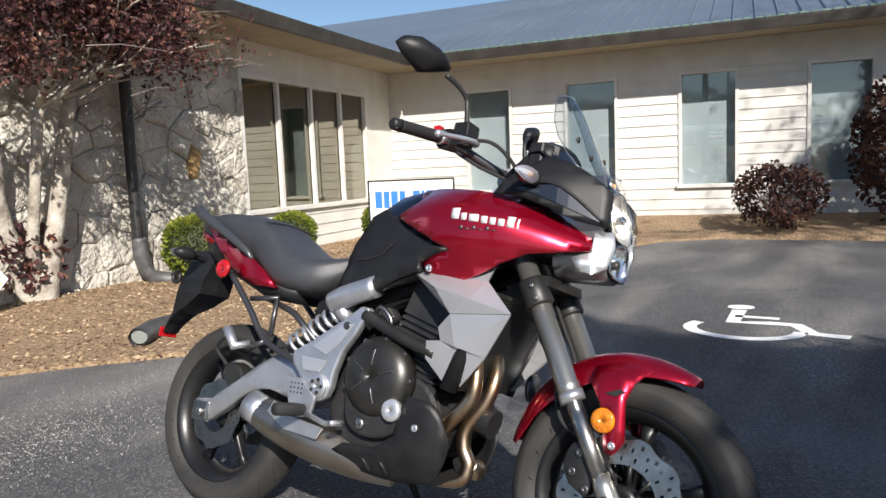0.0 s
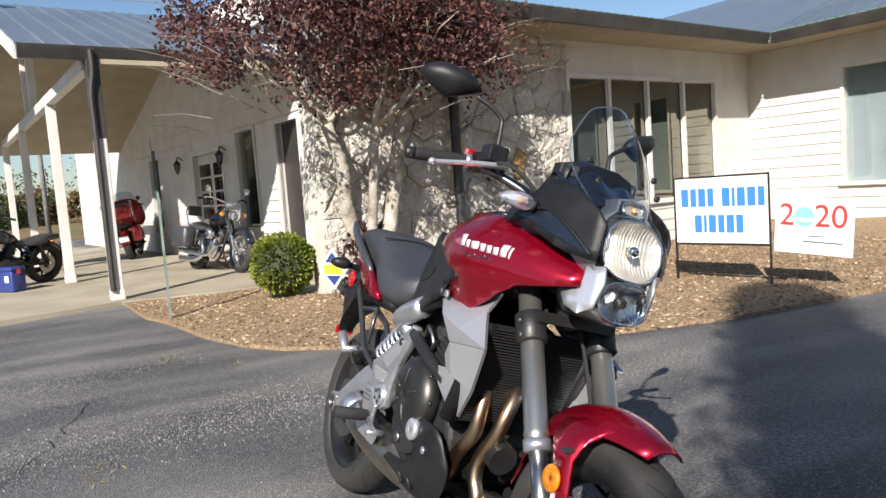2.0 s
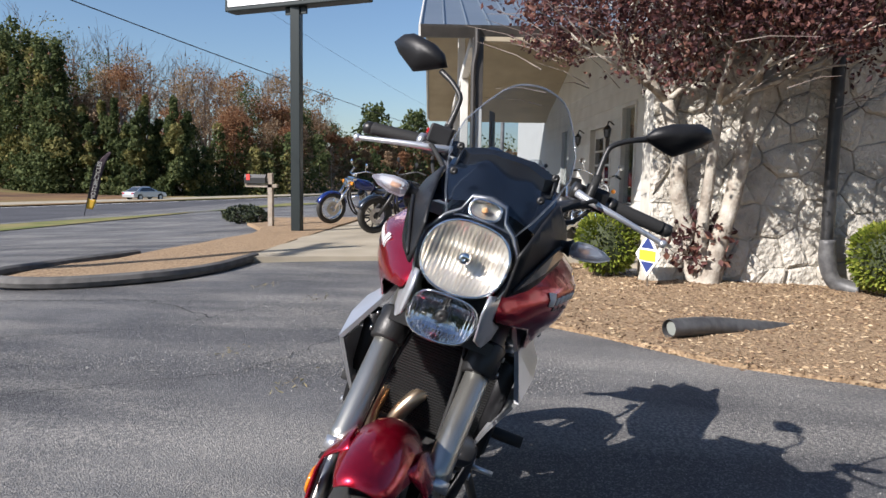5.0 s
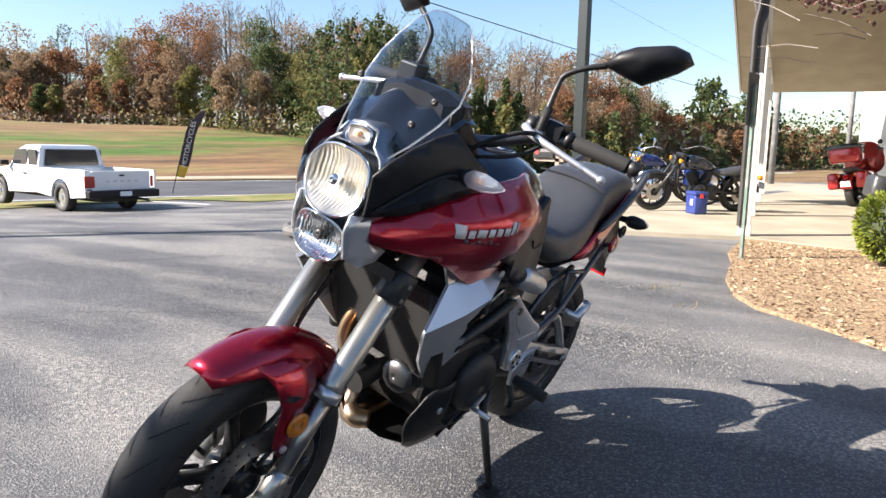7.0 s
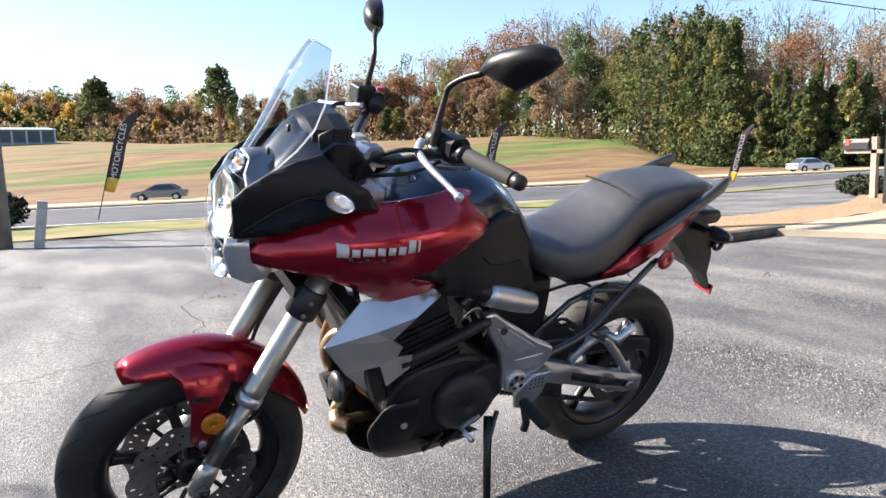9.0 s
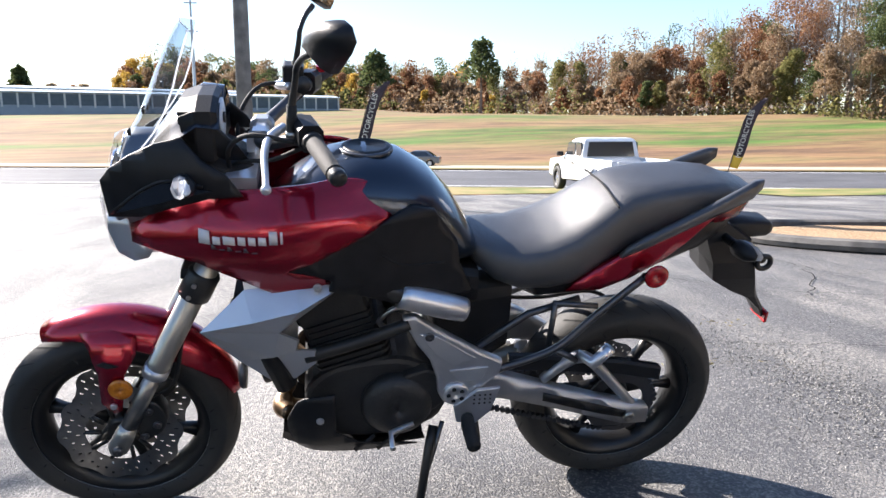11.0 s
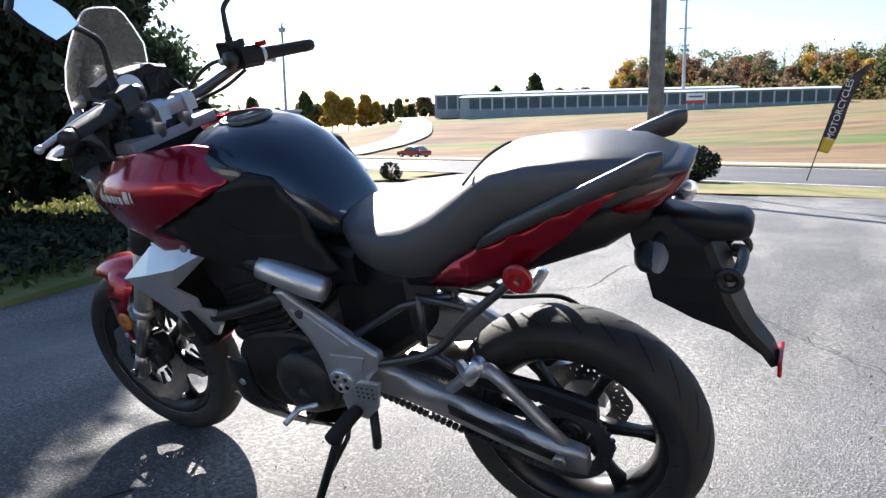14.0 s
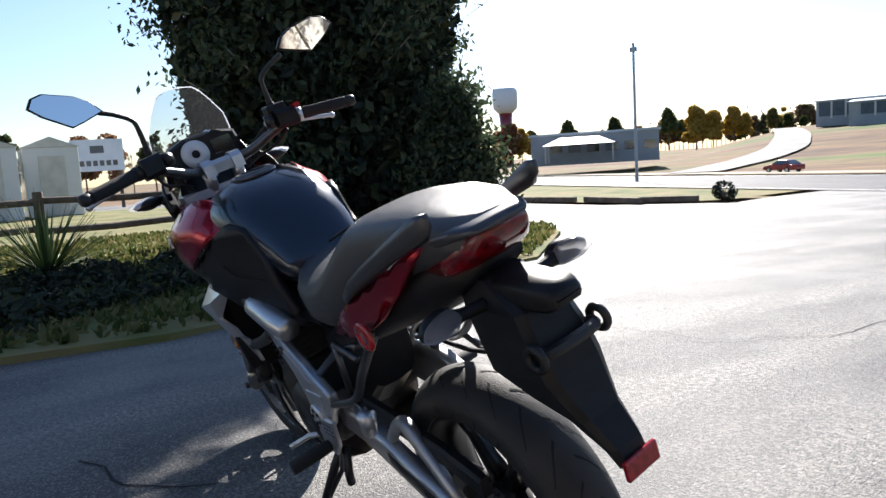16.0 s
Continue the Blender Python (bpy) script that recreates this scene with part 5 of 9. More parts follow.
    pl = P("pivot_plate", plate(ol, s * 0.148, s * 0.176, 0.008), ALU, "cast silver swingarm pivot plate", False)
    P("pivot_recess", plate([(0.655, 0.645), (0.61, 0.635), (0.51, 0.565), (0.57, 0.545), (0.62, 0.59)], s * 0.176, s * 0.180, 0.0015), SILVER, "", False, pl)
    P("pivot_recess", plate([(0.575, 0.53), (0.475, 0.535), (0.49, 0.495), (0.55, 0.495)], s * 0.176, s * 0.180, 0.0015), SILVER, "", False, pl)
    P("pivot_boss", disc_y(0.555, s * 0.174, 0.456, 0.034, s * 0.012), ALU, parent=pl)
    for k in range(5):
        a = 2 * math.pi * k / 5
        P("boss_slot", disc_y(0.555 + 0.019 * math.cos(a), s * 0.186, 0.456 + 0.019 * math.sin(a), 0.006, s * 0.002, seg=8, bev=0.0005), RECESS_DARK, parent=pl)
    bolt(0.63, 0.176, 0.635, s, 0.012, DARKSTEEL, pl)
    # foot rest
    fp = P("foot_peg", tube([(0.52, s * 0.17, 0.385), (0.525, s * 0.22, 0.385), (0.525, s * 0.30, 0.385)], [0.014, 0.019, 0.018], 12, smooth=0), RUBBER2, "rider's rubber foot peg")
    P("peg_bracket", plate([(0.50, 0.47), (0.44, 0.475), (0.46, 0.40), (0.50, 0.36), (0.55, 0.37), (0.56, 0.42)], s * 0.178, s * 0.19, 0.003), ALU, "cast footrest bracket", False, fp)
    for k in range(12):
        P("bracket_hole", disc_y(0.465 + 0.014 * (k % 4), s * 0.19, 0.455 - 0.013 * (k // 4), 0.003, s * 0.001, seg=6, bev=0.0002), RECESS_DARK, parent=fp)
    # passenger rails
    pr = P("peg_rail", tube([(0.085, s * 0.15, 0.765), (0.20, s * 0.155, 0.66), (0.30, s * 0.16, 0.565), (0.46, s * 0.165, 0.51)], 0.010, 10), DARKSTEEL, "bent steel passenger peg rail")
    P("rail_strut", tube([(0.31, s * 0.15, 0.705), (0.315, s * 0.158, 0.58)], 0.008, 8, smooth=0), DARKSTEEL, parent=pr)
    P("rail_cross", tube([(0.20, s * 0.155, 0.69), (0.315, s * 0.15, 0.70)], 0.008, 8, smooth=0), DARKSTEEL, parent=pr)
    P("rail_strut", tube([(0.50, s * 0.15, 0.58), (0.37, s * 0.13, 0.66), (0.24, s * 0.13, 0.70)], 0.010, 8, smooth=0), DARKSTEEL, parent=pr)
    P("passenger_peg", tube([(0.235, s * 0.16, 0.55), (0.20, s * 0.19, 0.535), (0.165, s * 0.20, 0.59)], [0.011, 0.017, 0.016], 10, smooth=0), ALU, "folded passenger foot peg", parent=pr)
    P("peg_arm", tube([(0.30, s * 0.16, 0.565), (0.235, s * 0.165, 0.53)], 0.009, 8, smooth=0), DARKSTEEL, parent=pr)

# swingarm: arched on the right, straight with an upper brace on the left
sw = P("swingarm", shell(curve2([(0.53, 0.50), (0.46, 0.525), (0.36, 0.535), (0.283, 0.50), (0.184, 0.43), (0.076, 0.36)], 3) + [(0.001, 0.35), (0.001, 0.28), (0.058, 0.285)] + curve2([(0.139, 0.335), (0.229, 0.395), (0.32, 0.42), (0.42, 0.405), (0.53, 0.42)], 3), lambda x, z: 0.125 + 0.012 * math.sin((z - 0.28) * 12), 0.035, -1, 0.04), SWING, "arched silver swingarm")
P("axle_block", box(-0.004, -0.14, 0.285, 0.066, -0.125, 0.345, bev=0.004), STEEL, "", False, sw)
P("axle_nut", disc_y(0.04, -0.14, 0.312, 0.016, -0.014, seg=6), STEEL, parent=sw)
P("left_arm", shell([(0.53, 0.50), (0.44, 0.475), (0.301, 0.425), (0.139, 0.37), (0.011, 0.335), (-0.019, 0.325), (-0.019, 0.275), (0.049, 0.275), (0.139, 0.305), (0.301, 0.36), (0.42, 0.395), (0.53, 0.41)], lambda x, z: 0.135, 0.035, 1, 0.05), SWING, parent=sw)
P("arm_strip", shell([(0.301, 0.405), (0.139, 0.352), (0.049, 0.322), (0.058, 0.30), (0.139, 0.322), (0.301, 0.378)], lambda x, z: 0.137, 0.004, 1, 0.05), BLACKPL, "black strip along the left arm", parent=sw)
P("upper_brace", tube([(0.031, 0.118, 0.335), (0.157, 0.115, 0.475), (0.202, 0.11, 0.50), (0.247, 0.11, 0.48), (0.301, 0.11, 0.43)], [0.014, 0.016, 0.018, 0.016, 0.014], 10, smooth=3), SWING, parent=sw)
P("axle_nut", disc_y(0.04, 0.135, 0.305, 0.018, 0.014, seg=6), STEEL, parent=sw)
P("chain_guard", loft([[(x, y, z + dz) for y, dz in ((0.09, 0.0), (0.112, 0.0), (0.112, 0.035), (0.105, 0.042), (0.09, 0.042))] for x, z in ((0.4, 0.47), (0.283, 0.46), (0.076, 0.435), (-0.029, 0.41), (-0.044, 0.405))]), BLACKPL, "black plastic chain guard", False)
bm = bmesh.new()
path = [(0.62, 0.455), (0.049, 0.412), (-0.029, 0.385), (-0.064, 0.32), (-0.039, 0.25), (0.021, 0.21), (0.103, 0.215), (0.62, 0.375)]
for (xa, za), (xb, zb) in zip(path, path[1:]):
    n = max(1, int(math.hypot(xb - xa, zb - za) / 0.016))
    for k in range(n):
        t = (k + 0.5) / n
        x, z = xa + (xb - xa) * t, za + (zb - za) * t
        lathe([(0.0085, 0.070), (0.0085, 0.082), (0.001, 0.082), (0.001, 0.070)], 6, bm, (x, 0, z))
tagged(P("drive_chain", bm, DARKSTEEL, "dark steel drive chain", False), kind="stuff")
P("rear_caliper", plate(curve2([(0.121, 0.40), (0.085, 0.44), (0.103, 0.48), (0.157, 0.47), (0.175, 0.43), (0.148, 0.40)], 3), -0.115, -0.06, 0.006), BLACKMET, "black rear brake caliper", False)
P("rear_hose", tube([(0.08, -0.1, 0.47), (0.03, -0.11, 0.52), (0.10, -0.13, 0.56), (0.25, -0.13, 0.545), (0.40, -0.12, 0.56)], 0.006, 8), RUBBER2)
# shock on the right
sa, sb = Vector((0.37, -0.115, 0.545)), Vector((0.60, -0.125, 0.70))
sd = (sb - sa).normalized()
shock = P("rear_shock", tube([sa, sb], 0.016, 12, smooth=0), DARKSTEEL, "rear shock with a bright coil spring")
u = sd.orthogonal().normalized()
v = sd.cross(u)
P("coil_spring", tube([sa + (sb - sa) * (0.1 + 0.75 * k / 84) + (u * math.cos(k * 2 * math.pi / 12) + v * math.sin(k * 2 * math.pi / 12)) * 0.036 for k in range(85)], 0.0062, 8, smooth=0), ALU, "bright coil spring", parent=shock)
P("spring_seat", tube([sa + (sb - sa) * 0.82, sa + (sb - sa) * 0.95], 0.044, 20, smooth=0), ALU, parent=shock)
P("side_stand", tube([(0.60, 0.14, 0.32), (0.615, 0.17, 0.28), (0.66, 0.285, 0.105)], [0.014, 0.013, 0.011], 10, smooth=0), BLACKMET, "black side stand, folded down")
P("stand_foot", loft([[(x, y, z) for x, y in ((0.63, 0.26), (0.69, 0.265), (0.695, 0.315), (0.635, 0.315))] for z in (0.094, 0.104)]), BLACKMET, "", False)
P("stand_spring", tube([(0.58, 0.15, 0.34), (0.60, 0.165, 0.26), (0.635, 0.22, 0.19)], 0.007, 8, smooth=0), DARKSTEEL)
P("stand_stub", tube([(0.50, 0.16, 0.37), (0.49, 0.185, 0.30), (0.495, 0.185, 0.275)], 0.012, 8, smooth=0), BLACKMET)
P("gear_lever", tube([(0.66, 0.17, 0.36), (0.72, 0.18, 0.34), (0.72, 0.24, 0.34)], 0.008, 8, smooth=0), ALU, "gear change lever")
P("brake_pedal", tube([(0.52, -0.19, 0.38), (0.62, -0.2, 0.36), (0.68, -0.2, 0.37), (0.68, -0.25, 0.37)], 0.008, 8, smooth=0), ALU, "rear brake pedal")

# ---- nose: headlamps, cowl, screen
def snow(x, k=1.0, n=40):
    """The outline of the two stacked headlamps at x."""
    out = []
    right = [(0.0, 1.112), (0.036, 1.105), (0.046, 1.075), (0.072, 1.055), (0.098, 1.015), (0.102, 0.98), (0.090, 0.935), (0.074, 0.912), (0.076, 0.885), (0.068, 0.85), (0.045, 0.824), (0.0, 0.814)]
    pts = [(a, b) for a, b in right] + [(-a, b) for a, b in right[-2:0:-1]]
    cz = 0.965
    return [(x - 0.42 * max(0.0, b - 1.0) - 0.15 * max(0, 0.86 - b) - 0.22 * abs(a), a * k, cz + (b - cz) * k) for a, b in pts]


bz = P("headlamp_bezel", loft([snow(1.20, 0.97), snow(1.30, 1.0), snow(1.338, 1.0), snow(1.344, 0.97), snow(1.334, 0.93), snow(1.316, 0.91)], cap=False), BEZEL, "smooth grey-silver headlamp surround")


def lamp(name, c, ry, rz, depth, label, material, flutes, pw=0.72):
    """A shallow dish with fluted or faceted walls, a bright rim and its own bulb shield."""
    x, y, z = c

    def swept(a, b):
        # the lamp face falls back with its surround at the sides and at the top
        return 0.22 * abs(a) + 0.42 * max(0.0, b - 1.0) - 0.42 * max(0.0, z - 1.0)

    bm = bmesh.new()
    rows = []
    for k in range(73):
        u = -0.995 + 1.99 * k / 72
        h = (1 - abs(u) ** (2 / pw)) ** (pw / 2)
        row = []
        for j in range(13):
            v = (j / 6 - 1) * h
            q = min(1.0, math.sqrt(abs(u) ** (2 / pw) + abs(v) ** (2 / pw)))
            row.append(bm.verts.new((x - swept(u * ry, z + v * rz) - depth * (1 - q * q) + 0.0022 * (1 if (k // 2) % 2 else -1) * (1 - q**8) * flutes, y + u * ry, z + v * rz)))
        rows.append(row)
    for a, b in zip(rows, rows[1:]):
        for j in range(12):
            bm.faces.new((a[j], a[j + 1], b[j + 1], b[j]))
    refl = P(name, bm, material, label, False, bz)
    rim = [(x + 0.001 - swept(math.cos(t) * ry, z + math.sin(t) * rz), y + math.copysign(abs(math.cos(t)) ** pw, math.cos(t)) * ry * 1.03, z + math.copysign(abs(math.sin(t)) ** pw, math.sin(t)) * rz * 1.04) for t in (2 * math.pi * j / 48 for j in range(49))]
    P("lamp_rim", tube(rim, 0.0028, 8, smooth=0), CHROME, "bright ring round the lamp", True, bz)
    return refl


lamp("main_reflector", (1.351, 0.0, 0.988), 0.081, 0.067, 0.042, "fluted main headlamp reflector", REFL, 0.8, 0.84)
lamp("low_reflector", (1.351, 0.0, 0.868), 0.064, 0.044, 0.028, "lower headlamp reflector", CHROME, 1.0)
lamp("position_lamp", (1.306, 0.0, 1.084), 0.030, 0.017, 0.010, "small upper position lamp", REFL, 0.4)
g = P("lamp_glass", loft([snow(1.338, 0.985), snow(1.356, 0.975), snow(1.368, 0.92), snow(1.376, 0.78), snow(1.380, 0.45), snow(1.381, 0.1)]), LENS, "clear one-piece lamp cover", True, bz)
g.visible_shadow = False
P("bulb_shield", lathe([(0.013, 0.0), (0.013, 0.018), (0.008, 0.024), (0.0005, 0.024), (0.0005, 0.0)], 18, c=(1.320, 0.0, 0.988), axis="X"), CHROME, parent=bz)
P("bulb_shield", lathe([(0.012, 0.0), (0.012, 0.016), (0.0005, 0.02), (0.0005, 0.0)], 18, c=(1.322, 0.0, 0.868), axis="X"), BLACKMET, parent=bz)
P("lamp_bulb", lathe([(0.006, 0.0), (0.006, 0.010), (0.0005, 0.013), (0.0005, 0.0)], 12, c=(1.297, 0.0, 1.084), axis="X"), BULB, "amber bulb", parent=bz)
P("nose_core", loft([sring(x, w, z0, z1, 20, 0.6, 0.7, 0.01) for x, w, z0, z1 in ((1.02, 0.10, 0.90, 1.05), (1.12, 0.115, 0.86, 1.11), (1.20, 0.10, 0.85, 1.10), (1.28, 0.07, 0.86, 1.06))]), BLACKPL, "", False)


def ycowl(x, z):
    return itp(x, [(1.0, 0.18), (1.12, 0.175), (1.22, 0.15), (1.30, 0.115), (1.36, 0.088)]) - 0.055 * sm(1.04, 1.20, z)


def teardrop(x, s, y0, y1, z, k=1.0):
    """A flat pointed lens that reaches out sideways."""
    rings = []
    for u, h, d in ((0.0, 0.011, 0.010), (0.14, 0.019, 0.016), (0.45, 0.0195, 0.018), (0.78, 0.013, 0.013), (1.0, 0.003, 0.004)):
        rings.append([(x - 0.010 * u + d * k * math.cos(a), s * (y0 + (y1 - y0) * u), z + 0.004 * u + h * k * math.sin(a)) for a in (math.pi * j / 4 for j in range(8))])
    return loft(rings)


for s in (-1, 1):
    ol = [(1.335, 0.945), (1.34, 1.03), (1.315, 1.06), (1.27, 1.092), (1.215, 1.12), (1.16, 1.135), (1.12, 1.095), (1.07, 1.065), (1.04, 1.02), (1.11, 1.016), (1.19, 0.988), (1.26, 0.958)]
    cw = P("nose_cowl", shell(ol, ycowl, 0.006, s, 0.03), BLACKPL, "matt black nose cowl")
    P("cowl_vent", shell([(1.325, 0.955), (1.16, 1.02), (1.10, 1.035), (1.20, 1.048), (1.25, 1.02)], lambda x, z: ycowl(x, z) + 0.0035, 0.004, s, 0.03), BLACKGL, "long glossy strake down the cowl", False, cw)
    P("cowl_crease", tube([(1.325, s * (ycowl(1.325, 0.955) + 0.003), 0.957), (1.25, s * (ycowl(1.25, 1.02) + 0.004), 1.022), (1.19, s * (ycowl(1.19, 1.05) + 0.004), 1.052), (1.12, s * (ycowl(1.12, 1.045) + 0.003), 1.045)], 0.004, 8), BLACKPL, parent=cw)
    P("silver_cheek", shell([(1.30, 0.935), (1.345, 0.94), (1.35, 0.90), (1.335, 0.845), (1.30, 0.828), (1.265, 0.842), (1.25, 0.868), (1.295, 0.885)], lambda x, z: itp(x, [(1.16, 0.13), (1.25, 0.105), (1.35, 0.07)]) + 0.004, 0.006, s, 0.03), SILVER, "silver cheek below the fairing", parent=bz)
    # inner dash wings
    P("dash_wing", shell([(1.16, 1.13), (1.165, 1.17), (1.13, 1.185), (1.10, 1.16), (1.05, 1.11), (1.03, 1.08), (1.08, 1.08)], lambda x, z: 0.115 - 0.1 * (z - 1.08), 0.006, s, 0.04), BLACKPL, parent=cw)
    b = P("front_blinker", tube([(1.15, s * 0.14, 1.055), (1.155, s * 0.17, 1.057), (1.158, s * 0.185, 1.058)], [0.012, 0.013, 0.02], 10), BLACKPL, "front turn signal on a short stalk")
    P("blinker_lens", teardrop(1.160, s, 0.182, 0.268, 1.058), SIGNAL, "clear faceted turn signal lens", False, b)
    P("blinker_reflector", teardrop(1.150, s, 0.186, 0.258, 1.058, 0.8), DIAL, parent=b)
    P("blinker_bulb", tube([(1.156, s * 0.20, 1.06), (1.154, s * 0.222, 1.06)], 0.007, 10, smooth=0), BULB, parent=b)
    P("blinker_shell", tube([(1.148, s * 0.185, 1.058), (1.142, s * 0.215, 1.058), (1.142, s * 0.25, 1.057)], [0.014, 0.017, 0.006], 12), BLACKPL, parent=b)


# instruments
dash = P("instrument_panel", loft([[(1.10 + dx, y, 1.14 + dz) for y, dz in ((-w, -h), (-w * 0.9, h * 0.7), (-w * 0.4, h), (w * 0.4, h), (w * 0.9, h * 0.7), (w, -h))] for dx, w, h in ((0.07, 0.09, 0.05), (0.03, 0.12, 0.062), (0.0, 0.12, 0.062), (-0.012, 0.11, 0.055))]), BLACKPL, "black instrument panel", False)
P("dial", lathe([(0.042, -0.002), (0.042, 0.003), (0.0005, 0.003), (0.0005, -0.002)], 32, c=(1.086, 0.035, 1.15), axis="X"), DIAL, "pale round rev counter dial", parent=dash)
P("dial_hub", lathe([(0.012, -0.006), (0.012, 0.0), (0.0005, 0.0), (0.0005, -0.006)], 16, c=(1.086, 0.035, 1.15), axis="X"), BLACKPL, parent=dash)
P("display", box(1.084, -0.085, 1.13, 1.089, -0.02, 1.175), PANE2, "dark digital display", False, dash)
P("dash_hood", loft([[(x, y, z - 2.2 * y * y - 0.014 + (0.024 * math.exp(-((y + 0.045) / 0.035) ** 2) + 0.014 * math.exp(-((y - 0.06) / 0.026) ** 2)) * sm(1.25, 1.17, x)) for y in (-0.12 + 0.012 * k for k in range(21))] for x, z in ((1.085, 1.195), (1.13, 1.20), (1.19, 1.16), (1.25, 1.105))], cap=False, closed=False), BLACKGL, "", True, dash)

# screen
bm = bmesh.new()
rows = []
for x, z, w in ((1.318, 1.066, 0.070), (1.294, 1.102, 0.092), (1.262, 1.152, 0.114), (1.238, 1.200, 0.128), (1.214, 1.250, 0.121), (1.190, 1.298, 0.096), (1.168, 1.334, 0.072), (1.156, 1.350, 0.055)):
    row = []
    for k in range(11):
        u = k / 5 - 1
        row.append(bm.verts.new((x - 0.055 * (abs(u) ** 2) * (w / 0.13), u * w, z - 0.012 * u * u)))
    rows.append(row)
for p, q in zip(rows, rows[1:]):
    for k in range(10):
        bm.faces.new((p[k], p[k + 1], q[k + 1], q[k]))
edge = [v.co.copy() for v in rows[0]] + [r[-1].co.copy() for r in rows[1:]] + [v.co.copy() for v in rows[-1][::-1]][1:] + [r[0].co.copy() for r in rows[::-1]][1:]
scr = P("windscreen", bm, SCREEN, "clear lightly tinted windscreen")
scr.visible_shadow = False
P("screen_edge", tube(edge, 0.002, 6, smooth=0), EDGE, "clear polished screen edge, whitened for its glint", parent=scr)
for s in (-1, 1):
    for x, z, y in ((1.252, 1.135, 0.09), (1.215, 1.185, 0.10)):
        P("screen_screw", lathe([(0.008, 0.0), (0.008, 0.005), (0.0005, 0.006), (0.0005, 0)], 12, c=(x + 0.012, s * y, z), axis="X"), BLACKMET, parent=scr)

# handlebar
bar = [(0.855, -0.38, 1.152), (0.880, -0.29, 1.160), (0.925, -0.19, 1.150), (0.99, -0.10, 1.110), (1.01, -0.05, 1.105), (1.01, 0.05, 1.105), (0.99, 0.10, 1.110), (0.925, 0.19, 1.150), (0.880, 0.29, 1.160), (0.855, 0.38, 1.152)]
hb = P("handlebar", tube(bar, [0.011, 0.011, 0.012, 0.014, 0.014, 0.014, 0.014, 0.012, 0.011, 0.011], 14), DARKSTEEL, "tapered grey handlebar")
P("bar_clamp", loft([[(1.01 + dx, y, 1.100 + dz) for dx, dz in ((-0.016, -0.018), (0.016, -0.018), (0.018, 0.010), (0.010, 0.020), (-0.010, 0.020), (-0.018, 0.010))] for y in (-0.058, -0.05, 0.05, 0.058)]), SILVER, "silver handlebar clamp", False, hb)
for s in (-1, 1):
    P("clamp_cap", loft([[(1.01 + dx, s * 0.045 + y, 1.100 + dz) for dx, dz in ((-0.028, -0.022), (0.028, -0.022), (0.027, 0.012), (0.014, 0.027), (-0.014, 0.027), (-0.027, 0.012))] for y in (-0.016, -0.012, 0.012, 0.016)]), SILVER, "", False, hb)
for s in (-1, 1):
    P("riser", tube([(1.03, s * 0.045, 1.04), (1.01, s * 0.045, 1.09)], 0.018, 12, smooth=0), SILVER, parent=hb)
    d = (Vector((0.855, s * 0.38, 1.152)) - Vector((0.880, s * 0.29, 1.160))).normalized()
    e = Vector((0.855, s * 0.38, 1.152))
    P("grip", tube([e - d * 0.135, e - d * 0.13, e - d * 0.005, e], [0.015, 0.0175, 0.0165, 0.018], 16, smooth=0), RUBBER2, "ribbed black rubber grip", parent=hb)
    P("grip_collar", tube([e - d * 0.15, e - d * 0.135], 0.02, 14, smooth=0), ALU if s < 0 else BLACKMET, parent=hb)
    P("bar_end", tube([e, e + d * 0.022, e + d * 0.028], [0.0165, 0.0165, 0.012], 14, smooth=0), BLACKMET, "black bar-end weight", parent=hb)
    P("switch_box", loft([[tuple(e - d * q + Vector((a * 0.024, 0, b * 0.028))) for a, b in ((-1, -0.6), (-0.6, -1), (0.6, -1), (1, -0.6), (1, 0.6), (0.6, 1), (-0.6, 1), (-1, 0.6))] for q in (0.215, 0.155)]), BLACKPL, "black switch box", False, hb)
    P("lever_perch", tube([e - d * 0.245, e - d * 0.22], 0.02, 12, smooth=0), BLACKMET, parent=hb)
    lv = [e - d * 0.23 + Vector((0.035, 0, -0.004)), e - d * 0.19 + Vector((0.072, 0, -0.010)), e - d * 0.12 + Vector((0.098, 0, -0.016)), e - d * 0.05 + Vector((0.112, 0, -0.024)), e + d * 0.0 + Vector((0.122, 0, -0.030))]
    P("hand_lever", tube(lv, [0.010, 0.009, 0.0075, 0.0065, 0.0065], 10), SILVER, "polished hand lever", parent=hb)
    P("lever_ball", lathe([(0.0095 * math.sin(math.pi * k / 8) + 0.0004, -0.0095 * math.cos(math.pi * k / 8)) for k in range(9)], 12, c=tuple(lv[-1])), SILVER, parent=hb)
P("brake_reservoir", box(0.915, -0.225, 1.168, 0.965, -0.165, 1.215, bev=0.006), BLACKPL, "square brake fluid reservoir", False, hb)
P("kill_switch", box(0.865, -0.245, 1.187, 0.885, -0.225, 1.2), REDLENS, "red kill switch", False, hb)
for s in (-1, 1):
    P("control_cable", tube([(0.92, s * 0.20, 1.135), (0.98, s * 0.17, 1.10), (1.05, s * 0.10, 1.07), (1.10, s * 0.06, 1.02), (1.08, s * 0.05, 0.93)], 0.005, 8), RUBBER2, "black control cable")
    P("control_cable", tube([(0.93, s * 0.215, 1.155), (1.02, s * 0.19, 1.16), (1.07, s * 0.12, 1.10), (1.07, s * 0.07, 1.0)], 0.0055, 8), RUBBER2, "black control cable")

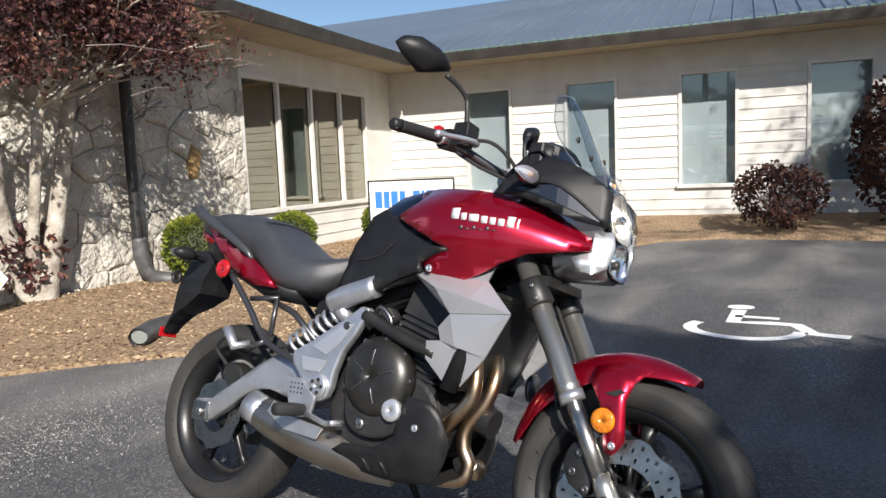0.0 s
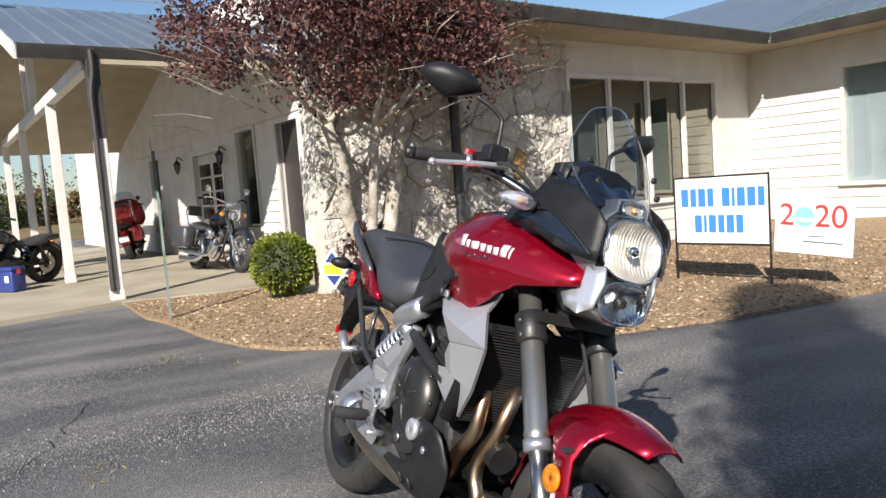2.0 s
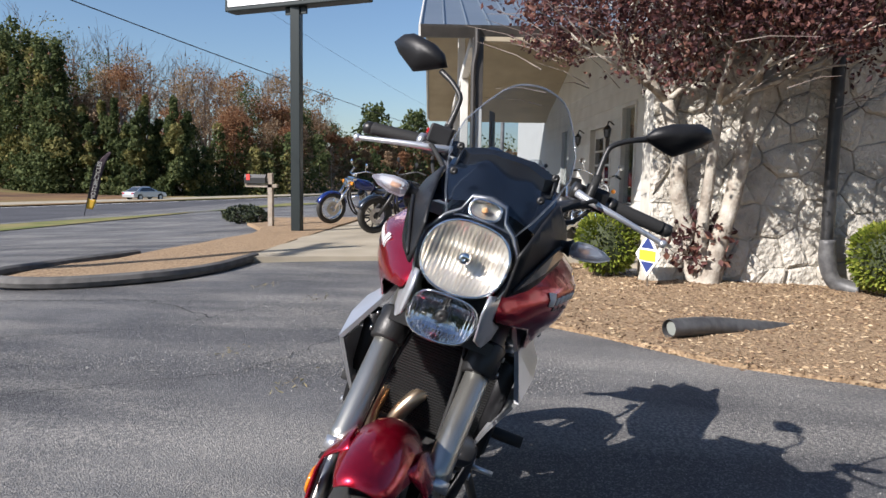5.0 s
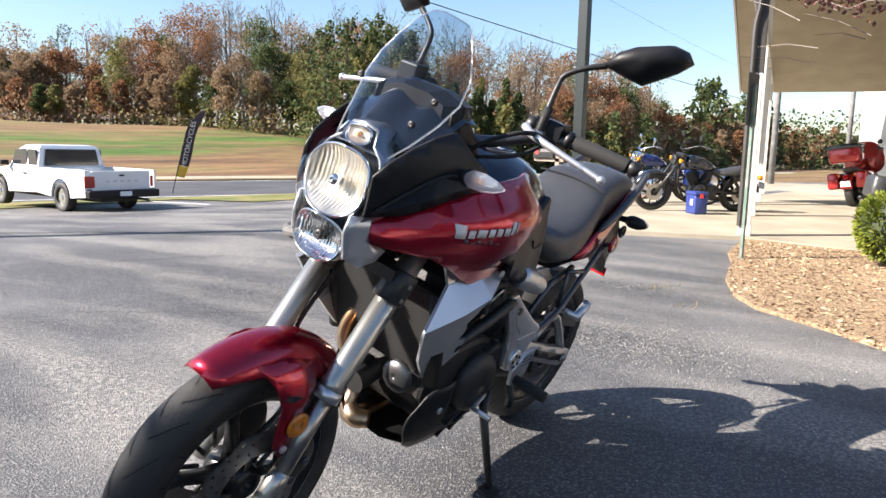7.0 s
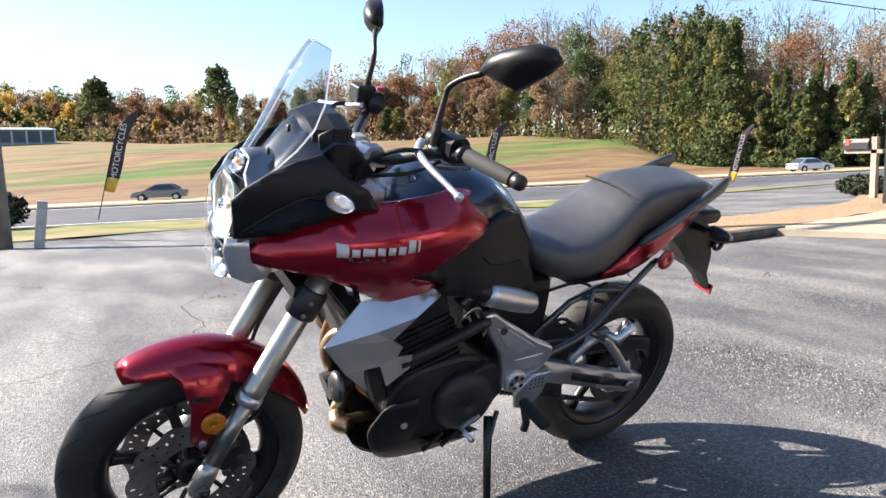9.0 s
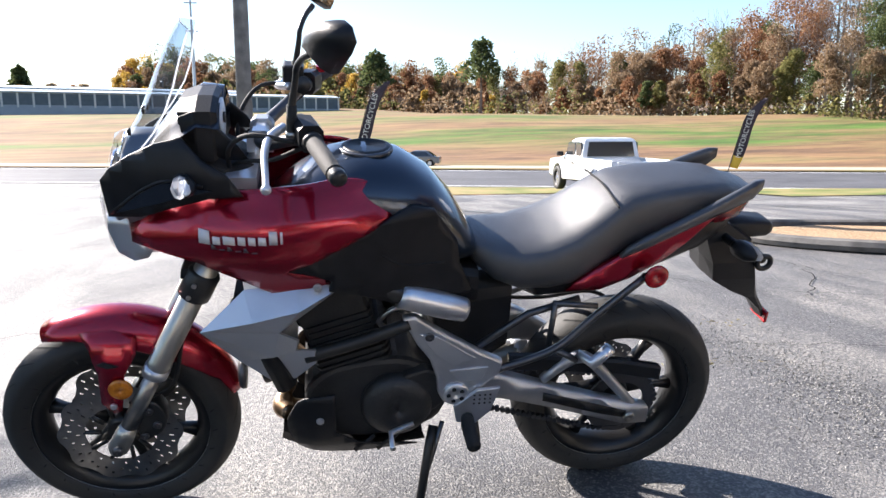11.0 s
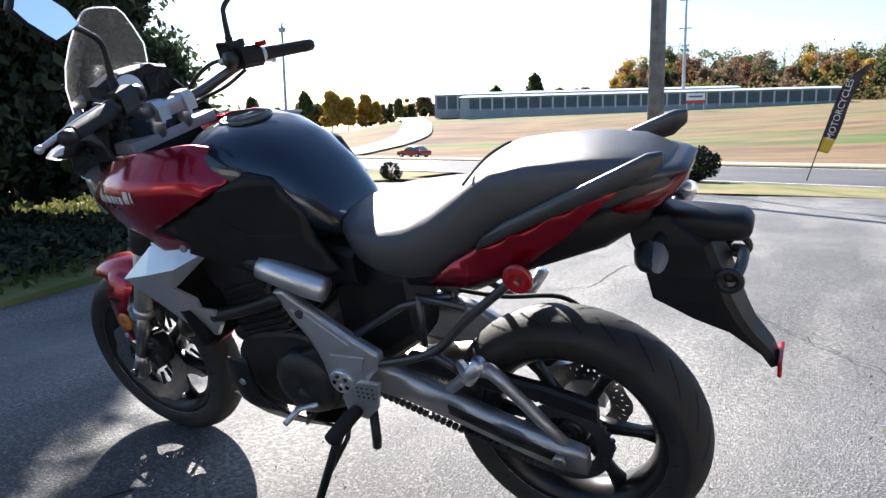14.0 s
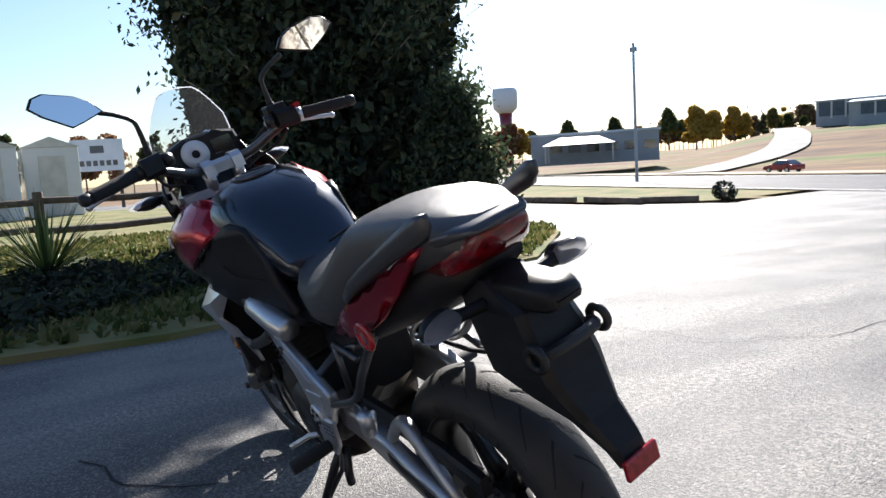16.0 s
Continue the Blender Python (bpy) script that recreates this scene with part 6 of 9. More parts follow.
# mirrors
def mirror_ring(s, dx, k, bulge=0.0):
    """The six-cornered outline of a mirror, from its stem outwards."""
    ol = [(-0.082, -0.002), (-0.062, 0.024), (-0.030, 0.037), (0.036, 0.041), (0.064, 0.028), (0.082, 0.002), (0.060, -0.018), (0.004, -0.046), (-0.030, -0.030), (-0.064, -0.012)]
    tilt = 0.12 if s < 0 else 0.30
    return [(0.858 + dx - 0.36 * u * k, s * (0.334 + u * k), 1.366 + v * k + tilt * u * k + bulge) for u, v in ol]


for s in (-1, 1):
    st = P("mirror_stem", tube([(0.935, s * 0.188, 1.150), (0.935, s * 0.188, 1.20), (0.924, s * 0.186, 1.27), (0.920, s * 0.192, 1.297), (0.908, s * 0.225, 1.322), (0.890, s * 0.262, 1.340)], [0.012, 0.009, 0.0065, 0.0065, 0.0065, 0.0075], 12), BLACKMET, "black mirror with a bent stem")
    P("stem_boot", tube([(0.935, s * 0.188, 1.16), (0.933, s * 0.188, 1.222)], 0.0105, 12, smooth=0), RUBBER2, parent=st)
    P("stem_nut", tube([(0.935, s * 0.188, 1.155), (0.935, s * 0.188, 1.168)], 0.014, 6, smooth=0), STEEL, parent=st)
    P("mirror_housing", loft([mirror_ring(s, -0.012, 0.97), mirror_ring(s, -0.009, 1.0), mirror_ring(s, 0.004, 1.0), mirror_ring(s, 0.020, 0.86, 0.004), mirror_ring(s, 0.033, 0.55, 0.006), mirror_ring(s, 0.038, 0.2, 0.008)]), BLACKPL, "angular black mirror housing", True, st)
    f = bmesh.new()
    f.faces.new([f.verts.new(p) for p in mirror_ring(s, -0.0135, 0.93)])
    P("mirror_glass", f, MIRROR, "mirror glass", False, st)
# ---------------------------------------------------------------- building skin


WIN_SEGS = [0.0] + [v for w in BW for v in (w[0] - 0.05, w[1] + 0.05)] + [12.0]
for i in range(0, len(WIN_SEGS), 2):
    lap_boards(WIN_SEGS[i] + 0.004, WIN_SEGS[i + 1] - 0.004, 0.66, 2.5, wall_north, Matrix.Identity(4), 0.17)
lap_boards(0.0, 12.0, 0.15, 0.66, wall_north, Matrix.Identity(4), 0.17)
lap_boards(0.0, 12.0, 2.5, 2.92, wall_north, Matrix.Identity(4), 0.21)
EM = Matrix.Translation((0, -4.38, 0)) @ Matrix.Rotation(radians(90), 4, "Z")
lap_boards(0.02, 3.36, 0.02, 0.60, wall_east, EM, 0.17)
PMM = Matrix.Translation((0, PY, 0))
segs = [-13.0] + [v for a, b, z0, z1 in sorted(PW) for v in (a - 0.07, b + 0.07)] + [-0.32]
for i in range(0, len(segs), 2):
    lap_boards(segs[i] + 0.004, segs[i + 1] - 0.004, 0.06, 2.31, wall_porch, PMM, 0.17)
lap_boards(-13.0, -0.32, 2.31, 3.0, wall_porch, PMM, 0.23)


def clip(polygon, p, n):
    """The part of a convex outline on the near side of a line."""
    out = []
    for i, a in enumerate(polygon):
        b = polygon[(i + 1) % len(polygon)]
        da, db = (a[0] - p[0]) * n[0] + (a[1] - p[1]) * n[1], (b[0] - p[0]) * n[0] + (b[1] - p[1]) * n[1]
        if da <= 0:
            out.append(a)
        if da * db < 0:
            t = da / (da - db)
            out.append((a[0] + (b[0] - a[0]) * t, a[1] + (b[1] - a[1]) * t))
    return out


def rubble(w, h, nx, nz, seed):
    """Outlines of irregular stones that fill a rectangle."""
    rng = random.Random(seed)
    pts = []
    for j in range(-1, nz + 1):
        for i in range(-1, nx + 1):
            pts.append(((i + 0.5 + 0.5 * (j % 2) + rng.uniform(-0.46, 0.46)) * w / nx, (j + 0.5 + rng.uniform(-0.45, 0.45)) * h / nz))
    out = []
    for k, a in enumerate(pts):
        cell = [(0, 0), (w, 0), (w, h), (0, h)]
        for b in pts:
            if b is a or abs(b[0] - a[0]) > 1.6 or abs(b[1] - a[1]) > 1.6 or not cell:
                continue
            cell = clip(cell, ((a[0] + b[0]) / 2, (a[1] + b[1]) / 2), (b[0] - a[0], b[1] - a[1]))
        if len(cell) > 2:
            area = abs(sum(p[0] * q[1] - q[0] * p[1] for p, q in zip(cell, cell[1:] + cell[:1]))) / 2
            if area > 0.004:
                out.append(cell)
    return out


rng = random.Random(5)
STONES = rubble(3.77, 3.1, 13, 11, 11)
TAN_ONE = min(STONES, key=lambda q: math.hypot(sum(p[0] for p in q) / len(q) - 2.72, sum(p[1] for p in q) / len(q) - 1.28) - 0.25 * (max(p[0] for p in q) - min(p[0] for p in q)))
for cell in STONES:
    cx, cz = sum(p[0] for p in cell) / len(cell), sum(p[1] for p in cell) / len(cell)
    ochre = cell is TAN_ONE
    d = rng.uniform(0.015, 0.06)
    bm = bmesh.new()
    rings = []
    for k, (shrink, depth) in enumerate(((0.985, 0.0), (0.955, d * 0.65), (0.74, d))):
        rings.append([bm.verts.new((depth + (rng.uniform(-0.012, 0.012) if k == 2 else 0), -8.15 + cx + (p[0] - cx) * shrink, cz + (p[1] - cz) * shrink)) for p in cell])
    n = len(cell)
    for a, b in zip(rings, rings[1:]):
        for k in range(n):
            bm.faces.new((a[k], a[(k + 1) % n], b[(k + 1) % n], b[k]))
    c = bm.verts.new((d * rng.uniform(0.95, 1.25), -8.15 + cx + rng.uniform(-0.03, 0.03), cz + rng.uniform(-0.03, 0.03)))
    for k in range(n):
        bm.faces.new((rings[2][k], rings[2][(k + 1) % n], c))
    part("stone", bm, STONE_Y if ochre else STONE, stone_wall)

PIPE = mat("black_downpipe", (0.018, 0.018, 0.019), 0.4, col2=(0.03, 0.03, 0.03), scale=8)
dp = thing("downpipe", BM @ pose(0.12, -6.42, 0), "black plastic downpipe fixed to the stone wall", "downpipe")
part("pipe", tube([(0.45, 0.02, 2.95), (0.4, 0.02, 2.88), (0.06, 0, 2.6), (0.03, 0, 2.4), (0.03, 0, 0.55), (0.04, 0, 0.35)], 0.062, 12, smooth=3), PIPE, dp, smooth=True)
CORR = mat("corrugated_pipe", (0.05, 0.05, 0.052), 0.5, col2=(0.10, 0.10, 0.10), scale=15)
bm = tube([(0.04, 0, 0.52), (0.05, 0.01, 0.30), (0.09, 0.06, 0.12), (0.16, 0.16, 0.06), (0.26, 0.24, 0.04)], [0.075 + 0.007 * (k % 2) for k in range(5)], 12, smooth=6)
part("elbow", bm, CORR, dp, "grey corrugated bottom elbow", True)
dr = thing("drain_pipe", pose(-2.2, 1.22, 0.05), "grey corrugated drain pipe lying half buried in mulch", "drain pipe")
pts = [(0, 0, 0.045), (-0.2, 0.27, 0.035), (-0.42, 0.58, -0.01), (-0.8, 1.1, -0.10)]
sp = spline(pts, 14)
part("pipe", tube([tuple(p) for p in sp], [0.062 + 0.006 * (k % 2) for k in range(len(sp))], 14, smooth=0, cap=False), CORR, dr, smooth=True)
# disc plugging the mouth, coloured in place of the shaded hollow
part("pipe_mouth_disc", tube([(-0.02, 0.026, 0.05), (-0.03, 0.04, 0.05)], 0.054, 14, smooth=0), BACKING, dr)

LAMPMAT = mat("black_lantern", (0.02, 0.02, 0.02), 0.4, 0.4)
for x in (-5.45, -8.0):
    la = thing("wall_lantern", BM @ pose(x, PY - 0.02, 1.9), "black carriage lantern on the porch wall", "wall lamp", "lanterns on the porch wall")
    part("bracket", tube([(0, 0, 0.1), (0, -0.1, 0.16), (0, -0.12, 0.05)], 0.012, 8), LAMPMAT, la)
    part("cage", lathe([(0.03, -0.14), (0.055, -0.10), (0.07, 0.02), (0.02, 0.08), (0.0005, 0.09), (0.0005, -0.15)], 8, c=(0, -0.12, 0), axis="Z"), PANE2, la)
    part("cap", lathe([(0.085, 0.02), (0.03, 0.085), (0.0005, 0.11), (0.0005, 0.02)], 8, c=(0, -0.12, 0), axis="Z"), LAMPMAT, la)
    part("finial", lathe([(0.02, -0.16), (0.035, -0.135), (0.0005, -0.13), (0.0005, -0.2)], 8, c=(0, -0.12, 0), axis="Z"), LAMPMAT, la)

# ---------------------------------------------------------------- planting
BARK = ramp_mat("pale_bark", [(0.3, (0.17, 0.145, 0.115)), (0.45, (0.33, 0.29, 0.24)), (0.58, (0.40, 0.37, 0.31)), (0.75, (0.52, 0.48, 0.42))], 9, 0.9, 0.6, 40)
TWIG = mat("grey_twigs", (0.15, 0.12, 0.105), 0.9, col2=(0.22, 0.185, 0.16), scale=5)
PURPLE = ramp_mat("purple_leaves", [(0.1, (0.036, 0.014, 0.017)), (0.45, (0.088, 0.034, 0.034)), (0.75, (0.155, 0.063, 0.050)), (0.97, (0.23, 0.115, 0.078))], 2, 0.6, 0, rand=0.9, spec=0.4, thin=0.35)
BOX_LEAF = ramp_mat("boxwood_leaves", [(0.1, (0.055, 0.08, 0.010)), (0.45, (0.15, 0.195, 0.024)), (0.75, (0.25, 0.28, 0.042)), (0.97, (0.34, 0.35, 0.075))], 3, 0.6, 0, rand=0.8, spec=0.3, thin=0.35)
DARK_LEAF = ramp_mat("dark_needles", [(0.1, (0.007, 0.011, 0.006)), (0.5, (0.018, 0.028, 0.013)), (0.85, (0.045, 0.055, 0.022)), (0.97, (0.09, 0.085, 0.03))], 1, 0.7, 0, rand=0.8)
REDBUSH = ramp_mat("russet_leaves", [(0.1, (0.02, 0.010, 0.009)), (0.5, (0.06, 0.025, 0.02)), (0.9, (0.13, 0.06, 0.035))], 2, 0.7, 0, rand=0.8, thin=0.35)


def leaf_mesh(centres, size, seed, up=0.0, stretch=1.5):
    """Folded four-cornered leaves, turned at random, as one mesh."""
    rs = np.random.RandomState(seed)
    c = np.asarray(centres, float)
    n = len(c)
    a = rs.normal(size=(n, 3))
    a[:, 2] *= 1 - up
    a /= np.linalg.norm(a, axis=1)[:, None]
    b = np.cross(a, rs.normal(size=(n, 3)))
    b /= np.linalg.norm(b, axis=1)[:, None]
    k = np.cross(a, b)
    s = (size * rs.uniform(0.6, 1.3, n))[:, None]
    v = np.stack([c - a * s * stretch / 2, c + b * s * 0.45 + k * s * 0.12, c + a * s * stretch / 2, c - b * s * 0.45 + k * s * 0.12], 1).reshape(-1, 3)
    return v, n


def leaves(name, centres, size, seed, material, parent=None, up=0.0, stretch=1.5):
    v, n = leaf_mesh(centres, size, seed, up, stretch)
    me = bpy.data.meshes.new(name)
    me.from_pydata(v.tolist(), [], [f for i in range(n) for f in ((4 * i, 4 * i + 1, 4 * i + 2), (4 * i, 4 * i + 2, 4 * i + 3))])
    me.materials.append(material)
    ob = new(name, me)
    if parent is not None:
        ob.parent = parent
    return ob


def blob_points(n, centre, radii, rs, shell_only=0.0):
    d = rs.normal(size=(n, 3))
    d /= np.linalg.norm(d, axis=1)[:, None]
    r = rs.uniform(shell_only, 1, n) ** (1 / 2.2)
    return np.asarray(centre) + d * r[:, None] * np.asarray(radii)


def boxwood(x, y, r, h, seed, label):
    t = thing("round_shrub", pose(x, y, bed_z(x, y)), label, "shrub", "clipped shrubs by the wall")
    rs = np.random.RandomState(seed)
    d = rs.normal(size=(2600, 3))
    d /= np.linalg.norm(d, axis=1)[:, None]
    q = np.sign(d) * np.abs(d) ** 0.8
    q /= np.maximum(1e-6, np.linalg.norm(q, axis=1)[:, None]) ** 0.55
    rad = rs.uniform(0.86, 1.0, 2600) + 0.05 * np.sin(d[:, 0] * 7 + seed) * np.sin(d[:, 2] * 6)
    p = q * rad[:, None] * np.array([r, r, h / 2]) + np.array([0, 0, h / 2 + 0.03])
    leaves("foliage", p, 0.034, seed, BOX_LEAF, t)
    # solid dark core: the shade between the leaves put into its colour
    part("shade_core", lathe([(max(0.001, 0.86 * r * math.sin(math.pi * k / 10) ** 0.7), 0.05 + 0.88 * h * (0.5 - 0.5 * math.cos(math.pi * k / 10))) for k in range(11)], 20, axis="Z", closed=False), DARK_LEAF, t)
    part("stem", tube([(0, 0, -0.02), (0.01, 0, 0.12)], 0.03, 6, smooth=0), BARK, t)
    return t


boxwood(-4.45, 3.5, 0.35, 0.68, 3, "clipped round bright green shrub by the stone wall")
boxwood(-4.75, 5.25, 0.31, 0.60, 4, "clipped round bright green shrub under the window")
boxwood(-4.85, 7.3, 0.30, 0.58, 5, "clipped round bright green shrub under the window")
boxwood(-5.05, 0.98, 0.34, 0.66, 6, "clipped round bright green shrub at the porch corner")


def limb(bm, p, d, length, r, rng, depth, tips, curl=0.25, split=3):
    """A branch that bends and splits; its thin ends are gathered in tips."""
    pts, q = [Vector(p)], Vector(d).normalized()
    n = 4
    for k in range(n):
        q = (q + Vector((rng.uniform(-curl, curl), rng.uniform(-curl, curl), rng.uniform(-curl * 0.6, curl)))).normalized()
        pts.append(pts[-1] + q * length / n)
    tube([tuple(v) for v in pts], [r * (1 - 0.45 * k / n) for k in range(n + 1)], 6 if depth > 1 else 4, bm, 0)
    if depth == 0:
        tips.append((pts[-1], q))
        tips.append((pts[-2], q))
        return
    for k in range(split):
        i = rng.choice((2, 3, 4)) if k else 4
        e = Vector((rng.uniform(-1, 1), rng.uniform(-1, 1), rng.uniform(-0.3, 0.7))).normalized()
        limb(bm, pts[i], (q * 0.8 + e * 0.9), length * rng.uniform(0.62, 0.85), r * 0.55, rng, depth - 1, tips, curl, split)


# purple-leaved tree before the stone wall
rng = random.Random(21)
tree = thing("purple_leaf_tree", pose(-4.72, 1.9, 0.03), "small multi-trunk tree with pale bark and withered purple leaves", "tree")
bm, tips = bmesh.new(), []
for q in ([(0.0, 0.0, -0.05), (-0.02, -0.15, 0.5), (0.05, -0.28, 0.95), (0.10, -0.30, 1.35), (0.15, -0.45, 1.8)], [(0.05, 0.02, -0.05), (0.10, 0.12, 0.45), (0.12, 0.22, 0.9), (0.20, 0.28, 1.4), (0.25, 0.35, 1.9)], [(-0.02, 0.0, 0.0), (0.12, -0.05, 0.5), (0.22, -0.02, 1.1), (0.35, 0.0, 1.75)]):
    r0 = 0.095 if q[0][0] >= 0 else 0.06
    tube(q, [r0 * 1.5, r0, r0 * 0.85, r0 * 0.8, r0 * 0.65][: len(q)], 10, bm, 4)
    for k in range(4):
        limb(bm, q[-1], (rng.uniform(-0.5, 0.9), rng.uniform(-1.2, 1.2), rng.uniform(0.25, 0.8)), 0.75, 0.035, rng, 2, tips)
part("trunk", bm, BARK, tree, "pale mottled bark", True)
rs = np.random.RandomState(8)
pts = []
for p, q in tips:
    pts.append(np.array(p) + rs.normal(size=(125, 3)) * np.array([0.19, 0.19, 0.13]))
for c, rad in (((-0.5, -1.45, 2.72), (0.75, 0.5, 0.5)),):
    pts.append(blob_points(2500, c, rad, rs, 0.1))
pts.append(blob_points(8200, (0.55, -0.35, 2.62), (1.15, 1.75, 0.72), rs, 0.25))
pts = np.concatenate(pts)
keep = (pts[:, 2] > 1.55 + 0.16 * np.sin(pts[:, 1] * 5) + 0.1 * np.sin(pts[:, 0] * 9)) & (pts[:, 2] < 3.9) & (np.abs(pts[:, 1] + 0.2) < 1.9)
gap = np.array([noise.noise((p[0] * 2.2, p[1] * 2.2, p[2] * 2.6)) for p in pts])
leaves("crown", pts[keep & (gap > -0.08)], 0.038, 9, PURPLE, tree)
bm = bmesh.new()
for k in range(110):
    p = Vector((rng.uniform(-0.1, 1.3), rng.uniform(-1.8, 1.4), rng.uniform(1.75, 3.2)))
    d = Vector((rng.uniform(-0.4, 0.8), p.y + 0.3 + rng.uniform(-0.6, 0.6), rng.uniform(-0.1, 0.7))).normalized()
    tube([p, p + d * 0.25 + Vector((0, 0, 0.03)), p + d * rng.uniform(0.4, 0.7)], [0.006, 0.004, 0.002], 4, bm, 0)
tagged(part("bare_twig_mass", bm, TWIG, tree, "bare grey twigs"), kind="stuff")
# suckers at its foot
leaves("sucker_growth", blob_points(420, (0.05, -0.05, 0.42), (0.22, 0.35, 0.36), rs), 0.06, 31, PURPLE, tree)


def shrub(name, x, y, z, r, h, seed, material, label, n=1500, size=0.06, stems=True):
    t = thing(name, pose(x, y, z), label, "shrub")
    rs = np.random.RandomState(seed)
    p = blob_points(n, (0, 0, h * 0.52), (r, r, h * 0.52), rs, 0.3)
    g = np.array([noise.noise((q[0] * 3.5 + seed, q[1] * 3.5, q[2] * 3.5)) for q in p])
    leaves("foliage", p[(p[:, 2] > 0.02) & (g > -0.25)], size, seed, material, t)
    bm = bmesh.new()
    rg = random.Random(seed)
    for k in range(14):
        a = rg.uniform(0, 6.28)
        e = (r * 0.7 * math.cos(a), r * 0.7 * math.sin(a), h * rg.uniform(0.5, 0.95))
        tube([(0, 0, -0.02), (e[0] * 0.4, e[1] * 0.4, e[2] * 0.55), e], [0.014, 0.009, 0.003], 5, bm, 0)
    part("stems", bm, TWIG, t)
    return t


shrub("russet_shrub", 0.55, 9.15, 0.1, 0.62, 0.92, 41, REDBUSH, "loose russet shrub before the sided wall", 2600, 0.05)
shrub("dark_shrub", 2.05, 9.65, 0.1, 0.72, 2.05, 42, REDBUSH, "tall dark russet shrub before the sided wall", 4200, 0.07)

# mulch chips that stand proud of the bed
rs = np.random.RandomState(3)
pts = []
while len(pts) < 22000:
    x, y = rs.uniform(-6.2, -0.9), rs.uniform(-0.5, 8.6)
    edge = itp(y, [(-0.6, -6.3), (-0.26, -4.4), (0.14, -2.8), (0.83, -2.1), (1.45, -1.55), (2.4, -1.2), (3.3, -1.0), (8.6, -1.0)])
    if x < edge + rs.normal() * 0.05 and not (y > 1.3 and x < -4.75 - 0.176 * (y - 1.6)):
        pts.append((x, y, bed_z(x, y) + 0.006))
tagged(leaves("mulch_chips", pts, 0.014, 4, CHIP, None, 0.85, 2.6), "loose brown wood chips scattered over the bed", "mulch", kind="stuff")
rs = np.random.RandomState(13)
TUFTS = [(-3.2, -1.6), (-3.8, -2.3), (-2.4, 0.0), (-1.0, 3.0), (0.4, -3.8), (-0.75, -0.85), (-1.3, -1.5), (-2.9, -0.4)]
pts = []
for k in range(220):
    c = TUFTS[rs.randint(len(TUFTS))]
    pts.append((c[0] + rs.normal() * 0.10, c[1] + rs.normal() * 0.05, gh(*c) + 0.008))
DRY = mat("dry_grass_tuft", (0.22, 0.17, 0.09), 0.9, col2=(0.15, 0.14, 0.06), scale=20)
tagged(leaves("dry_tufts", pts, 0.007, 14, DRY, None, 0.1, 5.0), "tufts of dry grass growing in asphalt cracks", "dry grass", kind="stuff")

# ---------------------------------------------------------------- signs in the bed
WHITEBOARD = mat("white_sign_board", (0.82, 0.83, 0.84), 0.35, col2=(0.76, 0.77, 0.78), scale=2)
BLUEINK = mat("blue_sign_ink", (0.045, 0.20, 0.56), 0.45)
REDINK = mat("red_sign_ink", (0.60, 0.05, 0.04), 0.45)
SKYINK = mat("pale_blue_ink", (0.22, 0.52, 0.72), 0.45)
NAVY = mat("navy_ink", (0.03, 0.05, 0.18), 0.45)
YELLOW = mat("yellow_ink", (0.75, 0.50, 0.04), 0.5)
BLACKFRAME = mat("black_sign_frame", (0.012, 0.012, 0.012), 0.45)


def letters(text, size, m, material, parent, name, label, th=0.002):
    """Words in the built-in font, as a mesh."""
    cu = bpy.data.curves.new(name, "FONT")
    cu.body, cu.size, cu.extrude, cu.align_x, cu.align_y = text, size, th, "CENTER", "CENTER"
    tmp = bpy.data.objects.new("tmp", cu)
    me = bpy.data.meshes.new_from_object(tmp)
    bpy.data.objects.remove(tmp)
    me.materials.clear()
    me.materials.append(material)
    o = new(name, me)
    o.parent = parent
    o.matrix_basis = m
    o["label"] = label
    return o


FACE = Matrix.Rotation(radians(90), 4, "X")


def blocks(widths, x0, z, h, gap, y, material, parent, slant=0.0):
    """A line of plain blocks that stand for the signs of a name."""
    x = x0
    for w in widths:
        if w > 0:
            b = bmesh.new()
            vs = [(x + slant * 0, y, z), (x + w, y, z), (x + w + slant, y, z + h), (x + slant, y, z + h)]
            f = b.faces.new([b.verts.new(v) for v in vs])
            r = bmesh.ops.extrude_face_region(b, geom=[f])
            bmesh.ops.translate(b, vec=(0, 0.002, 0), verts=[v for v in r["geom"] if isinstance(v, bmesh.types.BMVert)])
            part("lettering_block", b, material, parent)
        x += abs(w) + gap


SM = pose(-2.71, 4.33, 0.03, 0, 0, 14)
s1 = thing("frame_sign", SM, "white yard sign with blue lettering in a black metal frame", "sign")
bm = tube([(0, 0, 0), (0, 0, 0.985), (0.93, 0, 0.985), (0.93, 0, 0)], 0.013, 4, smooth=0)
tube([(0, 0, 0.35), (0.93, 0, 0.35)], 0.013, 4, bm, 0)
tube([(0, 0.28, 0.0), (0, 0, 0.12)], 0.01, 4, bm, 0), tube([(0.93, 0.28, 0.0), (0.93, 0, 0.12)], 0.01, 4, bm, 0)
tube([(0.0, 0.28, 0.012), (0.93, 0.28, 0.012)], 0.01, 4, bm, 0)
part("frame", bm, BLACKFRAME, s1)
part("board", box(0.012, -0.006, 0.362, 0.918, 0.006, 0.972), WHITEBOARD, s1)
blocks([0.075, 0.06, 0.072, 0.06, -0.04, 0.075, 0.028, 0.075, 0.075, 0.06], 0.075, 0.705, 0.17, 0.022, -0.009, BLUEINK, s1)
blocks([0.072, 0.028, 0.072, 0.06, 0.072, 0.066], 0.21, 0.46, 0.165, 0.022, -0.009, BLUEINK, s1)
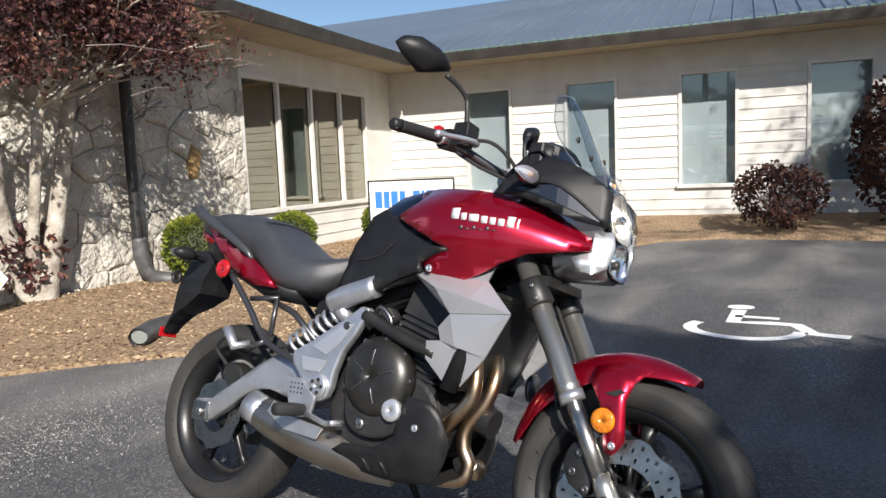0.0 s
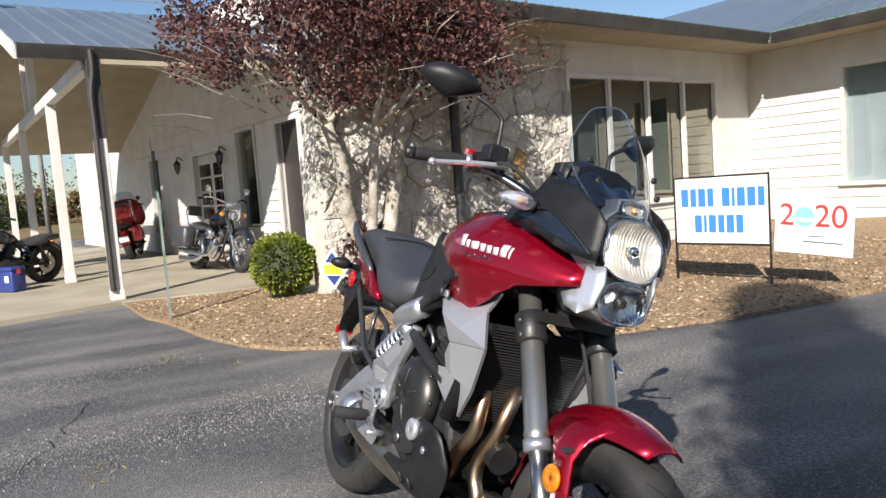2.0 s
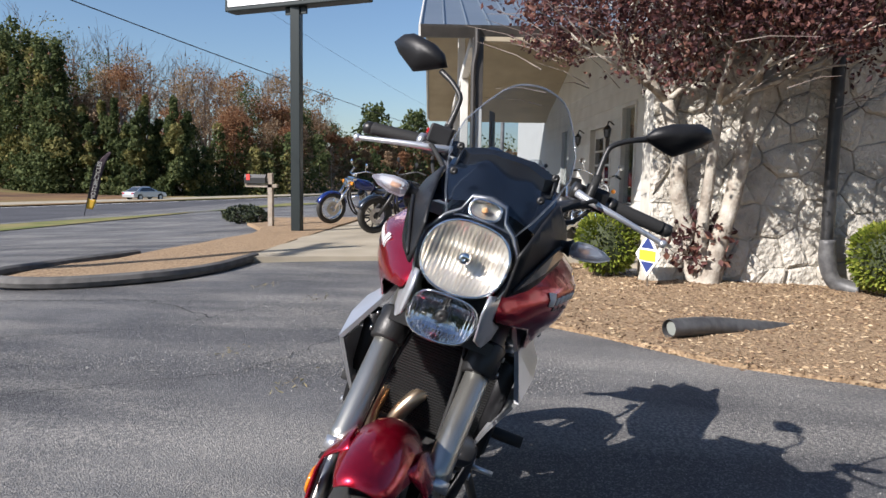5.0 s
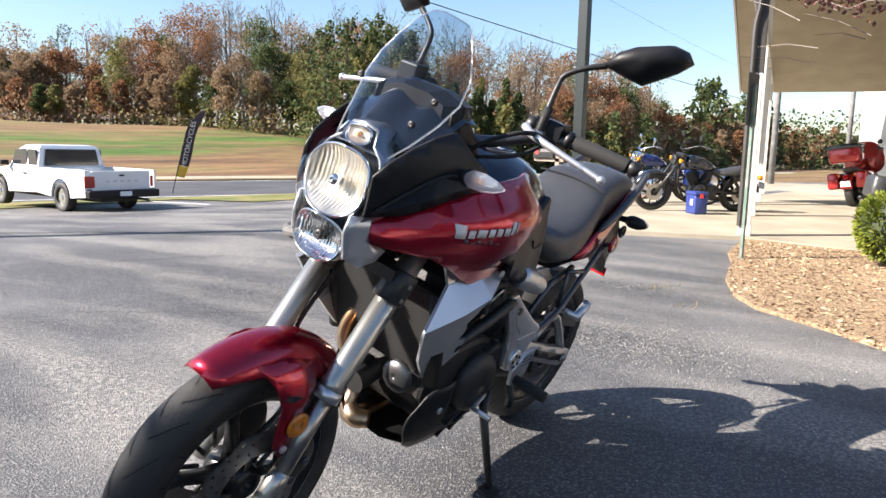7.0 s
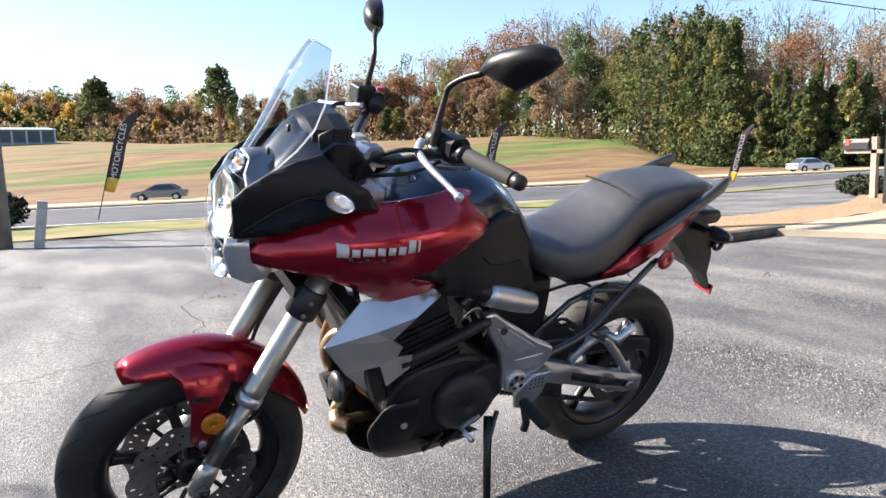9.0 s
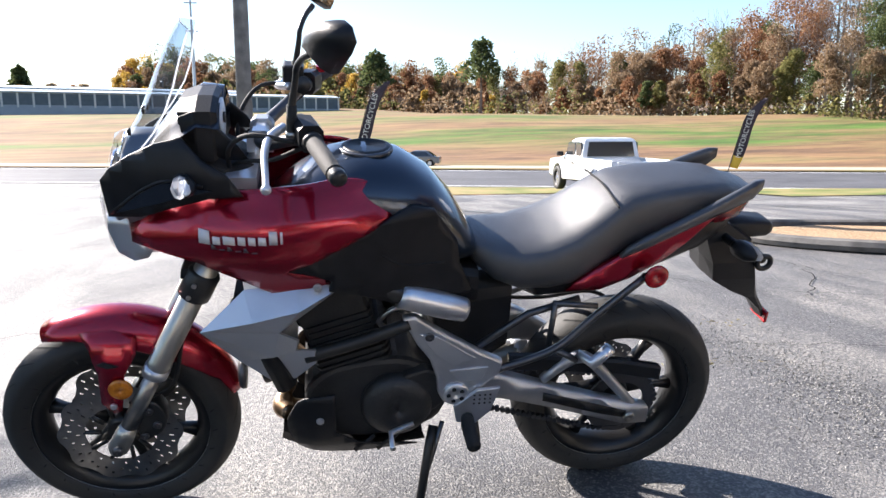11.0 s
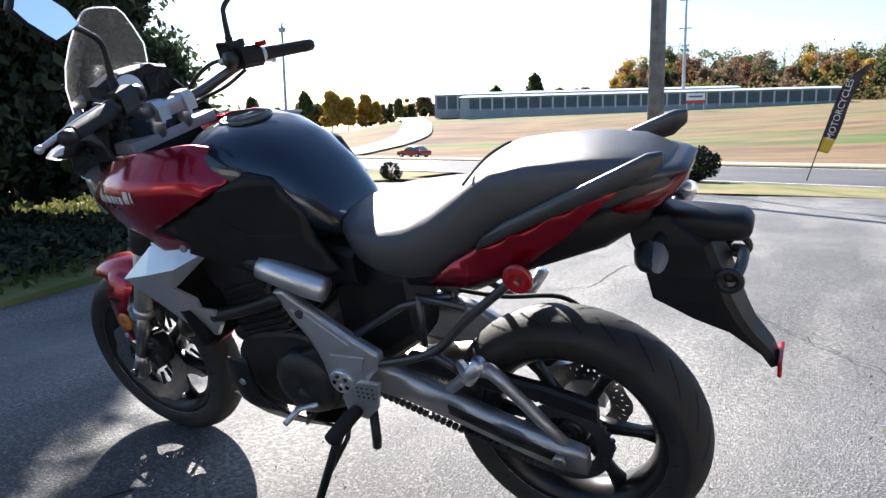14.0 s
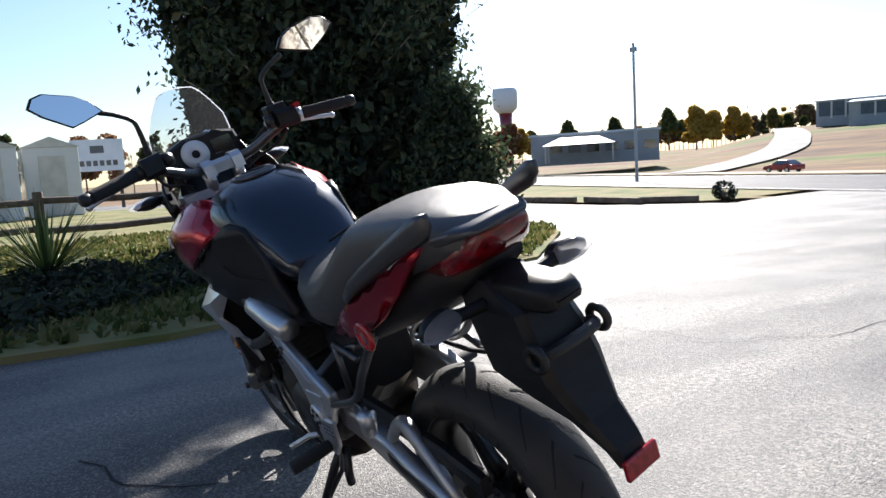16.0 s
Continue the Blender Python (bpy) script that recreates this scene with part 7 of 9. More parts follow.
s2 = thing("yard_sign", pose(-1.80, 4.56, 0.03, 0, 4, 14), "white plastic yard sign with red numerals and a round blue badge", "sign")
part("board", box(0, -0.004, 0.30, 0.64, 0.004, 0.78), WHITEBOARD, s2)
letters("2", 0.27, Matrix.Translation((0.10, -0.007, 0.62)) @ FACE, REDINK, s2, "numeral", "red numeral")
letters("20", 0.27, Matrix.Translation((0.46, -0.007, 0.62)) @ FACE, REDINK, s2, "numeral", "red numerals")
part("badge", disc_y(0.245, -0.005, 0.615, 0.085, -0.003), SKYINK, s2, "round pale blue badge")
part("badge_band", box(0.155, -0.0105, 0.575, 0.335, -0.009, 0.605), WHITEBOARD, s2)
part("small_print", box(0.28, -0.006, 0.45, 0.42, -0.0045, 0.458, box(0.24, -0.006, 0.40, 0.56, -0.0045, 0.41)), DARKSTEEL, s2, "line of small print")
for x in (0.2, 0.44):
    part("wire_leg", tube([(x, 0, -0.02), (x, 0, 0.32)], 0.004, 6, smooth=0), STEEL, s2)
s3 = thing("diamond_sign", pose(-4.35, 1.33, 0.03, 0, 0, 30), "small white diamond sign with navy and yellow bands on a stake", "sign")
part("stake", tube([(0, 0, -0.02), (0, 0, 0.3)], 0.008, 6, smooth=0), STEEL, s3)
b = bmesh.new()
f = b.faces.new([b.verts.new(v) for v in ((0, -0.012, 0.12), (0.19, -0.012, 0.33), (0, -0.012, 0.54), (-0.19, -0.012, 0.33))])
r = bmesh.ops.extrude_face_region(b, geom=[f])
bmesh.ops.translate(b, vec=(0, 0.006, 0), verts=[v for v in r["geom"] if isinstance(v, bmesh.types.BMVert)])
part("board", b, WHITEBOARD, s3)
for pts, ink, tx in ((((-0.10, 0.395), (0.10, 0.395), (0.0, 0.50)), NAVY, "navy corner"), (((-0.125, 0.275), (0.125, 0.275), (0.125, 0.375), (-0.125, 0.375)), YELLOW, "yellow band"), (((-0.10, 0.262), (0.0, 0.16), (0.10, 0.262)), NAVY, "navy corner")):
    b = bmesh.new()
    f = b.faces.new([b.verts.new((x, -0.016, z)) for x, z in pts])
    r = bmesh.ops.extrude_face_region(b, geom=[f])
    bmesh.ops.translate(b, vec=(0, 0.0035, 0), verts=[v for v in r["geom"] if isinstance(v, bmesh.types.BMVert)])
    part("band", b, ink, s3, tx)
GREENPOST = mat("green_steel_post", (0.12, 0.20, 0.16), 0.6, 0.4, col2=(0.25, 0.27, 0.24), scale=12)
s4 = thing("post_sign", pose(-4.72, -0.22, 0.02, 0, 0, -4), "narrow parking sign on a green steel post, seen edge-on", "sign")
part("post", box(-0.028, -0.012, -0.02, 0.028, 0.012, 1.62), GREENPOST, s4)
part("panel", box(-0.16, -0.02, 1.25, 0.16, -0.014, 1.72, bev=0.002), BLACKFRAME, s4, "dark sign panel")

# ---------------------------------------------------------------- pole sign
DARKPOLE = mat("dark_green_pole", (0.012, 0.018, 0.018), 0.45, 0.3)
ps = thing("pole_sign", pose(-9.95, -4.32, gh(-9.95, -4.3), 0, 0, 0), "tall dark steel pole with a white box sign and blue lettering", "sign")
part("pole", box(-0.09, -0.09, -0.1, 0.09, 0.09, 4.3, bev=0.01), DARKPOLE, ps)
part("base_plate", box(-0.16, -0.16, -0.02, 0.16, 0.16, 0.04), DARKPOLE, ps)
ROT = Matrix.Rotation(radians(75), 4, "Z")
for nm, bmx, mt in (("sign_case", box(-1.5, -0.16, 4.1, 1.5, 0.16, 5.85, bev=0.02), DARKPOLE), ("sign_face", box(-1.42, -0.172, 4.18, 1.42, -0.161, 5.77), WHITEBOARD), ("bracket", box(-0.22, -0.03, 3.98, 0.22, 0.03, 4.1), DARKPOLE)):
    o = part(nm, bmx, mt, ps)
    o.matrix_basis = ROT
sgn = part("lettering_field", box(-0.01, -0.175, 5.0, 0.01, -0.173, 5.02), WHITEBOARD, ps)
sgn.matrix_basis = ROT
blocks([0.22, 0.18, 0.22, 0.18, -0.14, 0.22, 0.08, 0.22, 0.22, 0.18], -1.2, 5.0, 0.42, 0.07, -0.18, BLUEINK, sgn, 0.06)
blocks([0.22, 0.08, 0.22, 0.18, 0.22, 0.2], -0.78, 4.35, 0.46, 0.07, -0.18, BLUEINK, sgn, 0.06)
mb = thing("mailbox", pose(-11.65, -5.55, gh(-11.65, -5.55) + 0.03), "dark mailbox on a weathered wooden post", "mailbox")
WOOD = mat("weathered_wood", (0.22, 0.18, 0.14), 0.9, col2=(0.32, 0.28, 0.23), scale=6, bump=0.3)
part("post", box(-0.05, -0.05, -0.05, 0.05, 0.05, 1.15), WOOD, mb)
part("arm", box(-0.05, -0.55, 0.85, 0.05, 0.15, 0.92), WOOD, mb)
part("box", loft([[(x, y, z) for x, z in ((-0.1, 0.93), (0.1, 0.93), (0.1, 1.05), (0.06, 1.12), (-0.06, 1.12), (-0.1, 1.05))] for y in (-0.55, -0.08)]), BLACKFRAME, mb)
part("flag", box(0.1, -0.5, 1.0, 0.11, -0.42, 1.12), REDINK, mb)
shrub("low_hedge", -15.4, -7.9, gh(-15.4, -7.9), 0.6, 0.5, 51, DARK_LEAF, "low dark green clipped hedge by the road", 1400, 0.07)
shrub("low_hedge", -14.1, -7.0, gh(-14.1, -7.0), 0.34, 0.42, 52, DARK_LEAF, "small dark round shrub by the road", 800, 0.06)

# ---------------------------------------------------------------- other motorcycles
CHROME = mat("polished_chrome", (0.78, 0.79, 0.80), 0.10, 1.0, col2=(0.70, 0.71, 0.73), scale=12)
BLUEPAINT = mat("deep_blue_paint", (0.012, 0.03, 0.16), 0.2, 0.4, coat=1.0)
REDGLOSS = mat("tourer_red_paint", (0.38, 0.012, 0.014), 0.22, 0.3, coat=1.0)
AMBERLIT = mat("amber_lens", (0.85, 0.30, 0.02), 0.2, coat=0.4)


def small_wheel(name, x, r, w, top, spoked, parent, rim_mat):
    e = part(name, lathe([(r * 0.72, -w * 0.42), (r * 0.84, -w * 0.5), (r * 0.95, -w * 0.42), (r, -w * 0.15), (r, w * 0.15), (r * 0.95, w * 0.42), (r * 0.84, w * 0.5), (r * 0.72, w * 0.42)], 32, c=(x, 0, r)), RUBBER, parent, "black tyre on a spoked rim", True)
    part("rim", lathe([(r * 0.66, -w * 0.36), (r * 0.74, -w * 0.4), (r * 0.74, w * 0.4), (r * 0.66, w * 0.36)], 32, c=(x, 0, r)), rim_mat, e, "", True)
    part("hub", lathe([(0.035, -0.07), (0.06, -0.05), (0.05, 0), (0.06, 0.05), (0.035, 0.07), (0.004, 0.07), (0.004, -0.07)], 16, c=(x, 0, r)), rim_mat, e)
    n = 20 if spoked else 9
    for k in range(n):
        a = 2 * math.pi * k / n
        c, s = math.cos(a), math.sin(a)
        o = 0.04 * (-1) ** k if spoked else 0
        part("wheel_spoke", tube([(x + 0.05 * c, o, r + 0.05 * s), (x + 0.68 * r * c, 0, r + 0.68 * r * s)], 0.003 if spoked else 0.012, 4, smooth=0), rim_mat, e)
    part("brake_disc", lathe([(0.07, 0.06), (0.14, 0.06), (0.14, 0.065), (0.07, 0.065)], 24, c=(x, 0.02, r)), STEEL, e)
    return e


def cruiser(m, label, paint, trim, wb=1.6, spoked=True, bars=True, bags=None, screen=False):
    t = thing("motorcycle", m, label, "motorcycle", "motorcycles for sale on the apron")
    rf, rr = 0.33, 0.315
    fw = small_wheel("front_wheel", wb, rf, 0.11, 0, spoked, t, trim)
    small_wheel("rear_wheel", 0, rr, 0.15, 0, spoked, t, trim)
    hx, hz = wb - 0.42, 0.95
    for s in (-1, 1):
        part("fork_leg", tube([(wb - 0.02, s * 0.095, rf), (wb - 0.2, s * 0.095, rf + 0.27), (hx, s * 0.1, hz)], [0.03, 0.027, 0.022], 10, smooth=0), trim, t, "", True)
        part("grip", tube([(hx - 0.22, s * 0.29, 1.13), (hx - 0.30, s * 0.40, 1.10)], 0.019, 8, smooth=0), RUBBER2, t)
        part("mirror_stem", tube([(hx - 0.16, s * 0.26, 1.13), (hx - 0.14, s * 0.30, 1.24)], 0.006, 6, smooth=0), trim, t)
        part("mirror", lathe([(0.001, 0.0), (0.05, 0.004), (0.045, 0.02), (0.001, 0.03)], 14, c=(hx - 0.15, s * 0.32, 1.26), axis="X"), trim, t)
        part("indicator", lathe([(0.001, -0.03), (0.03, -0.02), (0.035, 0.02), (0.001, 0.03)], 12, c=(hx + 0.08, s * 0.18, 0.87), axis="X"), AMBERLIT, t, "lit amber indicator")
        part("rear_indicator", lathe([(0.001, -0.03), (0.03, -0.02), (0.032, 0.02), (0.001, 0.03)], 12, c=(-0.28, s * 0.15, 0.62), axis="X"), AMBERLIT, t)
        part("swingarm", tube([(0, s * 0.11, rr), (0.5, s * 0.12, 0.38)], 0.025, 8, smooth=0), BLACKMET, t)
        part("shock", tube([(0.02, s * 0.13, rr + 0.05), (0.22, s * 0.13, 0.66)], 0.028, 10, smooth=0), trim, t)
        part("footpeg", tube([(0.78, s * 0.12, 0.27), (0.80, s * 0.27, 0.28)], 0.014, 8, smooth=0), RUBBER2, t)
    part("handlebar", tube([(hx - 0.30, -0.40, 1.10), (hx - 0.18, -0.26, 1.13), (hx - 0.02, -0.1, 1.06), (hx - 0.0, 0, 1.04), (hx - 0.02, 0.1, 1.06), (hx - 0.18, 0.26, 1.13), (hx - 0.30, 0.40, 1.10)], 0.013, 8), trim, t, "", True)
    part("triple_clamp", box(hx - 0.05, -0.13, hz - 0.03, hx + 0.04, 0.13, hz + 0.02, bev=0.01), trim, t)
    hl = part("headlamp", lathe([(0.001, -0.1), (0.06, -0.08), (0.09, -0.02), (0.095, 0.03), (0.085, 0.04), (0.001, 0.03)], 20, c=(hx + 0.1, 0, 0.86), axis="X"), trim, t, "", True)
    part("lens", lathe([(0.001, 0.0), (0.085, 0.0), (0.07, 0.02), (0.001, 0.03)], 20, c=(hx + 0.138, 0, 0.86), axis="X"), LENS, hl)
    part("instrument", lathe([(0.001, 0), (0.05, 0), (0.05, 0.05), (0.001, 0.05)], 16, c=(hx - 0.06, 0, 1.0), axis="Z"), trim, t)
    rings = []
    for x, w, z0, z1 in ((hx - 0.08, 0.05, 0.74, 0.92), (hx - 0.18, 0.12, 0.70, 0.94), (hx - 0.36, 0.15, 0.69, 0.91), (hx - 0.50, 0.12, 0.69, 0.84), (hx - 0.60, 0.06, 0.70, 0.76)):
        rings.append(sring(x, w, z0, z1, 20))
    part("fuel_tank", loft(rings), paint, t, "", True)
    rings = [sring(x, w, z0, z1, 16) for x, w, z0, z1 in ((hx - 0.55, 0.07, 0.66, 0.73), (hx - 0.72, 0.15, 0.62, 0.70), (hx - 0.92, 0.17, 0.62, 0.74), (hx - 1.08, 0.12, 0.66, 0.78), (hx - 1.3, 0.09, 0.68, 0.77))]
    part("seat", loft(rings), SEATMAT, t, "", True)
    for nm, cx, cr, a0, a1, w in (("front_fender", wb, rf + 0.03, 20, 160, 0.075), ("rear_fender", 0, rr + 0.05, 20, 175, 0.1)):
        rr_ = []
        for k in range(15):
            a = radians(a0 + (a1 - a0) * k / 14)
            c, s = math.cos(a), math.sin(a)
            rr_.append([(cx + (cr - d) * c, y, (rf if cx else rr) + (cr - d) * s) for y, d in ((-w, 0.045), (-w * 0.8, 0.012), (0, 0), (w * 0.8, 0.012), (w, 0.045), (w * 0.95, 0.05), (0, 0.008), (-w * 0.95, 0.05))])
        part(nm, loft(rr_), paint, t, "", True)
    part("crankcase", lathe([(0.001, -0.16), (0.13, -0.15), (0.16, -0.1), (0.16, 0.1), (0.13, 0.15), (0.001, 0.16)], 24, c=(0.72, 0, 0.34)), trim, t, "", True)
    part("gearbox", box(0.42, -0.13, 0.22, 0.72, 0.13, 0.46, bev=0.03), BLACKMET, t)
    for d in (-1, 1):
        cyl = part("cylinder", tube([(0.72 + d * 0.05, 0, 0.44), (0.72 + d * 0.17, 0, 0.66)], 0.075, 14, smooth=0), ENGINE, t)
        for k in range(6):
            f = 0.1 + 0.14 * k
            part("fin", tube([(0.72 + d * (0.05 + 0.12 * f), 0, 0.44 + 0.22 * f), (0.72 + d * (0.055 + 0.12 * f), 0, 0.447 + 0.22 * f)], 0.098, 14, smooth=0), trim, cyl)
        part("exhaust_pipe", tube([(0.72 + d * 0.2, -0.1, 0.56), (0.78 + d * 0.22, -0.19, 0.46), (0.7 + d * 0.1, -0.2, 0.26), (0.3, -0.19, 0.22 + 0.05 * d), (-0.25, -0.19, 0.24 + 0.07 * d)], [0.024, 0.026, 0.026, 0.045, 0.045], 10), trim, t, "", True)
    part("air_cleaner", lathe([(0.001, -0.22), (0.08, -0.215), (0.095, -0.18), (0.095, -0.12), (0.001, -0.12)], 20, c=(0.75, 0, 0.58)), trim, t, "", True)
    part("frame_tube", tube([(hx, 0, 0.85), (hx + 0.03, 0.06, 0.55), (0.92, 0.1, 0.17), (0.45, 0.1, 0.17), (0.3, 0.1, 0.5), (hx - 0.55, 0.05, 0.68)], 0.02, 8), BLACKMET, t, "", True)
    part("frame_tube", tube([(hx, 0, 0.85), (hx + 0.03, -0.06, 0.55), (0.92, -0.1, 0.17), (0.45, -0.1, 0.17), (0.3, -0.1, 0.5), (hx - 0.55, -0.05, 0.68)], 0.02, 8), BLACKMET, t, "", True)
    part("side_stand", tube([(0.7, 0.12, 0.2), (0.66, 0.27, -0.05)], 0.012, 6, smooth=0), BLACKMET, t)
    part("tail_lamp", box(-0.4, -0.05, 0.55, -0.33, 0.05, 0.62, bev=0.01), REDLENS, t)
    part("number_plate", box(-0.42, -0.09, 0.40, -0.415, 0.09, 0.51), WHITEBOARD, t, "pale plain plate")
    if bags is not None:
        for s in (-1, 1):
            part("saddlebag", box(-0.35, s * 0.25 - 0.1, 0.36, 0.2, s * 0.25 + 0.1, 0.68, bev=0.05), bags, t, "", True)
    if screen:
        part("backrest", tube([(-0.2, -0.11, 0.7), (-0.28, -0.11, 1.0), (-0.28, 0.11, 1.0), (-0.2, 0.11, 0.7)], 0.012, 8), trim, t)
        part("backrest_pad", box(-0.27, -0.11, 0.88, -0.22, 0.11, 1.04, bev=0.02), SEATMAT, t, "", True)
    return t


def leaning(fx, fy, rx, ry, z=0.045):
    return pose(rx, ry, z, 0, 0, math.degrees(math.atan2(fy - ry, fx - rx))) @ Matrix.Rotation(radians(-9), 4, "X")


cruiser(leaning(-8.3, 1.05, -9.65, 0.65), "black and chrome cruiser with saddlebags and backrest on the porch", BLACKGL, CHROME, 1.5, False, bags=SEATMAT, screen=True)
cruiser(leaning(-9.45, -2.72, -10.45, -1.62), "matt black cruiser with black wheels on the concrete apron", BLACKGL, BLACKMET, 1.5, False)
cruiser(leaning(-11.6, -4.1, -12.6, -3.1), "blue cruiser with chrome engine and spoked wheels", BLUEPAINT, CHROME, 1.55, True, bags=BLUEPAINT)
# red touring machine with luggage, seen from behind
tm = cruiser(leaning(-15.3, 0.1, -13.8, -0.15), "red touring motorcycle with top box and panniers under the porch", REDGLOSS, BLACKMET, 1.5, False, bags=REDGLOSS, screen=False)
part("top_box", box(-0.45, -0.27, 0.86, 0.05, 0.27, 1.16, bev=0.06), REDGLOSS, tm, "red top box", True)
part("top_box_lid", box(-0.46, -0.28, 1.12, 0.06, 0.28, 1.22, bev=0.04), BLACKGL, tm, "black lid", True)
part("fairing", loft([sring(x, w, z0, z1, 16) for x, w, z0, z1 in ((1.4, 0.1, 0.75, 0.9), (1.25, 0.28, 0.65, 1.1), (1.0, 0.38, 0.6, 1.25), (0.9, 0.36, 0.62, 1.3))]), REDGLOSS, tm, "", True)
part("windscreen", loft([[(1.15, -0.28, 1.1), (1.2, 0, 1.12), (1.15, 0.28, 1.1)], [(0.92, -0.22, 1.42), (0.96, 0, 1.47), (0.92, 0.22, 1.42)]], closed=False), SCREEN, tm)

BLUECASE = mat("blue_plastic_case", (0.02, 0.035, 0.16), 0.45, col2=(0.03, 0.05, 0.2), scale=8)
cb = thing("blue_case", pose(-9.35, -1.95, 0.045, 0, 0, 40), "dark blue plastic case standing on the apron", "case")
part("body", box(-0.24, -0.15, 0, 0.24, 0.15, 0.42, bev=0.03), BLUECASE, cb, "", True)
part("lid", box(-0.25, -0.16, 0.42, 0.25, 0.16, 0.5, bev=0.02), BLUECASE, cb, "", True)
part("handle", tube([(-0.12, 0, 0.5), (-0.1, 0, 0.56), (0.1, 0, 0.56), (0.12, 0, 0.5)], 0.013, 8), BLACKPL, cb)
part("sticker", box(0.02, -0.154, 0.2, 0.14, -0.151, 0.33), WHITEBOARD, cb, "pale sticker")
part("latch", box(0.241, -0.04, 0.36, 0.252, 0.04, 0.46), REDINK, cb, "red latch")
cb.matrix_basis = cb.matrix_basis @ Matrix.Scale(0.72, 4)

# ---------------------------------------------------------------- vehicles
WHITECAR = mat("white_car_paint", (0.74, 0.75, 0.76), 0.3, col2=(0.68, 0.69, 0.70), scale=1.5, coat=0.6)
CARGLASS = mat("dark_car_glass", (0.03, 0.035, 0.04), 0.05, 0.0, coat=1.0)
SILVERCAR = mat("silver_car_paint", (0.52, 0.55, 0.58), 0.28, 0.6, coat=0.8)
GREYCAR = mat("grey_car_paint", (0.16, 0.17, 0.18), 0.28, 0.5, coat=0.8)
REDCAR = mat("dark_red_car_paint", (0.22, 0.012, 0.012), 0.25, 0.3, coat=0.8)


def arch(cx, r, z0, n=10):
    """The edge of a wheel arch, from front to back along the underside."""
    return [(cx + r * math.cos(math.pi * k / n), z0 + r * math.sin(math.pi * k / n)) for k in range(n + 1)]


def car_wheel(x, y, r, w, parent, rim):
    e = part("wheel", lathe([(r * 0.62, -w / 2), (r * 0.95, -w / 2), (r, -w * 0.4), (r, w * 0.4), (r * 0.95, w / 2), (r * 0.62, w / 2)], 28, c=(x, y, r)), RUBBER, parent, "black tyre", True)
    s = 1 if y > 0 else -1
    part("rim", lathe([(0.001, s * w * 0.38), (r * 0.3, s * w * 0.42), (r * 0.5, s * w * 0.3), (r * 0.63, s * w * 0.46), (r * 0.63, -s * w * 0.3), (0.001, -s * w * 0.3)], 24, c=(x, y, r)), rim, e, "", True)
    part("hub_cap", disc_y(x, y + s * w * 0.38, r, r * 0.18, s * 0.03), CHROME, e)


pk = thing("pickup_truck", pose(-6.65, -14.92, gh(-6.65, -14.92), 0, 0, -90), "white extended-cab pickup truck with black rear bumper parked in the lot", "pickup truck")
L0, WB = -1.05, 2.95
low = [(L0, 0.36), (L0, 0.93), (0.98, 0.93), (0.98, 0.36)]
for s in (-1, 1):
    o = [(L0, 0.38), (L0, 0.95), (1.0, 0.95), (1.0, 0.38)] + arch(0, 0.42, 0.33)
    part("bed_side", plate(o, s * 0.80, s * 0.85, 0.006), WHITECAR, pk)
    part("bed_rail", box(L0, s * 0.76 - 0.03, 0.93, 1.0, s * 0.82 + 0.02, 0.97, bev=0.01), WHITECAR, pk)
    part("tail_lamp", box(L0 - 0.012, s * 0.70 - 0.075, 0.58, L0 + 0.02, s * 0.78 + 0.075, 0.84, bev=0.01), REDLENS, pk, "red tail lamp")
    part("door_handle", box(1.55, s * 0.852 - 0.01, 0.80, 1.70, s * 0.852 + 0.012, 0.83), BLACKPL, pk)
    part("door_mirror", box(2.36, s * 0.93 - 0.09, 0.98, 2.46, s * 0.93 + 0.09, 1.1, bev=0.02), BLACKPL, pk)
    part("side_window", plate([(1.62, 0.99), (2.36, 0.99), (2.12, 1.36), (1.62, 1.38)], s * 0.755, s * 0.79, 0.004), CARGLASS, pk)
    part("side_window", plate([(1.12, 0.99), (1.52, 0.99), (1.52, 1.38), (1.16, 1.37)], s * 0.755, s * 0.79, 0.004), CARGLASS, pk)
    part("headlamp", box(3.62, s * 0.62 - 0.14, 0.62, 3.67, s * 0.62 + 0.14, 0.78, bev=0.01), LENS, pk)
    for x in (0.0, WB):
        car_wheel(x, s * 0.74, 0.33, 0.2, pk, CHROME)
part("bed_floor", box(L0, -0.8, 0.52, 1.0, 0.8, 0.56), GREYCAR, pk)
part("bed_front", box(0.96, -0.8, 0.5, 1.02, 0.8, 0.95), WHITECAR, pk)
tg = part("tailgate", box(L0 - 0.01, -0.69, 0.5, L0 + 0.05, 0.69, 0.95, bev=0.015), WHITECAR, pk)
part("tailgate_latch", box(L0 - 0.02, -0.06, 0.83, L0 - 0.009, 0.06, 0.87), BLACKPL, tg)
for k in range(5):
    y = 0.34 - 0.17 * k
    part("lettering_block", box(L0 - 0.014, y - 0.045, 0.70, L0 - 0.009, y + 0.045, 0.745), SILVERCAR, tg)
part("lower_body", plate([(1.0, 0.38), (1.0, 0.97), (2.45, 0.97), (2.75, 0.93), (3.6, 0.86), (3.66, 0.70), (3.66, 0.42), (3.4, 0.38)] + arch(WB, 0.42, 0.33), -0.83, 0.83, 0.03), WHITECAR, pk, "", False)
rings = [[(x, y, z) for x, y, z in ((1.05 + a, -w, z), (2.46 - b, -w, z), (2.46 - b, w, z), (1.05 + a, w, z))] for z, w, a, b in ((0.96, 0.80, 0, 0), (1.40, 0.71, 0.06, 0.42), (1.47, 0.64, 0.14, 0.55), (1.49, 0.5, 0.3, 0.7))]
part("cab", loft(rings), WHITECAR, pk, "", False)
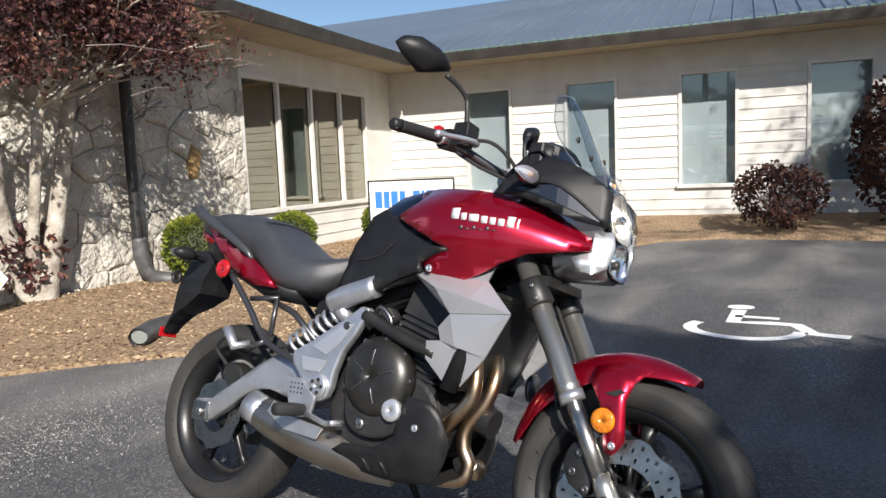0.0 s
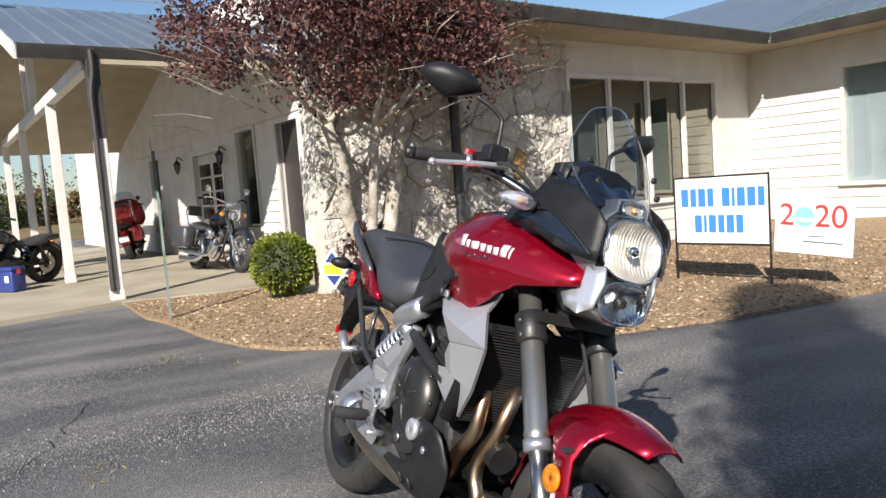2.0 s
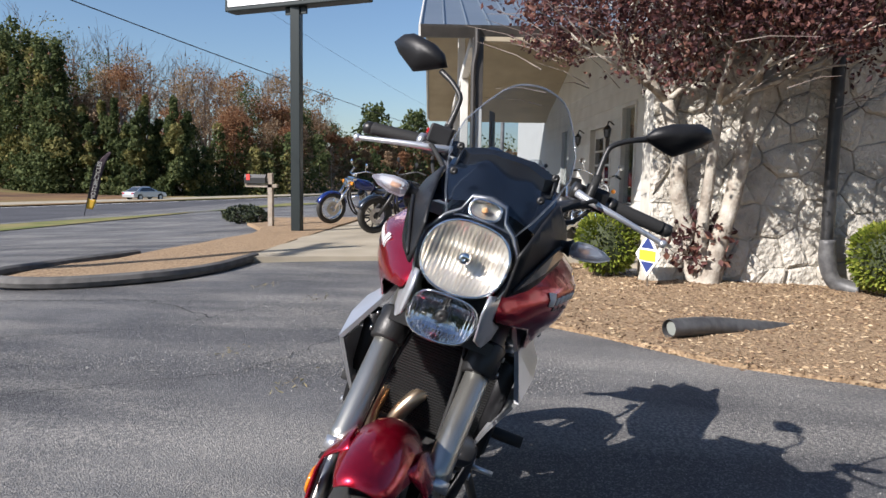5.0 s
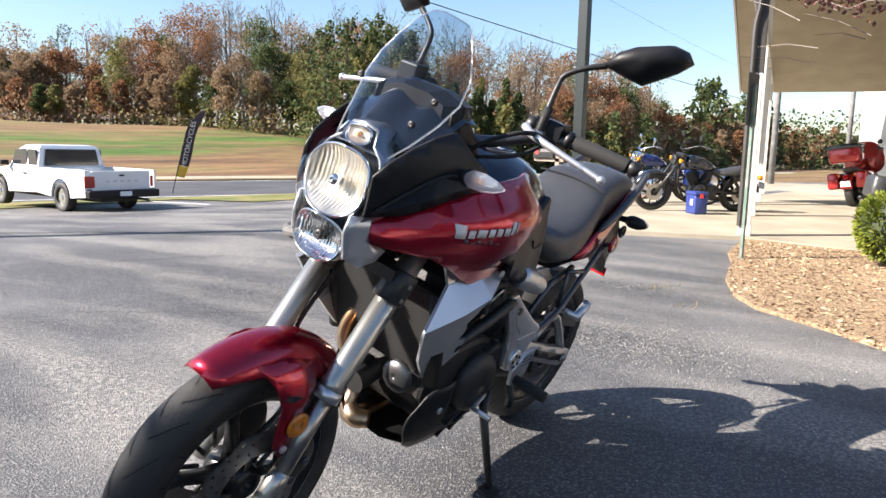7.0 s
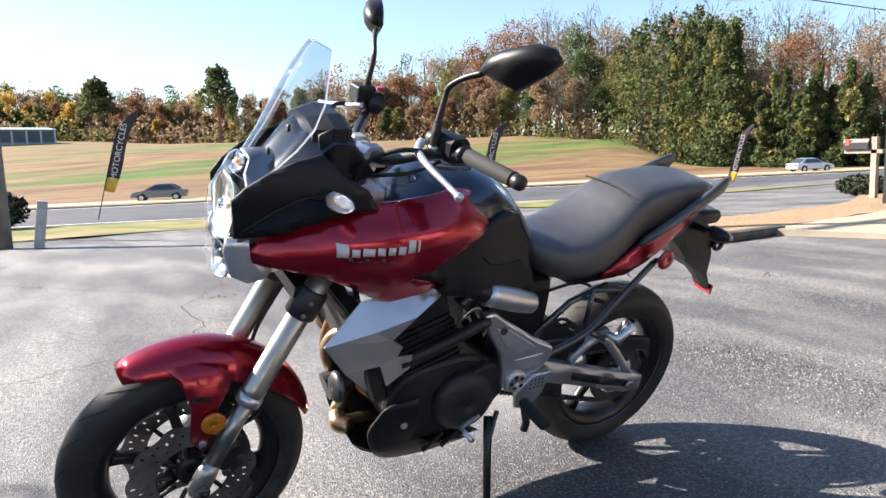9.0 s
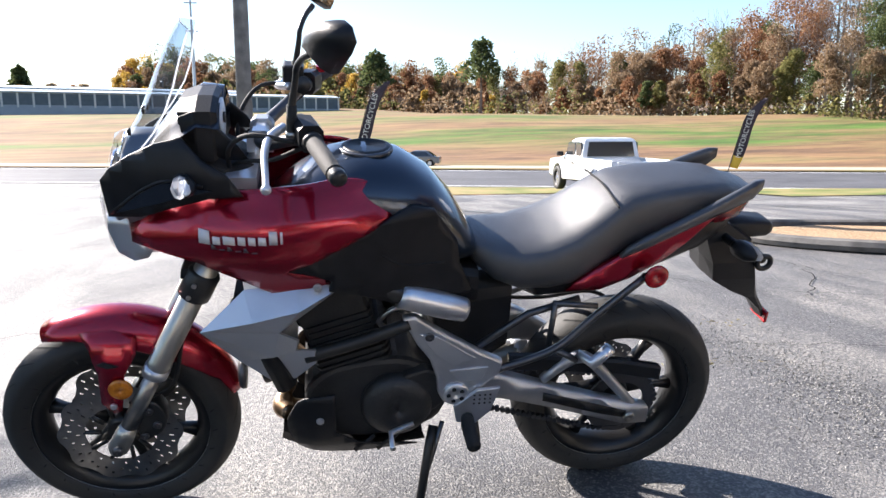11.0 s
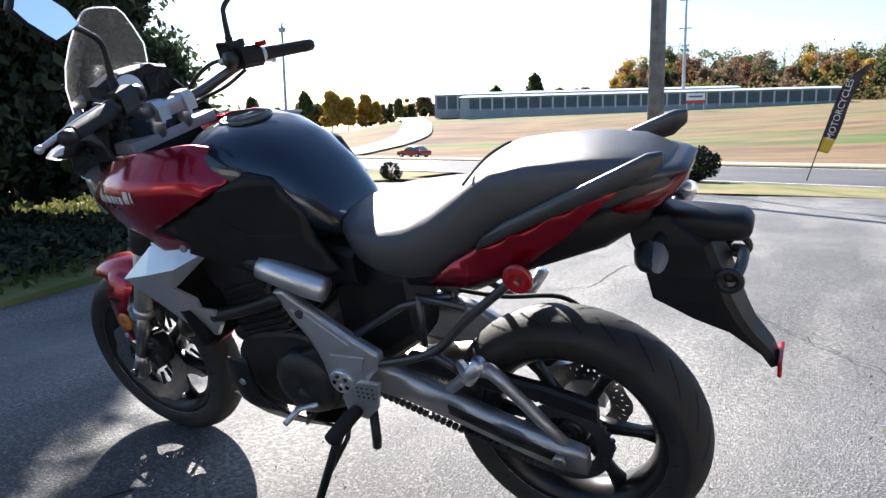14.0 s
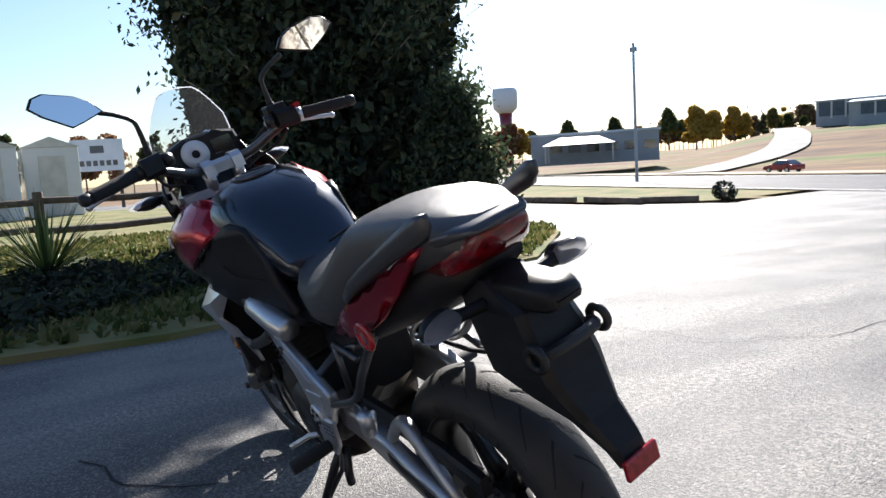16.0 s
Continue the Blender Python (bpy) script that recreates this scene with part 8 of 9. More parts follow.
part("rear_window", loft([[(1.045, -0.66, 1.0), (1.045, 0.66, 1.0), (1.085, 0.60, 1.38), (1.085, -0.60, 1.38)], [(1.02, -0.66, 1.0), (1.02, 0.66, 1.0), (1.06, 0.60, 1.38), (1.06, -0.60, 1.38)]]), CARGLASS, pk)
part("windscreen", loft([[(2.47, -0.7, 1.0), (2.47, 0.7, 1.0), (2.12, 0.62, 1.38), (2.12, -0.62, 1.38)], [(2.49, -0.7, 1.0), (2.49, 0.7, 1.0), (2.14, 0.62, 1.38), (2.14, -0.62, 1.38)]]), CARGLASS, pk)
part("rear_bumper", box(L0 - 0.16, -0.84, 0.36, L0 + 0.02, 0.84, 0.53, bev=0.025), BLACKPL, pk, "black step bumper")
part("number_plate", box(L0 - 0.168, -0.14, 0.40, L0 - 0.16, 0.14, 0.50), WHITEBOARD, pk, "pale plain plate")
part("front_bumper", box(3.6, -0.8, 0.36, 3.78, 0.8, 0.52, bev=0.03), CHROME, pk)
part("chassis", box(-0.9, -0.42, 0.25, 3.4, 0.42, 0.42), BLACKMET, pk)
part("exhaust", tube([(0.4, -0.45, 0.27), (-0.5, -0.5, 0.3), (-1.12, -0.62, 0.28)], 0.03, 8), MUFF, pk)


def sedan(x, y, z, yaw, paint, label, group="cars on the road"):
    t = thing("car", pose(x, y, z, 0, 0, yaw), label, "car", group)
    o = [(-2.2, 0.3), (-2.25, 0.6), (-2.15, 0.88), (-1.6, 0.93), (1.1, 0.92), (2.0, 0.76), (2.2, 0.6), (2.2, 0.3)] + arch(1.35, 0.37, 0.3) + arch(-1.35, 0.37, 0.3)
    part("body", plate(o, -0.86, 0.86, 0.05), paint, t)
    rings = [[(-1.75 + a, -w, zz), (1.05 - b, -w, zz), (1.05 - b, w, zz), (-1.75 + a, w, zz)] for zz, w, a, b in ((0.92, 0.80, 0, 0), (1.36, 0.62, 0.62, 0.85), (1.43, 0.5, 0.9, 1.1))]
    part("roof", loft(rings), paint, t)
    for s in (-1, 1):
        part("side_window", loft([[(-1.4, s * 0.80, 0.95), (0.75, s * 0.80, 0.95), (0.2, s * 0.66, 1.31), (-0.98, s * 0.66, 1.31)], [(-1.4, s * 0.82, 0.95), (0.75, s * 0.82, 0.95), (0.2, s * 0.68, 1.31), (-0.98, s * 0.68, 1.31)]]), CARGLASS, t)
        part("tail_lamp", box(-2.26, s * 0.66 - 0.14, 0.66, -2.18, s * 0.66 + 0.14, 0.8), REDLENS, t)
        part("headlamp", box(2.12, s * 0.62 - 0.16, 0.58, 2.205, s * 0.62 + 0.16, 0.7), LENS, t)
        for wx in (-1.35, 1.35):
            car_wheel(wx, s * 0.78, 0.31, 0.2, t, SILVERCAR)
    part("rear_window", loft([[(-1.72, -0.7, 0.95), (-1.72, 0.7, 0.95), (-1.14, 0.58, 1.34), (-1.14, -0.58, 1.34)], [(-1.75, -0.7, 0.96), (-1.75, 0.7, 0.96), (-1.17, 0.58, 1.35), (-1.17, -0.58, 1.35)]]), CARGLASS, t)
    part("windscreen", loft([[(1.03, -0.7, 0.95), (1.03, 0.7, 0.95), (0.22, 0.58, 1.34), (0.22, -0.58, 1.34)], [(1.06, -0.7, 0.96), (1.06, 0.7, 0.96), (0.25, 0.58, 1.35), (0.25, -0.58, 1.35)]]), CARGLASS, t)
    return t


RY = math.degrees(math.atan(-0.28))
sedan(*on(-27.7, -17.6, 0.03), RY + 180, SILVERCAR, "silver saloon car on the far side of the road")
sedan(*on(-2.4, -25.2, 0.03), RY, GREYCAR, "dark grey saloon car on the far side of the road")
sedan(*on(19.3, -31.0, 0.03), RY, REDCAR, "dark red saloon car on the far side of the road")

# ---------------------------------------------------------------- marks on the asphalt
PAINT = ramp_mat("worn_white_paint", [(0.22, (0.25, 0.25, 0.24)), (0.34, (0.74, 0.74, 0.72)), (0.7, (0.86, 0.86, 0.85))], 9, 0.7, 0.3, 120)


def flat(name, strips, material, label, category, lift=0.004, kind="structure"):
    """Painted or sealed bands: each a line of points with a width."""
    bm = bmesh.new()
    for pts, w in strips:
        pp = [Vector((x, y, 0)) for x, y in pts]
        rows = []
        for i, p in enumerate(pp):
            d = (pp[min(i + 1, len(pp) - 1)] - pp[max(i - 1, 0)]).normalized()
            n = Vector((-d.y, d.x, 0)) * w / 2
            rows.append([bm.verts.new(warp(q.x, q.y, gh0(q.x, q.y) + lift)) for q in (p - n, p + n)])
        for a, b in zip(rows, rows[1:]):
            bm.faces.new((a[0], a[1], b[1], b[0]))
    return tagged(link(name, bm, material), label, category, kind=kind)


arc = [(1.12 + 0.33 * math.cos(radians(a)), 3.28 + 0.27 * math.sin(radians(a))) for a in range(-205, 15, 10)]
flat("parking_symbol", [(arc, 0.085), ([(0.99, 3.88), (1.02, 3.46), (1.24, 3.50), (1.40, 3.50), (1.52, 3.28), (1.72, 3.26)], 0.10), ([(1.0, 3.66), (1.28, 3.66)], 0.07)], PAINT, "worn white wheelchair symbol painted on the asphalt", "parking symbol")
hd = bmesh.new()
hd.faces.new([hd.verts.new((0.98 + 0.095 * math.cos(k * 0.524), 3.99 + 0.085 * math.sin(k * 0.524), 0.0045)) for k in range(12)])
tagged(link("parking_symbol_head", hd, PAINT), "worn white painted dot on the asphalt", "parking symbol", kind="structure")
for a, b in (((-2.3, -12.7), (-2.44, -11.2)), ((-6.9, -12.7), (-7.0, -10.9)), ((3.74, -9.79), (2.57, -9.21))):
    flat("parking_line", [([a, b], 0.1)], PAINT, "white parking bay line on the asphalt", "parking line")
TAR = mat("black_crack_sealant", (0.008, 0.008, 0.009), 0.35, col2=(0.02, 0.02, 0.02), scale=10)


def wander(pts, amp, seed, step=0.12):
    rg = random.Random(seed)
    out = []
    for a, b in zip(pts, pts[1:]):
        n = max(2, int(math.dist(a, b) / step))
        for k in range(n):
            t = k / n
            out.append((a[0] + (b[0] - a[0]) * t + rg.uniform(-amp, amp), a[1] + (b[1] - a[1]) * t + rg.uniform(-amp, amp)))
    return out + [pts[-1]]


flat("seam", [(wander([(2.6, -14.3), (0.49, -11.3), (-0.35, -9.8), (-2.4, -7.5), (-3.0, -6.0), (-3.35, -5.5)], 0.015, 1), 0.055)], TAR, "black sealed seam across the asphalt", "seam")
CRACK = mat("crack_dark", (0.010, 0.010, 0.010), 0.9)
flat("cracks", [(wander(p, 0.035, i + 3, 0.09), w) for i, (p, w) in enumerate((
    ([(2.6, -1.8), (1.75, -2.06), (1.2, -2.22), (0.82, -2.71), (0.8, -3.6), (0.3, -4.6)], 0.007), ([(0.84, -4.41), (2.2, -6.4)], 0.008),
    ([(3.48, -5.18), (2.6, -6.2), (2.0, -8.4)], 0.009), ([(1.73, 0.72), (1.41, 0.63), (1.2, 0.4)], 0.010), ([(-2.0, -0.9), (-0.9, -1.2), (0.2, -2.9)], 0.006),
    ([(-3.0, -1.8), (-1.9, -2.2), (-1.2, -3.6)], 0.006), ([(-0.6, 3.4), (0.3, 4.6), (2.4, 5.2), (3.6, 6.6)], 0.007), ([(-1.9, -4.2), (-0.4, -5.2), (0.9, -5.4), (2.4, -4.8)], 0.008),
    ([(3.0, 3.4), (2.0, 4.4), (1.9, 6.8)], 0.011), ([(-2.2, -2.0), (-2.9, -3.0), (-2.7, -4.6)], 0.010)))], CRACK, "fine dark cracks in the asphalt", "cracks", 0.003, "stuff")
GRIT = ramp_mat("pale_grit", [(0.2, (0.12, 0.12, 0.115)), (0.6, (0.24, 0.235, 0.22)), (0.9, (0.36, 0.35, 0.33))], 4, 0.9, 0, rand=0.8)
rs = np.random.RandomState(77)
pts = []
for cx, cy, sx, sy, n in ((-1.12, -0.5, 0.17, 0.6, 5200), (-1.3, 0.15, 0.26, 0.3, 2600), (-2.7, -1.0, 0.12, 0.5, 1300), (-0.95, -2.2, 0.14, 0.6, 1300), (-2.0, -1.6, 0.5, 0.6, 700), (-0.2, 1.5, 0.8, 0.6, 900), (0.4, 0.6, 0.9, 0.5, 700), (1.6, -4.2, 1.6, 1.6, 900), (-1.5, -3.5, 1.5, 1.2, 700)):
    x, y = cx + rs.normal(size=n) * sx, cy + rs.normal(size=n) * sy
    pts += [(a, b, gh(a, b) + 0.002) for a, b in zip(x, y)]
tagged(leaves("loose_grit", pts, 0.0065, 78, GRIT, None, 0.5, 1.2), "pale loose grit scattered on the asphalt", "grit", kind="stuff")

# ---------------------------------------------------------------- roadside things
POLEWOOD = ramp_mat("weathered_pole", [(0.3, (0.13, 0.125, 0.12)), (0.6, (0.20, 0.195, 0.185)), (0.8, (0.27, 0.26, 0.245))], 5, 0.9, 0.6, 30)
CABLE = mat("black_cable", (0.015, 0.015, 0.016), 0.6)


def utility_pole(x, y, h, r, label, arm=True):
    t = thing("utility_pole", pose(x, y, gh(x, y)), label, "utility pole", "utility poles")
    part("pole", tube([(0, 0, -0.2), (0, 0, h * 0.5), (0.02, 0, h)], [r, r * 0.88, r * 0.7], 14, smooth=0), POLEWOOD, t, "", True)
    if arm:
        part("crossarm", box(-0.9, -0.05, h - 0.6, 0.9, 0.05, h - 0.48), POLEWOOD, t)
        for k in (-0.8, -0.3, 0.3, 0.8):
            part("insulator", lathe([(0.001, 0), (0.04, 0), (0.03, 0.1), (0.001, 0.12)], 8, c=(k, 0, h - 0.48), axis="Z"), PANE2, t)
    return t


utility_pole(2.2, -11.3, 9.2, 0.145, "weathered wooden utility pole at the edge of the lot")
utility_pole(-29.5, -4.6, 7.2, 0.13, "thin wooden utility pole beyond the porch")
utility_pole(-40.0, -3.0, 7.6, 0.13, "thin wooden utility pole beyond the porch")
PALEPOST = mat("pale_painted_post", (0.46, 0.47, 0.45), 0.7, col2=(0.34, 0.34, 0.32), scale=9)
pp = thing("marker_post", pose(1.7, -11.0, -0.25) @ Matrix.Rotation(radians(-9), 4, "Y"), "leaning pale concrete marker post beside the utility pole", "post")
part("post", box(-0.075, -0.06, -0.1, 0.075, 0.06, 0.74, bev=0.012), PALEPOST, pp)
for x, y, r, h, sd in ((4.75, -16.9, 0.85, 0.85, 61), (3.5, -16.75, 0.8, 0.88, 62), (2.5, -16.4, 0.75, 0.84, 63)):
    shrub("round_hedge", *on(x, y), r * stretch(x, y), h * stretch(x, y), sd, DARK_LEAF, "dark green rounded hedge at the roadside", 3400, 0.075)


def cable(name, a, b, sag, r=0.012):
    pts = [tuple(Vector(a).lerp(Vector(b), k / 12) - Vector((0, 0, sag * 4 * (k / 12) * (1 - k / 12)))) for k in range(13)]
    tagged(link(name, tube(pts, r, 5, smooth=0), CABLE), "black overhead power cable", "power cable")


cable("power_cable", (2.2, -11.3, 5.35), (-75, -10.2, 4.9), 0.35, 0.016)
cable("power_cable", (2.2, -11.3, 8.6), (-75, -14, 8.4), 0.5, 0.006)
cable("power_cable", (-29.5, -4.6, 6.7), (-40.0, -3.0, 6.9), 0.2)
cable("power_cable", (2.2, -11.3, 8.5), (70, -30, 8.0), 1.5, 0.008)

FLAGCLOTH = mat("dark_flag_cloth", (0.035, 0.022, 0.028), 0.85, col2=(0.06, 0.04, 0.045), scale=3)
FLAGTEXT = mat("pale_flag_lettering", (0.75, 0.70, 0.58), 0.8)
FLAGFOOT = mat("yellow_flag_foot", (0.72, 0.42, 0.04), 0.8)


def feather_flag(x, y, z, turn, lean):
    """z: height of the cloth's foot."""
    drop = z - 0.62 - gh(x, y)
    z -= 0.62
    t = thing("feather_flag", pose(x, y, z, 0, 0, turn) @ Matrix.Rotation(radians(lean), 4, "Y"), "dark feather flag with pale upright lettering and yellow foot", "flag", "feather flags along the road")
    part("flagpole", tube([(0, 0, -drop), (0, 0, 1.6), (0.01, 0, 2.4), (0.14, 0, 2.98), (0.46, 0, 3.39)], [0.018, 0.014, 0.01, 0.007, 0.004], 8), BLACKPL, t)
    rows = []
    for k in range(25):
        zz = 0.62 + (3.40 - 0.62) * k / 24
        u = k / 24
        left = 0.015 + 0.50 * max(0.0, u - 0.62) ** 2 / 0.1444 * 0.95
        right = 0.30 + 0.16 * math.sin(math.pi * min(1.0, u * 1.05)) * (1 - u) + 0.30 * max(0.0, u - 0.5) ** 1.6 / 0.33
        right = max(right, left + 0.015)
        rows.append([(left + (right - left) * v, 0.03 * math.sin(zz * 3 + v * 2) * v, zz) for v in (0, 0.25, 0.5, 0.75, 1)])
    part("cloth", loft([[*r, *[(p[0], p[1] + 0.003, p[2]) for p in reversed(r)]] for r in rows[4:]]), FLAGCLOTH, t, "", True)
    part("foot_panel", loft([[*r, *[(p[0], p[1] + 0.003, p[2]) for p in reversed(r)]] for r in rows[:5]]), FLAGFOOT, t, "yellow foot panel", True)
    up = Matrix.Rotation(radians(90), 4, "X") @ Matrix.Rotation(radians(90), 4, "Z")
    letters("MOTORCYCLES", 0.26, Matrix.Translation((0.20, -0.045, 1.95)) @ up, FLAGTEXT, t, "lettering", "pale lettering", 0.001)
    return t


feather_flag(-0.1, -23.4, 0.19, 176, 15)
feather_flag(-14.5, -23.5, -0.35, 146, 13)
feather_flag(-27.1, -21.2, -0.73, 128, 12)

FENCEWOOD = ramp_mat("grey_fence_wood", [(0.3, (0.07, 0.055, 0.045)), (0.7, (0.17, 0.14, 0.115))], 6, 0.9, 0.6, 40)
fn = thing("rail_fence", pose(9.6, -1.6, 0.05, 0, 0, 78), "low weathered post-and-rail fence by the grass bank", "fence")
for k in range(5):
    part("post", box(k * 1.8 - 0.06, -0.06, -0.1, k * 1.8 + 0.06, 0.06, 0.95 - 0.03 * (k % 2), bev=0.01), FENCEWOOD, fn)
for k in range(4):
    for z0, z1 in ((0.78, 0.80), (0.42, 0.38)):
        part("rail", tube([(k * 1.8 - 0.05, 0, z0), (k * 1.8 + 0.9, 0.01, (z0 + z1) / 2 - 0.02), (k * 1.8 + 1.85, 0, z1)], 0.05, 7, smooth=0), FENCEWOOD, fn)
part("brace", tube([(0, 0, 0.45), (-1.9, 0.05, 0.05)], 0.05, 7, smooth=0), FENCEWOOD, fn)
TIMBER = ramp_mat("old_timber", [(0.3, (0.10, 0.07, 0.05)), (0.7, (0.26, 0.20, 0.15))], 4, 0.9, 0.6, 35)
for x, y, l, a in ((12.4, -13.5, 2.3, -8), (14.9, -13.4, 2.3, 4), (17.6, -13.3, 2.2, 0), (11.0, -14.1, 1.5, 24)):
    tb = thing("landscape_timber", pose(*on(x, y, 0.03), 0, 0, a), "weathered landscape timber lying along the lot's edge", "timber", "timbers along the lot")
    part("timber", box(-l / 2, -0.08, 0, l / 2, 0.08, 0.15, bev=0.02), TIMBER, tb)
shrub("verge_bush", *on(9.9, -14.9), 0.32, 0.5, 71, DARK_LEAF, "small dark bush at the lot's entrance", 900, 0.06)

# spiky plant
SPIKE = ramp_mat("spiky_leaves", [(0.1, (0.03, 0.055, 0.02)), (0.5, (0.08, 0.13, 0.035)), (0.9, (0.20, 0.24, 0.09))], 2, 0.6, 0, rand=0.8)
for sx, sy, sd, n, hh in ((7.3, 0.35, 5, 150, 0.95), (7.0, 1.3, 6, 110, 0.8)):
    rg = random.Random(sd)
    yp = thing("spiky_plant", pose(sx, sy, 0.05), "clump of long narrow green leaves on the grass bank", "plant", "spiky plants on the bank")
    bm = bmesh.new()
    for k in range(n):
        a, e = rg.uniform(0, 6.28), rg.uniform(0.25, 1.4)
        l, w = hh * rg.uniform(0.7, 1.15), 0.022
        d, sd_ = Vector((math.cos(a), math.sin(a), 0)), Vector((-math.sin(a), math.cos(a), 0))
        rows = []
        for j, u in enumerate((0, 0.35, 0.7, 1.0)):
            p = d * l * u * math.cos(e) + Vector((0, 0, l * u * math.sin(e) - 0.25 * l * u * u * math.cos(e)))
            rows.append([bm.verts.new(p - sd_ * w * (1 - 0.95 * u)), bm.verts.new(p + Vector((0, 0, -0.006))), bm.verts.new(p + sd_ * w * (1 - 0.95 * u))])
        for r0, r1 in zip(rows, rows[1:]):
            bm.faces.new((r0[0], r0[1], r1[1], r1[0])), bm.faces.new((r0[1], r0[2], r1[2], r1[1]))
    tagged(part("leaves", bm, SPIKE, yp), kind="stuff")

BLADE = ramp_mat("grass_blades", [(0.1, (0.035, 0.055, 0.012)), (0.5, (0.10, 0.115, 0.032)), (0.9, (0.24, 0.20, 0.09))], 1.2, 0.9, 0, rand=0.7, thin=0.4)
rs = np.random.RandomState(90)
gx, gy = rs.uniform(3.7, 13, 26000), rs.uniform(-7, 6, 26000)
ok = (gx > np.interp(gy, [-7, -6.2, -4, -2.4, 0, 1.8, 6], [7.6, 6.7, 4.7, 4.2, 3.65, 3.95, 5.0]))
pts = [(a, b, gh(a, b) + 0.07) for a, b in zip(gx[ok], gy[ok])]
tagged(leaves("grass_blades", pts, 0.05, 93, BLADE, None, -1.5, 2.4), "short patchy green and straw-coloured grass on the bank", "grass", kind="stuff")
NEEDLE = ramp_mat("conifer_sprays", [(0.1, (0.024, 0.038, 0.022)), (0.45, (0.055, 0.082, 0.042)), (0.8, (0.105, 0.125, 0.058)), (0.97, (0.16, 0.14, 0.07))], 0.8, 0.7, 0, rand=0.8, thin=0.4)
# low evergreen ground cover under the conifer
rs = np.random.RandomState(91)
pts = np.concatenate([blob_points(260, (rs.uniform(4.3, 7.5), rs.uniform(-3.6, 1.0), 0.08), (0.4, 0.4, 0.16), rs) for k in range(64)])
tagged(leaves("ground_cover", pts[pts[:, 2] > 0.03], 0.05, 92, DARK_LEAF, None, 0.2, 1.8), "patchy low green plants and fallen leaves under the evergreen", "ground cover", kind="stuff")

# ---------------------------------------------------------------- near trees


# widths of the unseen upper half are set by the shadow outline on the lot
FULL = [(0.0, 0.84), (0.10, 0.88), (0.18, 0.92), (0.30, 1.0), (0.43, 1.08), (0.49, 1.0), (0.53, 0.82), (0.60, 0.53), (0.67, 0.36), (0.75, 0.19), (0.84, 0.10), (1.0, 0.03)]


def fullness(u):
    """How wide the evergreen is at u of its height."""
    return float(np.interp(u, [a for a, b in FULL], [b for a, b in FULL]))


def leaning_off(u):
    """How far the unseen top is shifted to place its shadow, as a share of the lean."""
    return float(np.interp(u, [0.47, 0.53, 0.60, 0.67, 0.75, 0.84, 1.0], [0, 0.235, 0.44, 0.65, 0.91, 1.0, 0.88]))


def conifer(x, y, h, r, seed, label, n_br=150, per=170, size=0.085, foot=0.45, lean=(0, 0)):
    """An evergreen whose upper half, out of view, may lean to shape its shadow."""
    rg = random.Random(seed)
    rs = np.random.RandomState(seed)
    t = thing("evergreen_tree", pose(x, y, gh(x, y)), label, "tree")
    part("trunk", tube([(0, 0, -0.1), (0.03, 0.02, h * 0.47), (lean[0] * 0.65, lean[1] * 0.65, h * 0.67), (lean[0] * 0.9, lean[1] * 0.9, h * 0.96)], [0.2, 0.14, 0.09, 0.02], 10, smooth=4), BARK, t, "", True)
    bm = bmesh.new()
    cl = []
    for k in range(n_br):
        u = (k + 0.5) / n_br
        z = foot + (h - foot) * u
        rad = r * fullness(u) * rg.uniform(0.72, 1.05)
        a = k * 2.399 + rg.uniform(-0.4, 0.4)
        e = Vector((math.cos(a) * rad, math.sin(a) * rad, z + 0.22 * rad))
        ox, oy = lean[0] * leaning_off(u), lean[1] * leaning_off(u)
        tube([(ox, oy, z), (ox + e.x * 0.55, oy + e.y * 0.55, z + 0.02 * rad), (ox + e.x, oy + e.y, e.z)], [0.03, 0.018, 0.006], 4, bm, 0)
        for j in range(per):
            f = rs.uniform(0.3, 1.03) ** 0.8
            s = 0.08 + 0.07 * f
            cl.append((ox + e.x * f + rs.normal() * s, oy + e.y * f + rs.normal() * s, z + 0.22 * rad * f * f + rs.normal() * 0.13 + 0.05))
    part("branchwork", bm, BARK, t)
    # opaque core of darker leaves, inner shade of the tree put into their colour
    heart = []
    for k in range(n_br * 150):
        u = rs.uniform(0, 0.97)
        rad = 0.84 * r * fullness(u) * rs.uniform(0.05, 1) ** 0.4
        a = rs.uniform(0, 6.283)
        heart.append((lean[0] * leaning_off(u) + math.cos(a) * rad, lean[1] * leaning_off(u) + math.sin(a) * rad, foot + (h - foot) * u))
    leaves("shaded_inner_foliage", heart, 0.11 if h > 5 else 0.06, seed + 1, DARK_LEAF, t, 0.0, 1.6)
    leaves("foliage", [c for c in cl if c[2] > 0.12], size, seed, NEEDLE, t, -0.3, 1.9)
    return t


conifer(8.02, -3.21, 8.3, 2.25, 31, "tall dark evergreen tree on the grass bank", 280, 360, 0.055, 0.35, (-0.84, -0.89))
conifer(5.75, -3.8, 1.8, 0.52, 32, "slender dark evergreen bush beside the tall one", 60, 220, 0.05, 0.2)


